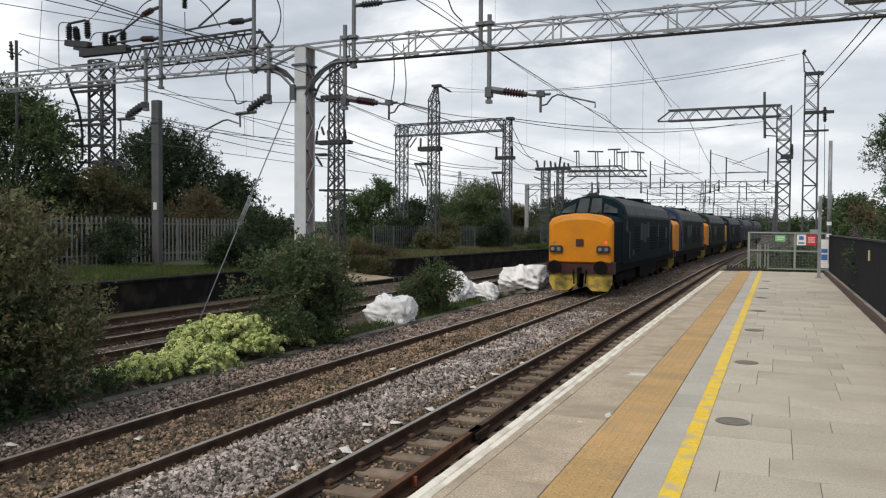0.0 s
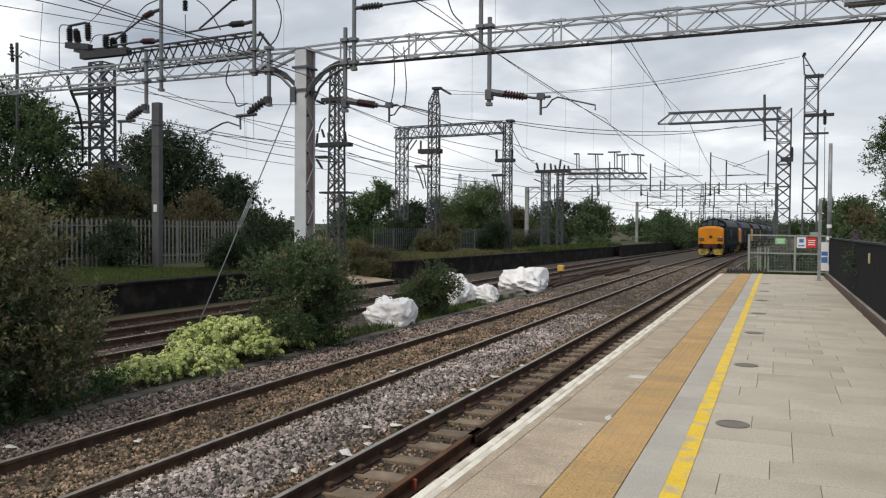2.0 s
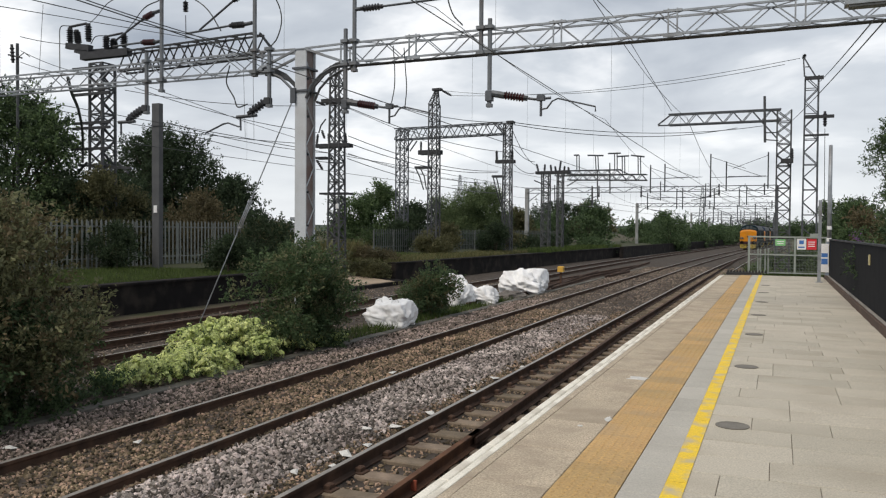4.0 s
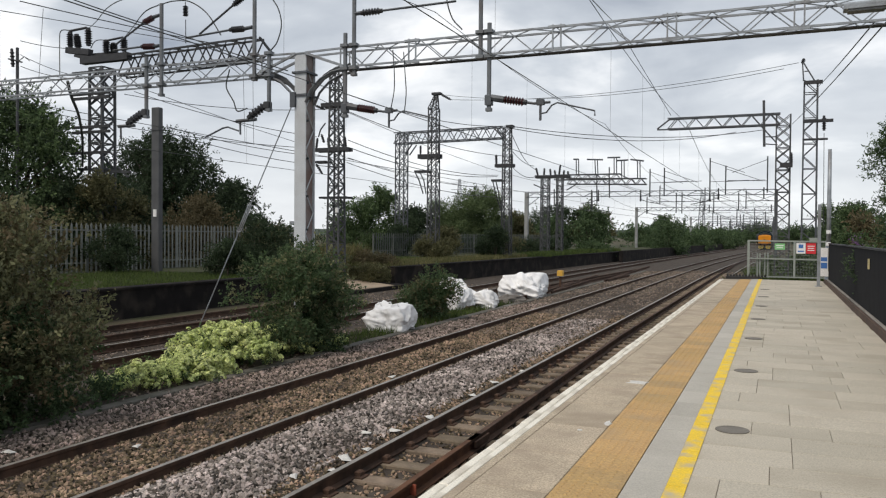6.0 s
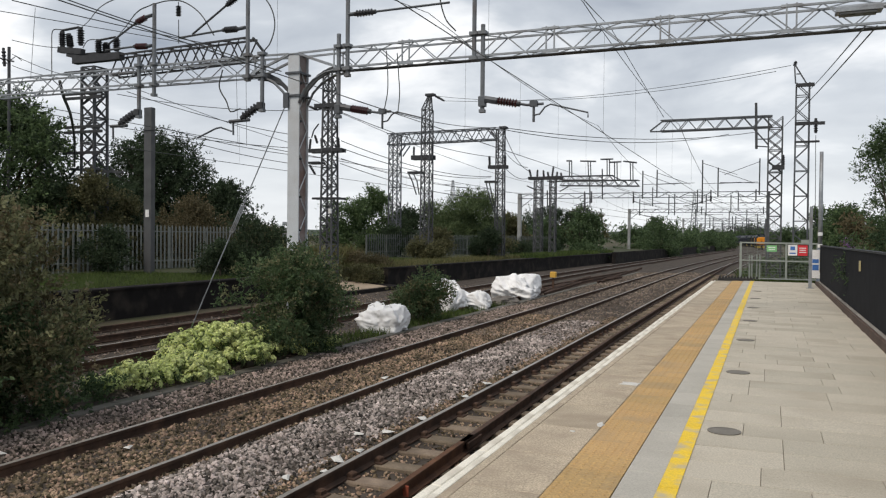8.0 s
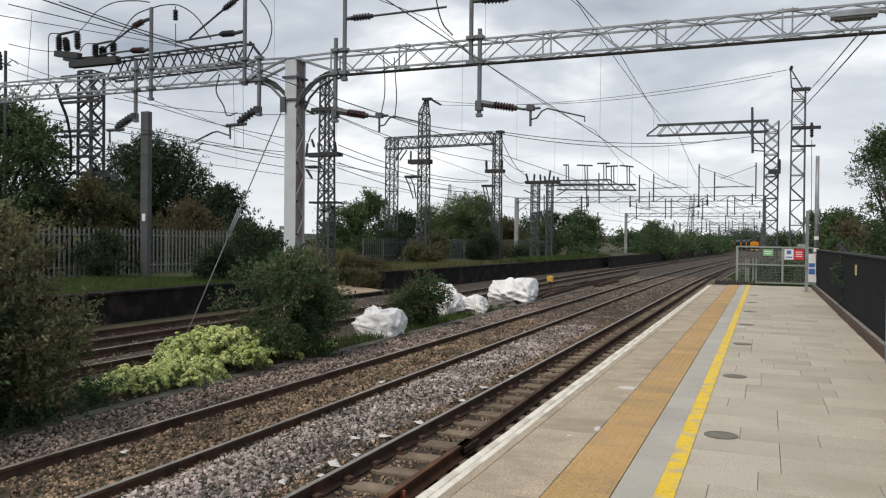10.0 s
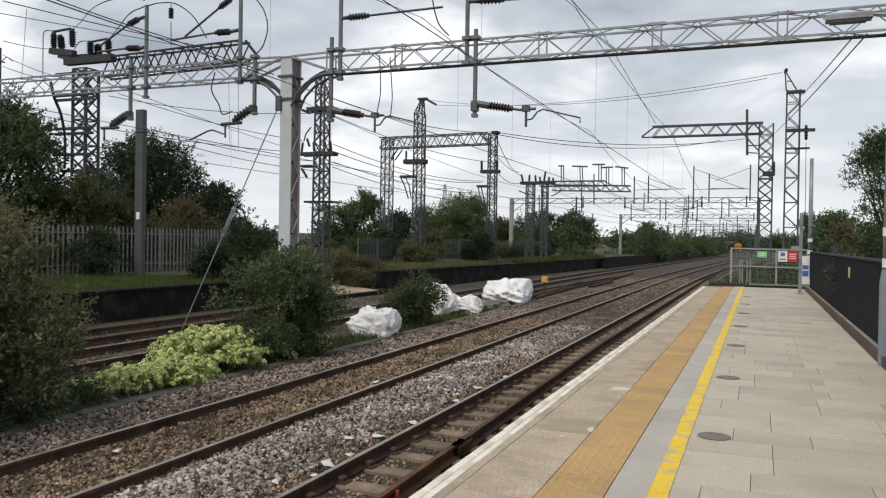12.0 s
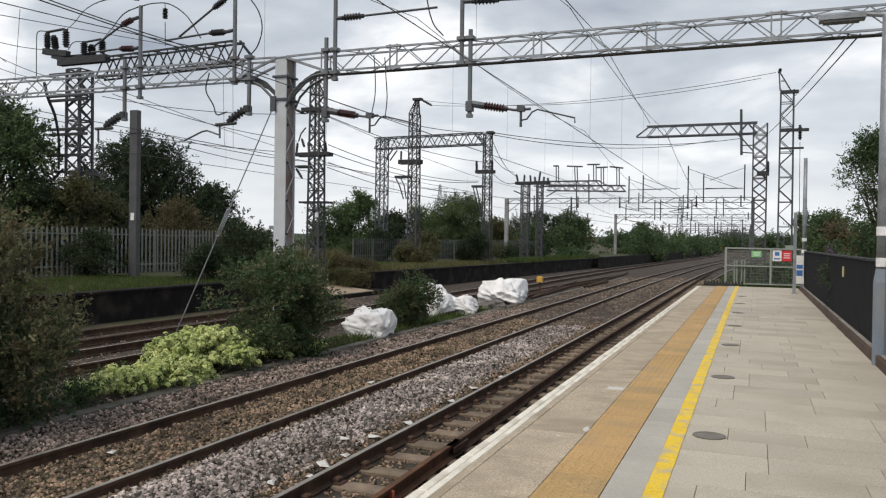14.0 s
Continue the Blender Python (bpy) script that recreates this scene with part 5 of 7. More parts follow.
def make_loco(label, side, cab, roof, nose_paint=None, nose_side=None, decal=True, tail=True):
    nose_paint = nose_paint or LOCO_YELLOW
    L = thing("locomotive", label, "locomotive", "locomotives of the train")
    part("body", loft(Mesh(), [(-6.6, 1.345, 1.12, 2.95, 3.3), (6.6, 1.345, 1.12, 2.95, 3.3)]), side, L)
    part("roof", loft(Mesh(), [(-6.6, 1.30, 3.0, 3.1, 3.86), (-6.4, 1.32, 3.0, 3.1, 3.88), (6.4, 1.32, 3.0, 3.1, 3.88), (6.6, 1.30, 3.0, 3.1, 3.86)]), roof, L, "sooty grey rounded roof")
    for end in (1, -1):
        f = (lambda m: m) if end == 1 else mirrored
        part("cab", f(loft(Mesh(), [(-7.6, 1.335, 1.12, 2.8, 3.08), (-7.4, 1.335, 1.12, 2.88, 3.42), (-7.05, 1.34, 1.12, 2.95, 3.80), (-6.6, 1.345, 1.12, 2.97, 3.87)])), cab, L)
        part("nose", f(loft(Mesh(), [(-8.93, 1.222, 1.18, 2.72, 3.06), (-7.9, 1.30, 1.16, 2.76, 3.1), (-7.5, 1.33, 1.14, 2.78, 3.1)])), nose_side or cab, L)
        part("nose_front", f(loft(Mesh(), [(-9.14, 1.08, 1.25, 2.48, 2.84), (-9.09, 1.18, 1.2, 2.62, 2.98), (-9.0, 1.225, 1.18, 2.70, 3.05), (-8.9, 1.235, 1.18, 2.725, 3.075)])), nose_paint, L, "warning-yellow painted nose front")

        def slope(z):
            return -7.6 + 0.5 * (z - 3.08) / 0.72

        for x0, x1, zt in ((0.05, 0.50, 3.70), (0.57, 1.12, 3.50)):
            for s in (1, -1):
                w = Mesh()
                w.add([(s * x0, slope(3.13) - 0.06, 3.13), (s * x1, slope(3.1) - 0.05, 3.10), (s * (x1 - 0.06), slope(zt) - 0.06, zt - (0.22 if x1 > 1 else 0)), (s * x0, slope(zt) - 0.06, zt),
                       (s * x0, slope(3.13) + 0.1, 3.13), (s * x1, slope(3.1) + 0.1, 3.10), (s * (x1 - 0.06), slope(zt) + 0.1, zt - (0.22 if x1 > 1 else 0)), (s * x0, slope(zt) + 0.1, zt)],
                      [(0, 1, 2, 3), (7, 6, 5, 4), (0, 4, 5, 1), (1, 5, 6, 2), (2, 6, 7, 3), (3, 7, 4, 0)])
                part("windscreen", f(w), GLASS_DARK, L)
        for s in (1, -1):
            part("cab_window", f(Mesh().box(min(s * 1.33, s * 1.352), max(s * 1.33, s * 1.352), -7.0, -6.5, 2.35, 2.85)), GLASS_DARK, L)
            hl = part("headlight_cluster", f(Mesh().box(s * 0.90 - 0.25, s * 0.90 + 0.25, -9.22, -9.0, 1.6, 1.86, 0.05)), BLACK, L)
            for dx in (-0.12, 0.12):
                part("lens", f(Mesh().lathe((s * 0.90 + dx, -9.25, 1.72), [(0.075, 0), (0.075, 0.05)], 10, "y")), LENS_WHITE, hl)
            part("marker_light", f(Mesh().lathe((s * 0.98, -9.15, 1.98), [(0.048, 0), (0.048, 0.06)], 8, "y")), TAIL if tail and end == 1 and s == 1 else LENS_WHITE, L)
            bf = part("buffer", f(Mesh().lathe((s * 0.87, -9.55, 1.05), [(0.26, 0), (0.26, 0.06), (0.1, 0.08), (0.1, 0.4), (0.15, 0.41), (0.15, 0.75)], 12, "y")), UNDER, L)
            part("skirt", f(Mesh().add([(s * 0.14, -9.0, 0.8), (s * 1.2, -9.0, 0.8), (s * 1.2, -9.0, 0.42), (s * 1.05, -9.0, 0.15), (s * 0.45, -9.0, 0.15), (s * 0.14, -9.0, 0.4),
                                         (s * 0.14, -8.9, 0.8), (s * 1.2, -8.9, 0.8), (s * 1.2, -8.9, 0.42), (s * 1.05, -8.9, 0.15), (s * 0.45, -8.9, 0.15), (s * 0.14, -8.9, 0.4)],
                                        [(0, 1, 2, 3, 4, 5), (11, 10, 9, 8, 7, 6), (0, 6, 7, 1), (1, 7, 8, 2), (2, 8, 9, 3), (3, 9, 10, 4), (4, 10, 11, 5), (5, 11, 6, 0)])), SKIRT_YELLOW, L, "grimy yellow snowplough skirt")
        part("buffer_beam", f(Mesh().box(-1.3, 1.3, -9.08, -8.8, 0.8, 1.24, 0.03)), RED_BEAM, L, "dull red buffer beam")
        part("coupling", f(Mesh().tube((0, -9.1, 1.0), (0, -9.35, 0.95), 0.07, 6).tube((0, -9.35, 0.95), (0.02, -9.38, 0.45), 0.05, 6).tube((0.25, -9.1, 0.95), (0.22, -9.15, 0.4), 0.03, 5).tube((-0.25, -9.1, 0.95), (-0.2, -9.15, 0.4), 0.03, 5)), UNDER, L)
        for s in (1, -1):
            part("nose_lamp", f(Mesh().lathe((s * 0.55, -9.06, 2.62), [(0.07, 0), (0.07, 0.12)], 8, "y")), nose_paint, L)
            part("wiper", f(Mesh().tube((s * 0.3, slope(3.12) - 0.08, 3.1), (s * 0.75, slope(3.4) - 0.1, 3.38), 0.014, 4)), BLACK, L)
        part("nose_band", f(Mesh().box(-1.235, 1.235, -9.1, -8.86, 1.19, 1.27, 0.01)), BLACK, L, "black band under the nose")
        part("headcode_lamp", f(Mesh().box(-0.14, 0.14, -9.19, -9.1, 1.85, 2.1)), RED_BEAM, L, "small square lamp housing")
        part("horn", f(Mesh().box(-0.18, 0.18, -6.98, -6.6, 3.78, 3.93, 0.03)), BLACK, L)
        for s in (1, -1):
            part("cab_door", f(Mesh().box(min(s * 1.34, s * 1.356), max(s * 1.34, s * 1.356), -6.3, -5.7, 1.2, 2.9)), cab, L)
            part("handrail", f(Mesh().tube((s * 1.39, -6.38, 1.3), (s * 1.39, -6.38, 2.4), 0.015, 5)), LENS_WHITE, L)
        yb = -5.6 * end
        bg = part("bogie", Mesh().box(-1.12, -0.98, yb - 2.3, yb + 2.3, 0.42, 0.8, 0.05).box(0.98, 1.12, yb - 2.3, yb + 2.3, 0.42, 0.8, 0.05).box(-1.0, 1.0, yb - 0.4, yb + 0.4, 0.45, 0.95), UNDER, L)
        for k in (-1.9, 0, 1.9):
            for s in (-0.78, 0.78):
                part("wheel", Mesh().lathe((s, yb + k, 0.47), [(0.47, -0.065), (0.47, 0.065)], 16, "x"), UNDER, bg)
    part("underframe", Mesh().box(-1.28, 1.28, -8.8, 8.8, 0.85, 1.15).box(-1.2, 1.2, -2.6, 2.6, 0.35, 0.9, 0.05), UNDER, L)
    for s in (1, -1):
        for y0, y1 in ((-4.9, -3.6), (-0.6, 1.6), (2.4, 4.6)):
            m = Mesh()
            for i in range(9):
                z = 1.55 + i * 0.12
                m.box(min(s * 1.34, s * 1.36), max(s * 1.34, s * 1.36), y0, y1, z, z + 0.06)
            part("side_grille", m, UNDER, L)
        if decal:
            for y0, y1, z0, z1 in ((-3.4, -2.7, 2.0, 2.75), (-2.5, -1.8, 1.9, 2.7), (-1.6, -0.9, 2.1, 2.8), (-5.4, -4.95, 1.4, 1.62), (1.9, 2.3, 2.1, 2.75), (4.8, 5.5, 2.0, 2.6)):
                part("lettering", Mesh().box(min(s * 1.345, s * 1.354), max(s * 1.345, s * 1.354), y0, y1, z0, z1), DECAL, L, "pale grey lettering shape on the side")
    m = Mesh().lathe((0, 1.2, 3.78), [(0.75, 0), (0.75, 0.16), (0.6, 0.2)], 14)
    part("roof_fan", m, UNDER, L)
    part("exhaust", Mesh().box(-0.35, 0.35, -2.8, -1.6, 3.8, 3.94, 0.03), UNDER, L)
    part("roof_hatch", Mesh().box(-0.5, 0.5, 3.0, 5.4, 3.8, 3.92, 0.03), UNDER, L)
    return L


TRAIN = [
    make_loco("dark blue diesel locomotive with warning-yellow nose at the train's rear", LOCO_BLUE, LOCO_BLUE, ROOF_GREY),
    make_loco("grey-green diesel locomotive with bright blue cab", LOCO_GREY, LOCO_BLUE2, ROOF_GREY, nose_side=LOCO_YELLOW, tail=False),
    make_loco("grey-green diesel locomotive with yellow nose", LOCO_GREY, LOCO_GREY, ROOF_GREY, nose_side=LOCO_YELLOW, tail=False),
    make_loco("dark blue diesel locomotive with yellow nose fronts", LOCO_BLUE, LOCO_BLUE, ROOF_GREY, tail=False),
    make_loco("slate-blue diesel locomotive in the middle of the train", LOCO_PURPLE, LOCO_PURPLE, ROOF_GREY, LOCO_PURPLE, tail=False),
    make_loco("slate-blue diesel locomotive near the train's front", LOCO_PURPLE, LOCO_PURPLE, LOCO_PURPLE, LOCO_PURPLE, tail=False),
]


# ---- plants ----
def leaves(m_name, material, blobs, n, size, seed, parent=None, shell=0.55, droop=0.0, narrow=0.5, flat=0.0):
    """Small bent leaves spread through a crown made of many clumps; blobs are (x, y, z, rx, ry, rz)."""
    rng = np.random.default_rng(seed)
    blobs = np.array(blobs, float)
    vol = (blobs[:, 3] * blobs[:, 4] * blobs[:, 5]) ** 0.75
    pick = rng.choice(len(blobs), n, p=vol / vol.sum())
    # leaves gather in twigs
    twigs = max(8, n // 14)
    tp = rng.choice(len(blobs), twigs, p=vol / vol.sum())
    d = rng.normal(size=(twigs, 3))
    d /= np.linalg.norm(d, axis=1)[:, None]
    rad = shell + (1 - shell) * rng.uniform(0, 1, twigs) ** 0.6
    rad *= 1 + 0.22 * rng.normal(size=twigs)
    tw = blobs[tp, :3] + d * rad[:, None] * blobs[tp, 3:]
    td = d * 0.6 + rng.normal(size=(twigs, 3)) * 0.5 + np.array([0, 0, 0.35 - droop])
    td /= np.linalg.norm(td, axis=1)[:, None]
    k = rng.integers(0, twigs, n)
    along = rng.uniform(0, 1, n)
    c = tw[k] + td[k] * (along * size * 7)[:, None] + rng.normal(size=(n, 3)) * size * 0.9
    a = td[k] + rng.normal(size=(n, 3)) * 0.8
    a /= np.linalg.norm(a, axis=1)[:, None]
    # flat turns the blades to the sky
    b = np.cross(a, rng.normal(size=(n, 3)) * (1 - flat) + np.array([0, 0, 2.2 * flat]))
    b /= np.linalg.norm(b, axis=1)[:, None]
    w = np.cross(a, b)
    s = (size * rng.uniform(0.6, 1.4, n))[:, None]
    v = np.stack([c - a * s, c + b * s * narrow + w * s * 0.15, c + a * s, c - b * s * narrow + w * s * 0.15], 1).reshape(-1, 3)
    f = np.arange(n * 4).reshape(-1, 4)
    me = bpy.data.meshes.new(m_name)
    me.from_pydata(v.tolist(), [], f.tolist())
    me.materials.append(material)
    me.update()
    ob = new(m_name, me)
    ob.parent = parent
    return ob, tw


def clump(seed, cx, cy, z0, w, d, h, n, r):
    """n overlapping blobs that fill a crown of that width, depth and height, uneven at the rim."""
    rng = random.Random(seed)
    out = []
    for _ in range(n):
        a, q = rng.uniform(0, 2 * math.pi), rng.uniform(0, 1) ** 0.6
        t = rng.uniform(0, 1)
        k = math.sqrt(max(0.05, 1 - (1.6 * t - 0.6) ** 2))
        s = r * rng.uniform(0.6, 1.3)
        out.append((cx + math.cos(a) * q * k * max(0.05, w / 2 - s * 0.6), cy + math.sin(a) * q * k * max(0.05, d / 2 - s * 0.6), z0 + t * max(0.1, h - s) + s * 0.3, s, s, s * 0.85))
    return out


def limbs(cx, cy, z0, blobs, r, seed, parent, every=2):
    m = Mesh()
    rng = random.Random(seed)
    top = max(b[2] for b in blobs)
    zt = z0 + (top - z0) * 0.45
    m.tube((cx, cy, z0 - 0.1), (cx + rng.uniform(-0.2, 0.2), cy, zt), r, 7, r * 0.65)
    for b in blobs[::every]:
        s = Vector((cx, cy, z0 + (zt - z0) * rng.uniform(0.35, 1)))
        e = Vector(b[:3])
        mid = s.lerp(e, 0.5) + Vector((rng.uniform(-0.1, 0.1), rng.uniform(-0.1, 0.1), 0.12 * (e - s).length))
        m.tube(s, mid, r * 0.4, 5, r * 0.25).tube(mid, e, r * 0.25, 5, r * 0.07)
    return part("trunk", m, BARK, parent)


def plant(name, label, category, material, cx, cy, z0, w, d, h, nb, br, n, size, seed, trunk=0.1, lift=0.0, extra=None, narrow=0.5, droop=0.0, shell=0.55, flat=0.0):
    t = thing(name, label, category, "trees and shrubs")
    bl = clump(seed, cx, cy, z0 + lift, w, d, h - lift, nb, br)
    leaves("crown", material, bl, n, size, seed, t, narrow=narrow, droop=droop, shell=shell, flat=flat)
    if extra:
        mt, share = extra
        leaves("crown", mt, bl, int(n * share), size, seed + 500, t, narrow=narrow, shell=0.8)
    limbs(cx, cy, z0, bl, trunk, seed, t)
    return t


plant("shrub", "dull straggling shrub with some browning leaves beside the track", "shrub", LEAF_BRUSH, -10.16, 7.3, -1.12, 3.2, 4.7, 3.2, 60, 0.46, 36000, 0.036, 3, 0.05, extra=(LEAF_RUST, 0.5), shell=0.3)
leaves("crown", LEAF_DEEP, clump(4, -9.95, 7.6, -1.25, 2.3, 4.7, 1.8, 46, 0.36), 24000, 0.034, 4, bpy.data.objects["shrub"], shell=0.25)


def florets(material, blobs, n, per, r, size, seed, parent):
    """Many small round heads of leaflets over the upper sides of the blobs."""
    rng = np.random.default_rng(seed)
    bl = np.array(blobs, float)
    k = rng.integers(0, len(bl), n)
    d = rng.normal(size=(n, 3))
    d[:, 2] = np.abs(d[:, 2]) * 0.9 + 0.05
    d /= np.linalg.norm(d, axis=1)[:, None]
    head = np.repeat(bl[k, :3] + d * bl[k, 3:] * rng.uniform(0.75, 1.1, (n, 1)), per, 0)
    rr = np.repeat(r * rng.uniform(0.6, 1.35, n), per)[:, None]
    m = n * per
    w = rng.normal(size=(m, 3)) + np.repeat(d, per, 0) * 0.8 + np.array([0, 0, 0.6])
    w /= np.linalg.norm(w, axis=1)[:, None]
    a = np.cross(w, rng.normal(size=(m, 3)))
    a /= np.linalg.norm(a, axis=1)[:, None]
    b = np.cross(w, a)
    c = head + w * rr
    s = (size * rng.uniform(0.6, 1.4, m))[:, None]
    v = np.stack([c - a * s, c + b * s * 0.8, c + a * s, c - b * s * 0.8], 1).reshape(-1, 3)
    me = bpy.data.meshes.new("crown")
    me.from_pydata(v.tolist(), [], np.arange(m * 4).reshape(-1, 4).tolist())
    me.materials.append(material)
    me.update()
    o = new("crown", me)
    o.parent = parent
    return o


lime = thing("shrub", "low lime-green leafy shrub spilling towards the ballast", "shrub", "trees and shrubs")
for mound, heads, sd in ((clump(5, -10.35, 13.2, -1.12, 2.5, 2.9, 0.86, 80, 0.2), 1400, 31), (clump(6, -10.05, 11.3, -1.15, 1.8, 3.6, 0.52, 80, 0.16), 1100, 32), (clump(7, -9.6, 15.6, -1.15, 0.9, 2.3, 0.4, 24, 0.14), 260, 33)):
    leaves("crown", LEAF_MID, mound, heads * 4, 0.024, sd + 10, lime, shell=0.5, flat=0.4)
    florets(LEAF_LIME, mound, heads, 24, 0.058, 0.023, sd, lime)
limbs(-10.3, 13.2, -1.12, clump(5, -10.3, 13.2, -1.12, 2.2, 2.6, 0.8, 20, 0.2), 0.03, 5, lime)
plant("shrub", "dark green rounded shrub at the column's foot", "shrub", LEAF_DEEP, -9.98, 15.2, -1.12, 2.9, 3.3, 2.5, 54, 0.38, 30000, 0.036, 7, 0.05, extra=(LEAF_BRUSH, 0.3), shell=0.35, droop=0.5)
plant("shrub", "small dark shrub between the white sacks", "shrub", LEAF_DEEP, -9.95, 22.6, -1.12, 2.4, 2.0, 1.65, 24, 0.34, 12000, 0.036, 9, 0.04, extra=(LEAF_OLIVE, 0.4), shell=0.35)
plant("tree", "broad green tree behind the palisade fence", "tree", LEAF_MID, -34.2, 27, -0.1, 8.4, 8, 8.2, 60, 1.1, 34000, 0.085, 11, 0.25, lift=0.3, extra=(LEAF_DARK, 0.4), shell=0.35)
plant("tree", "round-headed dark tree behind the palisade fence", "tree", LEAF_DARK, -41.6, 45.5, -0.1, 11.6, 9, 8.9, 140, 1.0, 90000, 0.085, 13, 0.3, lift=0.6, shell=0.35)
plant("tree", "smaller dark tree behind the palisade fence", "tree", LEAF_DARK, -36.0, 46.5, -0.1, 4.4, 5, 5.5, 34, 0.7, 18000, 0.095, 15, 0.2, lift=0.4, shell=0.35)
for x, y, w, h, mt, sd in ((-32.5, 28, 5.5, 4.4, LEAF_OLIVE, 21), (-29.3, 27.7, 3.2, 4.3, LEAF_OLIVE, 39), (-30.6, 27.0, 3.2, 4.6, LEAF_DARK, 72), (-29.2, 29.4, 3.0, 3.7, LEAF_OLIVE, 73), (-33.5, 33, 5, 4.6, LEAF_DARK, 74), (-30.3, 36, 5.6, 3.7, LEAF_RUST, 22), (-27.6, 38, 5, 2.2, LEAF_OLIVE, 23), (-31.0, 22, 5, 4.3, LEAF_DARK, 24), (-30.2, 30.5, 4, 3.7, LEAF_DARK, 68), (-38.5, 36, 7, 4.6, LEAF_DARK, 35),
                           (-24.4, 43, 4.5, 3.9, LEAF_MID, 25), (-23.6, 45, 3.4, 4.8, LEAF_MID, 26), (-21.2, 45, 4.6, 3.3, LEAF_DARK, 27), (-18.5, 46, 4.4, 4.5, LEAF_WILLOW, 28), (-17.2, 47, 4.6, 4.3, LEAF_WILLOW, 29),
                           (-15.9, 49.5, 3.4, 2.9, LEAF_OLIVE, 36), (-20.6, 52, 6, 3.0, LEAF_DARK, 37), (-18.0, 58, 5, 3.3, LEAF_DARK, 30), (-18.4, 70, 6, 4.6, LEAF_DARK, 32), (-15.6, 71, 4.4, 4.4, LEAF_OLIVE, 33), (-31, 31, 6, 3.4, LEAF_OLIVE, 34)):
    k = 1.75 if y > 42 else 1.0
    x, y, w, h = x * k, y * k, w * k, (h - 1.75) * k + 1.75
    plant("bush", "overgrown bush along the old platform", "bush", mt, x, y, -0.15, w, w * 0.8, h, 30, w * 0.12, 14000 if mt is not LEAF_WILLOW else 24000, (0.07 if mt is not LEAF_WILLOW else 0.09) * k, sd, 0.08, shell=0.35, narrow=0.5 if mt is not LEAF_WILLOW else 0.22, droop=0 if mt is not LEAF_WILLOW else -0.5)
for x, y, w, h, mt, sd in ((-26.9, 18.6, 2.6, 1.7, LEAF_OLIVE, 62), (-16.6, 41, 3, 1.6, LEAF_DARK, 75), (-16.4, 45, 3.2, 2.1, LEAF_DARK, 76), (-16.3, 49.5, 3.2, 2.0, LEAF_OLIVE, 77), (-16.5, 54, 3.4, 1.8, LEAF_DARK, 78), (-16.6, 59, 3.4, 1.9, LEAF_DARK, 79), (-16.8, 64, 3.6, 2.2, LEAF_DARK, 80), (-17.0, 67, 4.4, 4.0, LEAF_DARK, 81), (-20.2, 27.5, 4.2, 2.5, LEAF_DARK, 63), (-20.8, 26.4, 2.6, 1.3, LEAF_DARK, 64), (-19.4, 37.3, 2.0, 0.5, LEAF_RUST, 65), (-26.5, 39.6, 3.4, 1.5, LEAF_OLIVE, 86), (-20.9, 37.6, 2.2, 0.7, LEAF_RUST, 85), (-25.5, 38.3, 5, 2.2, LEAF_DARK, 66), (-26.6, 26.2, 2.6, 1.9, LEAF_DARK, 67), (-28.2, 39.9, 4.4, 2.2, LEAF_RUST, 88), (-24.6, 68.2, 3.4, 1.3, LEAF_DARK, 89), (-23.4, 70.5, 4.2, 1.7, LEAF_OLIVE, 90), (-22.2, 73.5, 4.0, 1.4, LEAF_DARK, 91), (-21.2, 78.0, 4.5, 1.6, LEAF_DARK, 92), (-26.6, 68.4, 3.6, 1.6, LEAF_DARK, 93)):
    k = 1.9 if 40 < y < 68 else 1.0
    x, y, w, h = x * k, y * k, w * k, (h - 1.75) * k + 1.75 + 0.5 * (k - 1)
    plant("bush", "low dark bush growing on the old platform", "bush", mt, x, y, -0.16, w, w * 0.8, h, 22, w * 0.13, 9000, 0.05 * k, sd, 0.05, shell=0.35)
for x, y, w, h, sd in ((-18.5, 84, 5, 1.6, 40), (-14.2, 116, 6.5, 5.6, 41), (-19, 128, 7, 1.4, 42), (-15, 150, 9, 3.2, 43), (-13, 185, 12, 3.4, 44), (-16, 235, 16, 4.0, 45), (-30, 330, 26, 6, 46), (9, 330, 20, 6.5, 47), (-8, 430, 36, 8, 48), (-16.4, 130, 6.4, 5.9, 94), (-24.6, 92, 6.5, 4.9, 95), (-20.4, 92, 7.2, 5.8, 96), (-60, 420, 40, 7, 49), (-20, 290, 20, 4.6, 50)):
    plant("tree", "distant dark tree beside the railway", "tree", LEAF_DEEP, x, y, -1.0, w, w, h, 24, w * 0.12, 7000, 0.014 * w + 0.04, sd, 0.2, shell=0.35)
plant("tree", "tall ragged tree behind the platform fence", "tree", LEAF_DEEP, 2.8, 20.6, -0.95, 2.7, 2.8, 5.2, 46, 0.33, 26000, 0.042, 51, 0.1, lift=1.0, shell=0.3, narrow=0.35, flat=0.4)
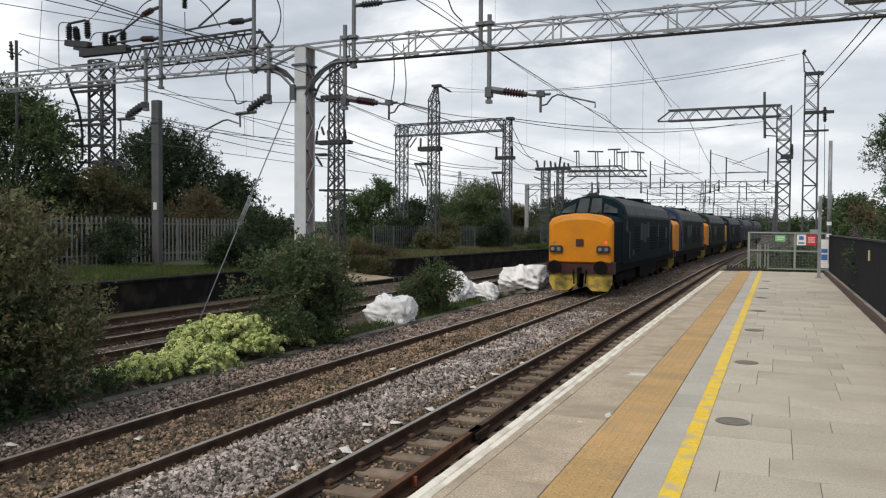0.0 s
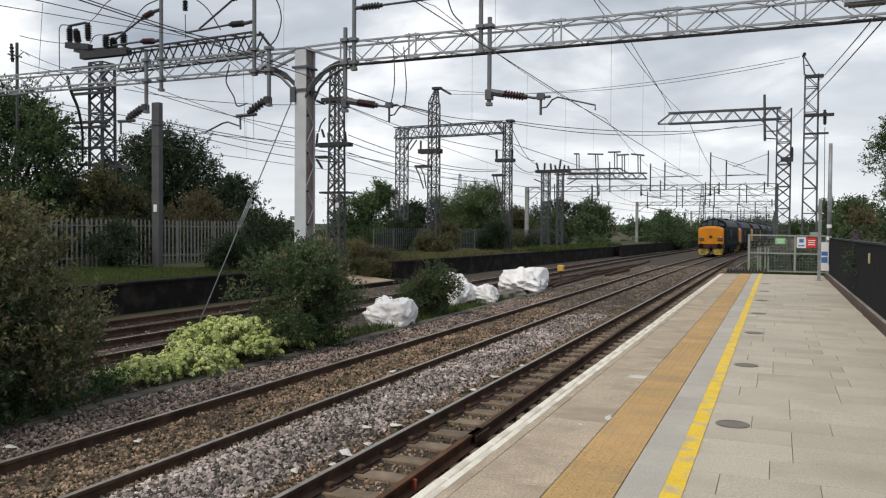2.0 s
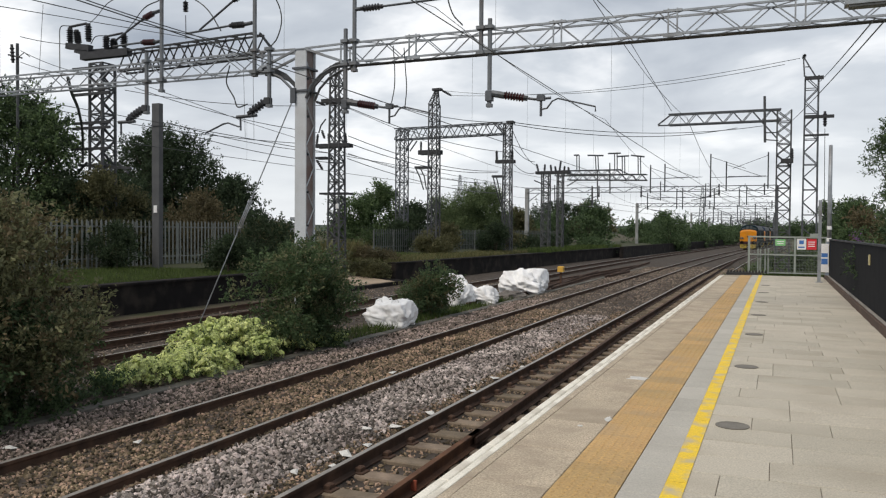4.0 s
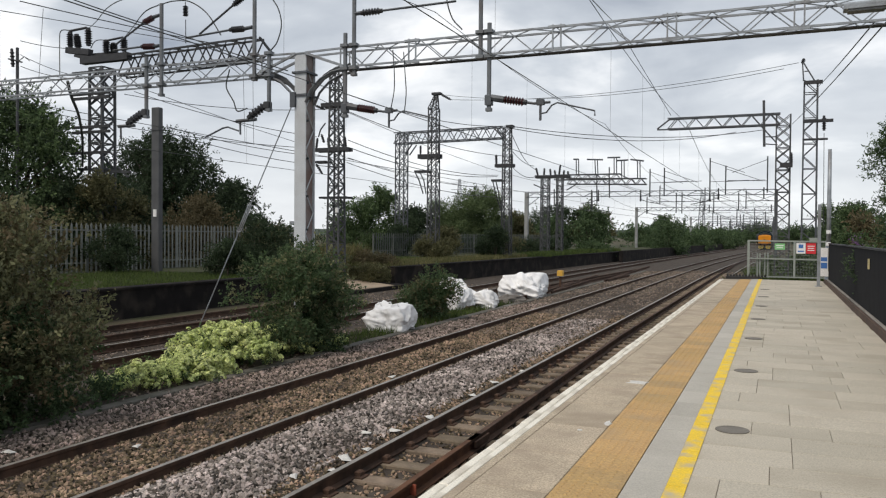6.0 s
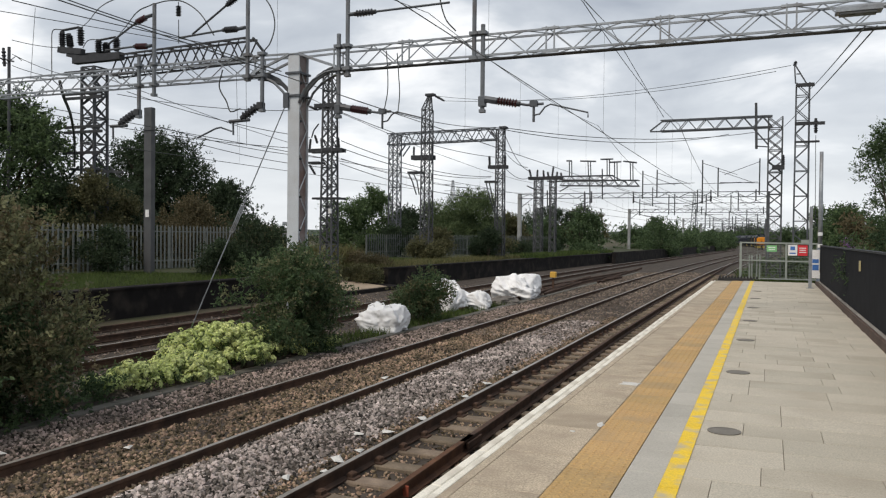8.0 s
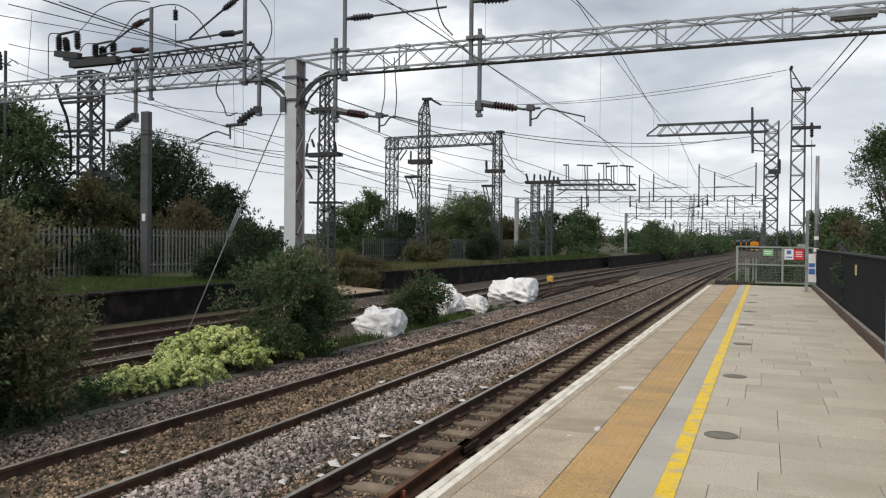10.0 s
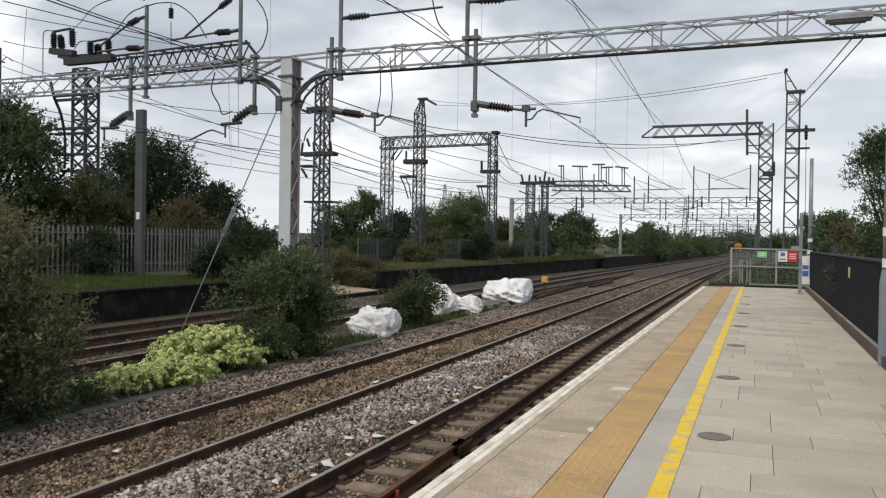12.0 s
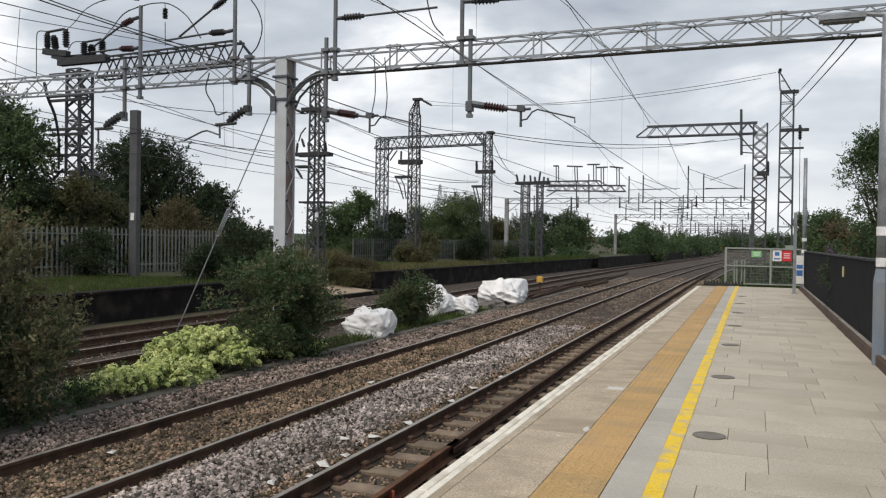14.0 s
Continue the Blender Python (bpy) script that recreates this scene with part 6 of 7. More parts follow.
for x, y, w, h, mt, sd in ((3.5, 22.6, 2.4, 2.9, LEAF_DEEP, 52), (3.2, 18.0, 1.6, 2.2, LEAF_DEEP, 69), (0.9, 36.8, 2.0, 0.9, LEAF_MID, 70), (2.1, 36.0, 2.0, 1.1, LEAF_MID, 71), (-0.2, 38.5, 1.5, 0.5, LEAF_MID, 82), (3.2, 37.5, 2.4, 2.0, LEAF_MID, 83), (3.4, 16.5, 2.4, 2.4, LEAF_OLIVE, 38), (3.6, 27, 3.0, 2.3, LEAF_OLIVE, 53), (3.5, 33, 3.2, 2.7, LEAF_RUST, 54), (3.4, 42, 3.4, 3.2, LEAF_MID, 55), (4, 52, 4.5, 3.8, LEAF_DARK, 56), (3.6, 64, 4.5, 4.0, LEAF_MID, 57), (6, 80, 6, 4.2, LEAF_DARK, 58), (8, 105, 8, 5, LEAF_DARK, 59), (10, 140, 10, 5, LEAF_DARK, 60)):
    plant("bush", "overgrown bush behind the platform fence", "bush", mt, x, y, -0.95, w, w, h + 0.8, 28, w * 0.13, 11000, 0.045 + y * 0.0006, sd, 0.08, shell=0.35)
for x, y, z, w, h, mt, sd in ((-27.4, 55.4, -0.1, 3.4, 2.4, LEAF_DARK, 101), (-21.3, 48.6, -0.1, 2.6, 1.6, LEAF_OLIVE, 102), (-19.4, 55.6, -0.1, 2.8, 2.2, LEAF_DARK, 103), (-19.0, 35.3, -0.9, 2.4, 0.95, LEAF_OLIVE, 104), (-21.4, 35.5, -0.75, 2.6, 0.9, LEAF_RUST, 105), (-24.2, 57.0, -0.1, 3.6, 2.3, LEAF_OLIVE, 106)):
    plant("bush", "scrubby bush growing at the foot of the masts", "bush", mt, x, y, z, w, w * 0.8, h, 24, w * 0.13, 10000, 0.06 if z > -0.5 else 0.04, sd, 0.05, shell=0.35)

plant("shrub", "green shrub with purple flower spikes over the fence", "shrub", LEAF_MID, 2.5, 14.4, -0.95, 1.0, 2.0, 2.6, 18, 0.22, 6000, 0.035, 120, 0.04, extra=(FLOWER, 0.08), shell=0.35)
plant("shrub", "green shrub with purple flower spikes over the fence", "shrub", LEAF_MID, 2.5, 27.0, -0.95, 1.0, 2.6, 2.7, 18, 0.24, 6000, 0.04, 121, 0.04, extra=(FLOWER, 0.12), shell=0.35)


def grass(name, material, label, n, x0, x1, y0, y1, z, h, seed):
    """Blades that lean at random."""
    rng = np.random.default_rng(seed)
    p = np.stack([rng.uniform(x0, x1, n), rng.uniform(y0, y1, n), np.full(n, z)], 1)
    lean = rng.normal(size=(n, 3)) * 0.35
    lean[:, 2] = 1
    hh = (h * rng.uniform(0.4, 1.3, n))[:, None]
    a = rng.uniform(0, np.pi, n)
    s = np.stack([np.cos(a), np.sin(a), 0 * a], 1) * h * 0.07
    v = np.stack([p - s, p + s, p + lean * hh], 1).reshape(-1, 3)
    me = bpy.data.meshes.new(name)
    me.from_pydata(v.tolist(), [], np.arange(n * 3).reshape(-1, 3).tolist())
    me.materials.append(material)
    me.update()
    return tagged(new(name, me), label, "grass", kind="stuff")


grass("grass", GRASS, "green grass along the old platform edge", 30000, -27, -19.4, 8, 27.4, -0.2, 0.15, 1)
grass("grass", GRASS, "rough grass on the old platform", 16000, -29, -18.6, 36.2, 50, -0.08, 0.2, 6)
grass("grass", GRASS_DRY, "dry grass along the old platform edge", 9000, -20.8, -18.1, 36.2, 60, -0.08, 0.28, 2)
grass("grass", GRASS, "green weeds along the far half of the old platform", 12000, -19.2, -16.6, 60, 92, -0.08, 0.35, 7)
grass("grass", GRASS, "green weeds beside the cable trough", 3000, -10.4, -9.5, 16.5, 30, -1.1, 0.2, 3)
grass("grass", GRASS, "long green grass beyond the platform gate", 26000, -1.0, 3.5, 33.3, 47, -1.1, 1.0, 4)
grass("grass", GRASS_DRY, "tall dry grass at the bay track's end", 1500, -23.5, -20.9, 36.4, 39, -0.08, 1.0, 5)


# ---- fences ----
def palisade(label, x0, y0, x1, y1, z, h, every=0.155, paint=None):
    """Pointed steel pales on two rails with posts."""
    paint = paint or PALISADE
    t = thing("palisade_fence", label, "fence", "palisade fences", "structure")
    a, b = Vector((x0, y0, z)), Vector((x1, y1, z))
    L = (b - a).length
    u = (b - a) / L
    ang = math.degrees(math.atan2(u.y, u.x))
    pale = Mesh().add([(-0.05, 0, 0.05), (0.05, 0, 0.05), (0.05, 0, h - 0.1), (0, 0, h), (-0.05, 0, h - 0.1), (-0.05, 0.02, 0.05), (0.05, 0.02, 0.05), (0.05, 0.02, h - 0.1), (0, 0.02, h), (-0.05, 0.02, h - 0.1)],
                      [(0, 1, 2, 3, 4), (9, 8, 7, 6, 5), (0, 5, 6, 1), (1, 6, 7, 2), (2, 7, 8, 3), (3, 8, 9, 4), (4, 9, 5, 0)])
    pm = fix(pale.mesh("pale", paint))
    n = int(L / every)
    for i in range(n):
        o = new("pale", pm)
        o.parent = t
        o.matrix_basis = Matrix.Translation(a + u * (i * every)) @ pose(0, 0, random.uniform(-0.02, 0.02), 0, 0, ang)
    for zz in (0.45, h - 0.35):
        r = part("fence_rail", Mesh().box(0, L, 0.02, 0.07, zz, zz + 0.05), paint, t)
        r.matrix_basis = Matrix.Translation(a) @ pose(0, 0, 0, 0, 0, ang)
    for i in range(int(L / 2.75) + 1):
        r = part("fence_post", Mesh().box(-0.05, 0.05, 0.02, 0.12, -0.1, h - 0.1), paint, t)
        r.matrix_basis = Matrix.Translation(a + u * (i * 2.75)) @ pose(0, 0, 0, 0, 0, ang)


palisade("dark grey steel palisade fence on the old platform", -28.4, 15.0, -27.7, 39.0, -0.24, 2.25, 0.26)
palisade("low dark steel fence along the old platform", -26.95, 50.75, -23.12, 88.96, -0.08, 1.8, 0.3, PALISADE_DARK)
solo("parapet_wall", strip([(-15.6, -1.2), (-15.2, -1.2), (-15.2, 0.1), (-15.6, 0.1)], [82, 100, 120, 140, 160, 180, 200, 230, 260, 300]), BRICK_DARK, "low sooty brick parapet along the siding", "wall", kind="structure")

pf = thing("platform_fence", "black corrugated panel fence on a brown kerb", "fence", kind="structure")
part("kerb", Mesh().box(1.55, 1.61, -14, 31.2, -0.2, 0.14, 0.01), KERB, pf, "brown stained kerb")
part("kerb_top", Mesh().box(1.61, 1.72, -14, 31.2, -0.2, 0.15, 0.01), CONCRETE, pf, "pale concrete plinth")
panel = Mesh()
n = 34
pts = []
for i in range(n * 2 + 1):
    pts.append((0.015 if i % 2 else -0.015, i * 2.4 / (n * 2)))
panel.add([(x, y, z) for z in (0.14, 1.38) for x, y in pts] + [(x + 0.03, y, z) for z in (0.14, 1.38) for x, y in pts],
          [(i, i + 1, i + 1 + len(pts), i + len(pts)) for i in range(len(pts) - 1)] + [(2 * len(pts) + i, 2 * len(pts) + i + 1, 3 * len(pts) + i + 1, 3 * len(pts) + i) for i in range(len(pts) - 1)]
          + [(len(pts) + i, len(pts) + i + 1, 3 * len(pts) + i + 1, 3 * len(pts) + i) for i in range(len(pts) - 1)])
pmesh = fix(panel.mesh("fence_panel", FENCE_BLACK))
pcap = fix(Mesh().box(-0.03, 0.06, 0, 2.4, 1.38, 1.42, 0.008).mesh("cap_rail", FENCE_BLACK))
ppost = fix(Mesh().box(0.05, 0.12, -0.04, 0.04, -0.1, 1.36).mesh("fence_post", FENCE_BLACK))
for k in range(18):
    for nm, me in (("fence_panel", pmesh), ("cap_rail", pcap), ("fence_post", ppost)):
        o = new(nm, me)
        o.parent = pf
        o.matrix_basis = Matrix.Translation((1.68, -12 + k * 2.4, 0))
part("number_plate", Mesh().box(1.63, 1.655, 17.25, 17.37, 1.0, 1.2), PALE_PLATE, pf, "small pale yellow plate")

# ---- platform end: gate, posts, signs ----
gate = thing("platform_gate", "grey-green tubular gate with wire mesh at the platform end", "gate")
gy = 33.0
part("gate_frame", Mesh().tube((-1.02, gy, 0), (-1.02, gy, 1.5), 0.06, 4).tube((0.62, gy, 0.05), (0.62, gy, 1.48), 0.05, 4).tube((1.7, gy, 0.05), (1.7, gy, 1.48), 0.05, 4)
     .tube((-1.02, gy, 1.47), (1.7, gy, 1.45), 0.04, 4).tube((-1.02, gy, 0.78), (1.7, gy, 0.76), 0.035, 4).tube((-1.02, gy, 0.08), (1.7, gy, 0.08), 0.035, 4), GATE_PAINT, gate)
mw = Mesh()
for i in range(52):
    x = -0.98 + i * 0.052
    mw.tube((x, gy + 0.02, 0.1), (x, gy + 0.02, 1.45), 0.004, 3)
for i in range(12):
    z = 0.15 + i * 0.11
    mw.tube((-1.0, gy + 0.02, z), (1.68, gy + 0.02, z), 0.004, 3)
part("wire_mesh", mw, MESH_WIRE, gate, "fine galvanised wire mesh")
for x in (-0.70, -0.61, -0.43, -0.32):
    part("bar", Mesh().box(x - 0.03, x + 0.03, 33.06, 33.1, 0.02, 1.0, 0.01), GATE_PAINT, gate)
fb = thing("rubber_stop", "row of black rubber feet at the gate", "stop")
part("base", Mesh().box(-1.81, -0.55, 32.43, 32.72, -0.03, 0.09, 0.02), BLACK, fb)
for k in range(13):
    x = -1.81 + 0.06 + k * 0.112
    part("tooth", Mesh().add([(x - 0.05, 32.45, 0.085), (x + 0.05, 32.45, 0.085), (x + 0.05, 32.7, 0.085), (x - 0.05, 32.7, 0.085), (x, 32.45, 0.2), (x, 32.7, 0.2)], [(0, 1, 4), (1, 2, 5, 4), (2, 3, 5), (3, 0, 4, 5), (3, 2, 1, 0)]), BLACK, fb)


def sign(label, x, y, z, w, h, material, bars=(), mt2=None):
    t = thing("sign", label, "sign", "gate signs")
    part("board", Mesh().box(x - w / 2, x + w / 2, y - 0.012, y, z - h / 2, z + h / 2), material, t)
    for bx, bz, bw, bh in bars:
        part("lettering", Mesh().box(x + bx - bw / 2, x + bx + bw / 2, y - 0.017, y - 0.013, z + bz - bh / 2, z + bz + bh / 2), mt2 or BLACK, t)
    return t


sign("small green notice board fixed on the gate", 0.1, 33.014, 1.25, 0.36, 0.24, SIGN_GREEN, ((0, 0.04, 0.26, 0.03), (0, -0.04, 0.22, 0.03)), SIGN_WHITE)
sign("white warning board with a dark round mark", 0.84, 33.014, 1.2, 0.32, 0.42, SIGN_WHITE, ((0, 0.07, 0.16, 0.14), (0, -0.12, 0.22, 0.05)), SIGN_BLUE)
sign("red warning board with pale writing", 1.19, 33.014, 1.2, 0.34, 0.42, SIGN_RED, ((0, 0.08, 0.24, 0.03), (0, 0, 0.22, 0.03), (0, -0.08, 0.24, 0.03)), SIGN_WHITE)
sign("small pale grey board above the gate", 1.3, 33.014, 1.5, 0.34, 0.2, GATE_PAINT)
sign("tall blue and white notice fixed to the pole", 1.52, 30.6, 0.75, 0.3, 1.0, SIGN_WHITE, ((0, 0.1, 0.2, 0.14), (0, -0.12, 0.2, 0.2)), SIGN_BLUE)
sign("narrow yellow notice fixed to the pole", 1.7, 30.6, 0.85, 0.1, 0.8, SIGN_YELLOW)

gp = thing("gate_post", "galvanised square steel post beside the gate", "post")
part("shaft", Mesh().box(1.22, 1.32, 28.6, 28.7, -0.03, 2.7, 0.01), GALV, gp)
part("base_plate", Mesh().box(1.16, 1.38, 28.54, 28.76, -0.01, 0.02), GALV, gp)


def lamp_post(x, y, h, r, label, head=True):
    t = thing("lamp_post", label, "lamp post", "lamp posts")
    part("shaft", Mesh().lathe((x, y, 0), [(r * 0.75, 1.25), (r * 0.7, h * 0.6), (r * 0.6, h)], 12), GALV, t, "galvanised round pole", smooth=True)
    part("base", Mesh().lathe((x, y, 0), [(r * 1.0, -0.02), (r * 1.0, 1.12), (r * 0.78, 1.3)], 12), LAMP_BASE, t, "blue-grey painted base sleeve")
    for z in (1.33, 1.75):
        part("band", Mesh().lathe((x, y, z), [(r * 0.79, 0), (r * 0.79, 0.12)], 12), SIGN_WHITE, t, "pale tape band")
    if head:
        part("arm", Mesh().tube((x, y, h), (x - 0.35, y, h + 0.05), 0.03, 6), GALV, t)
        hd = part("lantern", Mesh().box(x - 0.85, x - 0.28, y - 0.12, y + 0.12, h - 0.02, h + 0.07, 0.03), GALV, t)
        part("lens", Mesh().box(x - 0.8, x - 0.35, y - 0.09, y + 0.09, h - 0.05, h - 0.022), LENS_WHITE, hd)
    return t


lamp_post(1.64, 12.1, 4.72, 0.125, "grey lamp post with blue-grey base and flat lantern")
lamp_post(1.66, 30.7, 4.7, 0.1, "plain slim grey pole beside the gate", False)


# ---- bags and small things by the track ----
def sack(x, y, sx, sy, h, seed, label):
    """A slumped bulk bag with a folded, crumpled skin."""
    t = thing("bulk_bag", label, "bag", "white bulk bags")
    bm = bmesh.new()
    bmesh.ops.create_icosphere(bm, subdivisions=5, radius=1)
    o = Vector((seed * 3.1, seed * 1.7, 0))

    def ridge(p):
        return 1 - 2.2 * abs(noise.noise(p))

    for v in bm.verts:
        c = v.co.copy()
        q = max(abs(c.x), abs(c.y), abs(c.z))
        p = c.lerp(c / q, 0.7)
        # slanting creases on the sides, a slack and uneven top
        lean = Vector((c.x * 1.9 + c.z * 0.9, c.y * 1.9 - c.z * 0.7, c.z * 0.8)) + o
        k = 1 + 0.13 * (ridge(lean) - 0.5) + 0.09 * (ridge(lean * 2.3) - 0.5) + 0.035 * (ridge(lean * 5.1) - 0.5) + 0.16 * noise.noise(c * 0.9 + o)
        k *= 1 - 0.16 * max(0.0, c.z)
        p.x, p.y = p.x * k, p.y * k
        if c.z > 0.0:
            p.z *= 0.78 + 0.7 * noise.noise(Vector((c.x * 0.9, c.y * 0.9, 0)) + o * 2) + 0.26 * (ridge(Vector((c.x * 1.7 + c.y * 0.8, c.y * 1.3, 0)) + o) - 0.4)
        v.co = Vector((p.x * sx / 2, p.y * sy / 2, max(-0.02, (p.z + 0.8) * h / 1.55)))
    me = bpy.data.meshes.new("sack")
    bm.to_mesh(me)
    bm.free()
    me.materials.append(BAG)
    part("sack", me, BAG, t, smooth=True)
    rng = random.Random(seed)
    for k in range(4):
        a = k * math.pi / 2 + 0.7
        c = Vector((math.cos(a) * sx * 0.3, math.sin(a) * sy * 0.3, h * 0.85))
        part("lifting_loop", Mesh().line([c + Vector((-0.12, 0, 0)), c + Vector((-0.1, rng.uniform(-0.1, 0.1), 0.16)), c + Vector((0.08, 0, 0.2)), c + Vector((0.14, 0.05, 0))], 0.022, 5), BAG, t)
    t.matrix_basis = pose(x, y, -1.1, 0, 0, rng.uniform(-25, 25))


sack(-10.0, 19.9, 1.3, 1.2, 0.66, 1, "white woven bulk bag slumped beside the shrub")
sack(-10.35, 27.6, 1.5, 1.5, 0.55, 2, "white woven bulk bag sagging over beside the trough")
sack(-10.75, 26.5, 1.1, 1.1, 0.86, 4, "white woven bulk bag with upright loops")
sack(-10.3, 33.6, 1.8, 2.9, 0.86, 3, "large full white woven bulk bag on the ballast")

heap = bmesh.new()
bmesh.ops.create_icosphere(heap, subdivisions=4, radius=1)
for v in heap.verts:
    k = 1 + 0.25 * noise.noise(v.co * 2.1) + 0.12 * noise.noise(v.co * 7)
    v.co = Vector((v.co.x * 0.55 * k, v.co.y * 1.3 * k, max(-0.05, v.co.z * 0.3 * k)))
hm = bpy.data.meshes.new("spoil_mound")
heap.to_mesh(hm)
heap.free()
hm.materials.append(BAG_FILL)
hp = solo("spoil_mound", hm, BAG_FILL, "dark heap of spoil lying between the white sacks", "heap")
hp.matrix_basis = pose(-9.95, 30.3, -1.1)

mk = thing("point_machine_box", "orange-yellow box on a short post beside the siding", "trackside box")
part("post", Mesh().box(-10.05, -9.95, 38.7, 38.8, -1.15, -0.45), RUST, mk)
part("box", Mesh().box(-10.14, -9.86, 38.6, 38.9, -0.42, -0.14, 0.03), BOX_YELLOW, mk)

for x, y, s in ((-4.56, 7.9, 0.11), (-4.52, 8.35, 0.08), (-4.5, 10.2, 0.11), (-4.55, 13.1, 0.09), (-3.2, 9.6, 0.1), (-3.0, 15.5, 0.12), (-8.4, 6.6, 0.09), (-7.2, 7.4, 0.07), (-2.95, 8.2, 0.12), (-2.9, 12.2, 0.09), (-4.46, 7.47, 0.09), (-4.83, 8.91, 0.07), (-4.6, 9.25, 0.1), (-4.5, 11.9, 0.1), (-4.68, 7.03, 0.07), (-6.5, 12.97, 0.09), (-4.45, 14.5, 0.08), (-2.1, 38.5, 0.2)):
    o = solo("litter", Mesh().add([(-s, -s * 0.5, 0), (s, -s * 0.6, 0.01), (s * 0.9, s * 0.5, 0.0), (-s * 0.8, s * 0.6, 0.02), (-s * 0.6, -s * 0.2, 0.02), (s * 0.5, -s * 0.3, 0.025), (s * 0.5, s * 0.3, 0.015), (-s * 0.5, s * 0.3, 0.025)],
             [(3, 2, 1, 0), (0, 1, 5, 4), (1, 2, 6, 5), (2, 3, 7, 6), (3, 0, 4, 7), (4, 5, 6, 7)]), LITTER, "pale scrap of litter lying on the ballast", "litter", "scraps of litter")
    o.matrix_basis = pose(x, y, bed(x) + 0.03, random.uniform(-8, 8), random.uniform(-8, 8), random.uniform(0, 180))

# far woods along the skyline
wood = Mesh()
rngw = random.Random(4)
prev = None
xs = list(range(-2600, 2601, 20))
hs = [9 + 7 * noise.noise(Vector((x * 0.008, 3, 0))) + 5 * noise.noise(Vector((x * 0.05, 1, 0))) + rngw.uniform(-1, 1) for x in xs]
for i in range(len(xs) - 1):
    x0, x1 = xs[i], xs[i + 1]
    wood.add([(x0, 1500, -2), (x1, 1500, -2), (x1, 1500, hs[i + 1] + 6), (x0, 1500, hs[i] + 6), (x0, 1540, -2), (x1, 1540, -2), (x1, 1540, hs[i + 1] + 6), (x0, 1540, hs[i] + 6)],
             [(0, 1, 2, 3), (3, 2, 6, 7), (7, 6, 5, 4)])
solo("far_woods", wood, HILL, "hazy line of far woods on the horizon", "woods", kind="stuff")

# ---- platform paving, last ----
rp = random.Random(12)


def lay(me, name, x, y, z=0.0, turn=0.0):
    o = new(name, me)
    o.parent = plat
    o.matrix_basis = pose(x, y, z + rp.uniform(-0.0015, 0.0005), rp.uniform(-0.025, 0.025), rp.uniform(-0.025, 0.025), turn + rp.uniform(-0.1, 0.1))
    return o


ME_WHITE = slab_mesh("edge_stone", 0.078, 0.897, WHITE_LINE, 0.01)
ME_CREAM = slab_mesh("edge_stone", 0.052, 0.897, WHITE_LINE, 0.004)
ME_COPE = slab_mesh("coping_slab", 0.504, 0.893, COPING, 0.004)
ME_RIM = slab_mesh("coping_rim", 0.066, 0.893, COPING, 0.004)
ME_TACT = Mesh()
ME_TACT.box(-0.1985, 0.1985, -0.1985, 0.1985, -0.05, 0.0, 0.002)
for i in range(6):
    for j in range(6):
        ME_TACT.box(-0.178 + i * 0.0655, -0.155 + i * 0.0655, -0.178 + j * 0.0655, -0.155 + j * 0.0655, -0.001, 0.0045, 0.004)
ME_TACT = fix(ME_TACT.mesh("tactile_slab", TACTILE))
ME_GREY = slab_mesh("grey_slab", 0.247, 0.596, SLAB_GREY, 0.004)
for k in range(46):
    y = -8.4 + k * 0.9
    if y < 32:
        lay(ME_WHITE, "edge_stone", -1.963 + rp.uniform(-0.006, 0.006), y)
        lay(ME_CREAM, "edge_stone", -1.892, y + 0.3)
        lay(ME_RIM, "coping_rim", -1.830, y + 0.1)
        lay(ME_COPE, "coping_slab", -1.541, y + 0.1)
for k in range(101):
    y = -8 + k * 0.4
    if y < 32.3:
        lay(ME_TACT, "tactile_slab", -1.084, y)
for k in range(68):
    y = -8 + k * 0.6
    if y < 32.2:
        lay(ME_GREY, "grey_slab", -0.756, y)
SLABS = {w: slab_mesh("paving_slab", w - 0.004, 0.444, SLAB, 0.003) for w in (0.3, 0.45, 0.6, 0.75, 0.9)}
for k in range(88):
    y = -7.448 + k * 0.454
    x = -0.625
    first = True
    while x < 1.5:
        w = rp.choice((0.6, 0.75, 0.9)) if not first else rp.choice((0.3, 0.45, 0.6, 0.75))
        first = False
        if x + w > 1.3:
            w = round(1.55 - x, 2)
            if w not in SLABS:
                SLABS[w] = slab_mesh("paving_slab", w - 0.004, 0.444, SLAB, 0.003)
        if y < 32.2:
            lay(SLABS[w], "paving_slab", x + w / 2, y)
        x += w
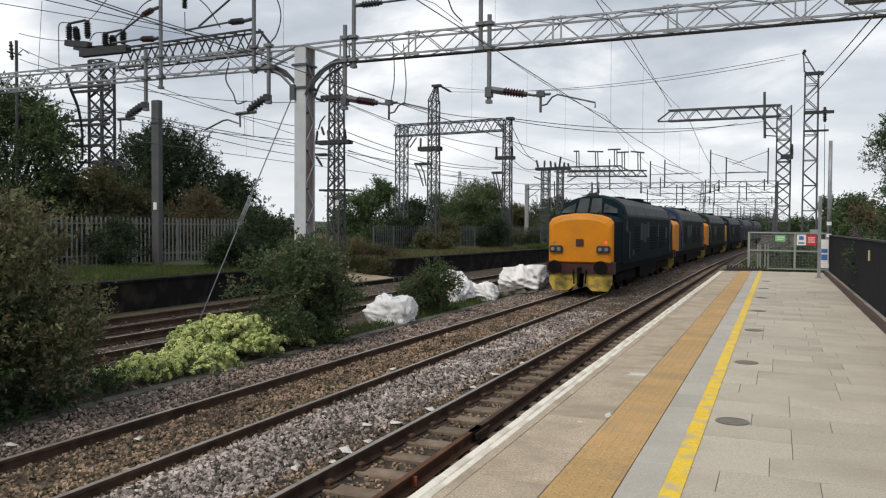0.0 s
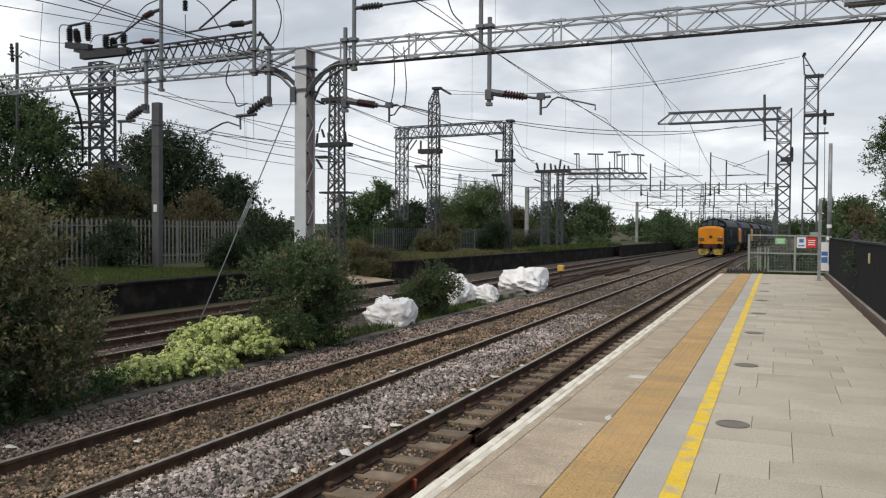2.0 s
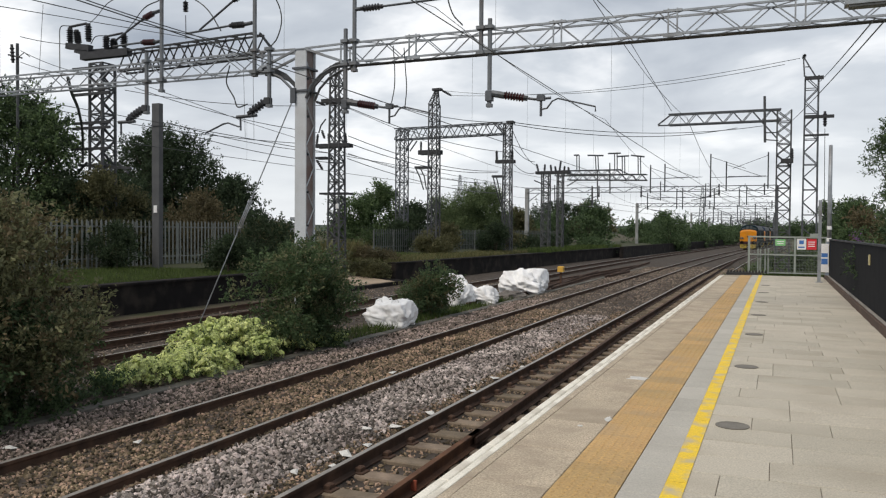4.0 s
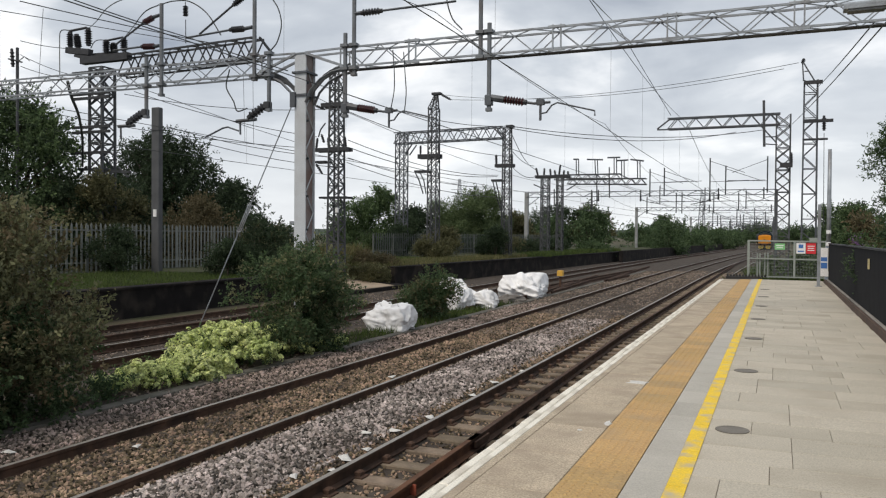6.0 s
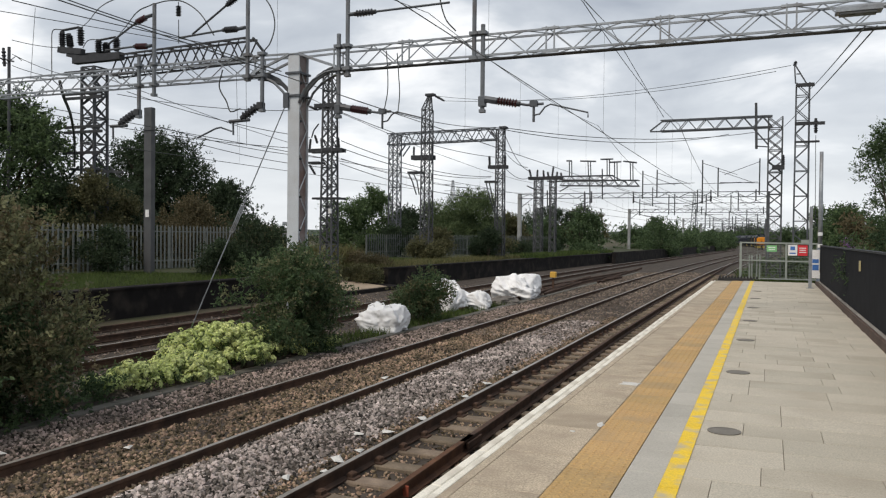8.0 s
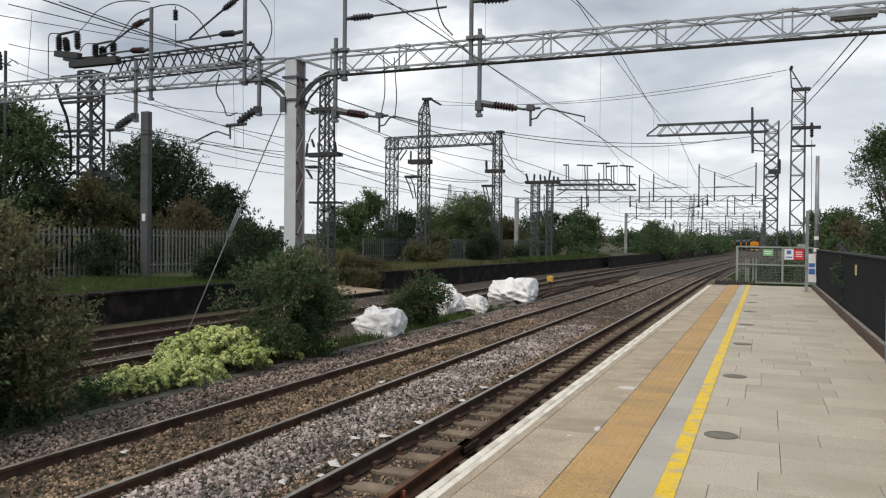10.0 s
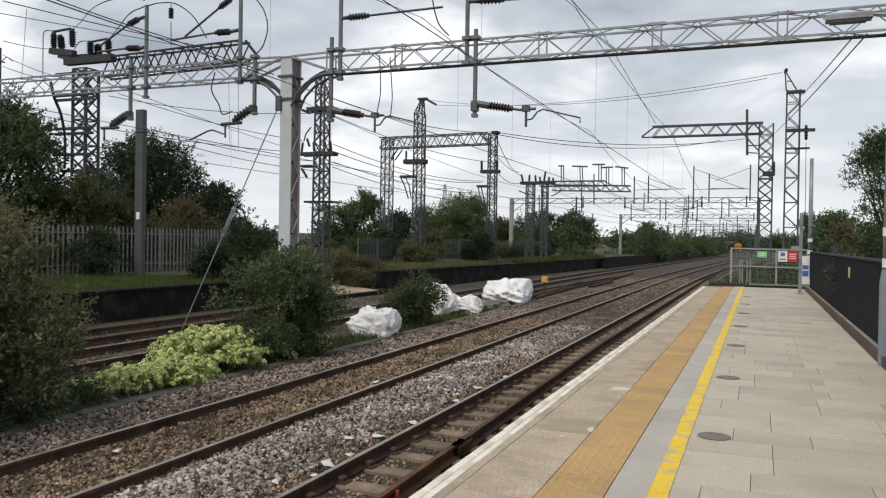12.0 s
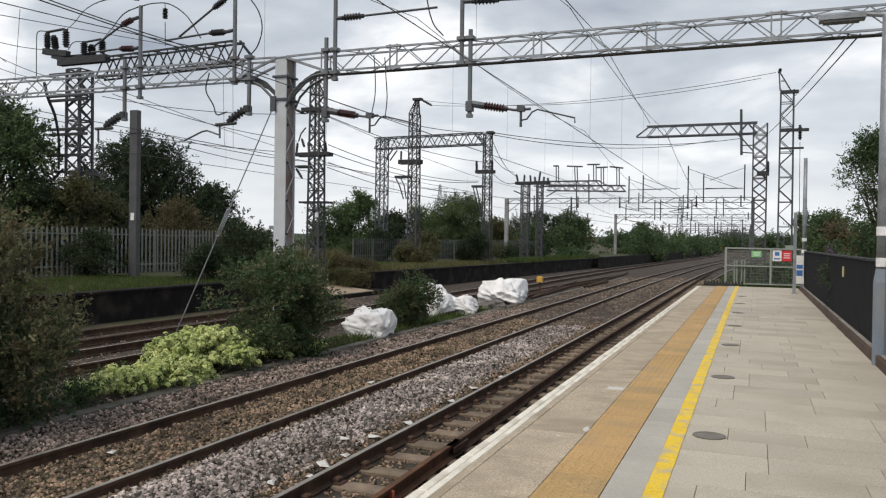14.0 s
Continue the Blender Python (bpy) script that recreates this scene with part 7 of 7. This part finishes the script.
for x, y, a, b, sd in ((-1.38, 8.75, 0.17, 0.12, 1), (-1.31, 6.73, 0.035, 0.1, 2), (-1.5, 10.6, 0.2, 0.06, 3), (-1.47, 6.4, 0.03, 0.03, 4), (-1.45, 10.95, 0.16, 0.06, 5), (-1.38, 9.6, 0.06, 0.08, 6)):
    rr = random.Random(sd)
    ring_pts = [(x + a * math.cos(k * 0.785) * rr.uniform(0.4, 1.1), y + b * math.sin(k * 0.785) * rr.uniform(0.5, 1.2)) for k in range(8)]
    m = Mesh().add([(px, py, -0.002) for px, py in ring_pts] + [(px, py, 0.0035) for px, py in ring_pts], [tuple(range(8, 16)), tuple(range(8))] + [(k, (k + 1) % 8, (k + 1) % 8 + 8, k + 8) for k in range(8)])
    part("mortar_patch", m, LITTER if sd in (1, 2, 4) else COPING, plat, "pale mortar patch")
yl = Mesh()
y = -8.3
while y < 32.2:
    yl.box(-0.632, -0.508, y, y + 0.893, 0.002, 0.006)
    y += 0.9
part("yellow_line", yl, YELLOW, plat, "worn yellow safety line")
for y in (6.93, 10.07, 13.35, 16.56, 19.75, 22.9, 26.1):
    c = solo("drain_cover", Mesh().lathe((-0.32, y, 0.001), [(0.135, 0), (0.135, 0.006), (0.115, 0.006), (0.112, 0.003)], 20), COVER, "round iron drain cover set in the paving", "cover", "drain covers")


# ---- motion ----
FIRST_Y = [(0, 29.05), (0.5, 42.0), (1.0, 57.4), (1.5, 70.5), (2.0, 83.5), (2.5, 96.0), (3.0, 108.3), (4.2, 136.5), (5.5, 166.0), (7.0, 199.5), (8.0, 221.5), (9.2, 247.5), (10.5, 275.0), (12.5, 314.0), (14.0, 343.0)]


def motions():
    for i, loco in enumerate(TRAIN):
        rows = []
        for t, y in FIRST_Y:
            yy = y + 9.4 + i * 19.1
            slope = (bend(yy + 5) - bend(yy - 5)) / 10
            rows.append((t, pose(-6.845 + bend(yy), yy, RAIL_Z, 0, 0, -math.degrees(math.atan(slope)))))
        walk(loco, rows)


motions()
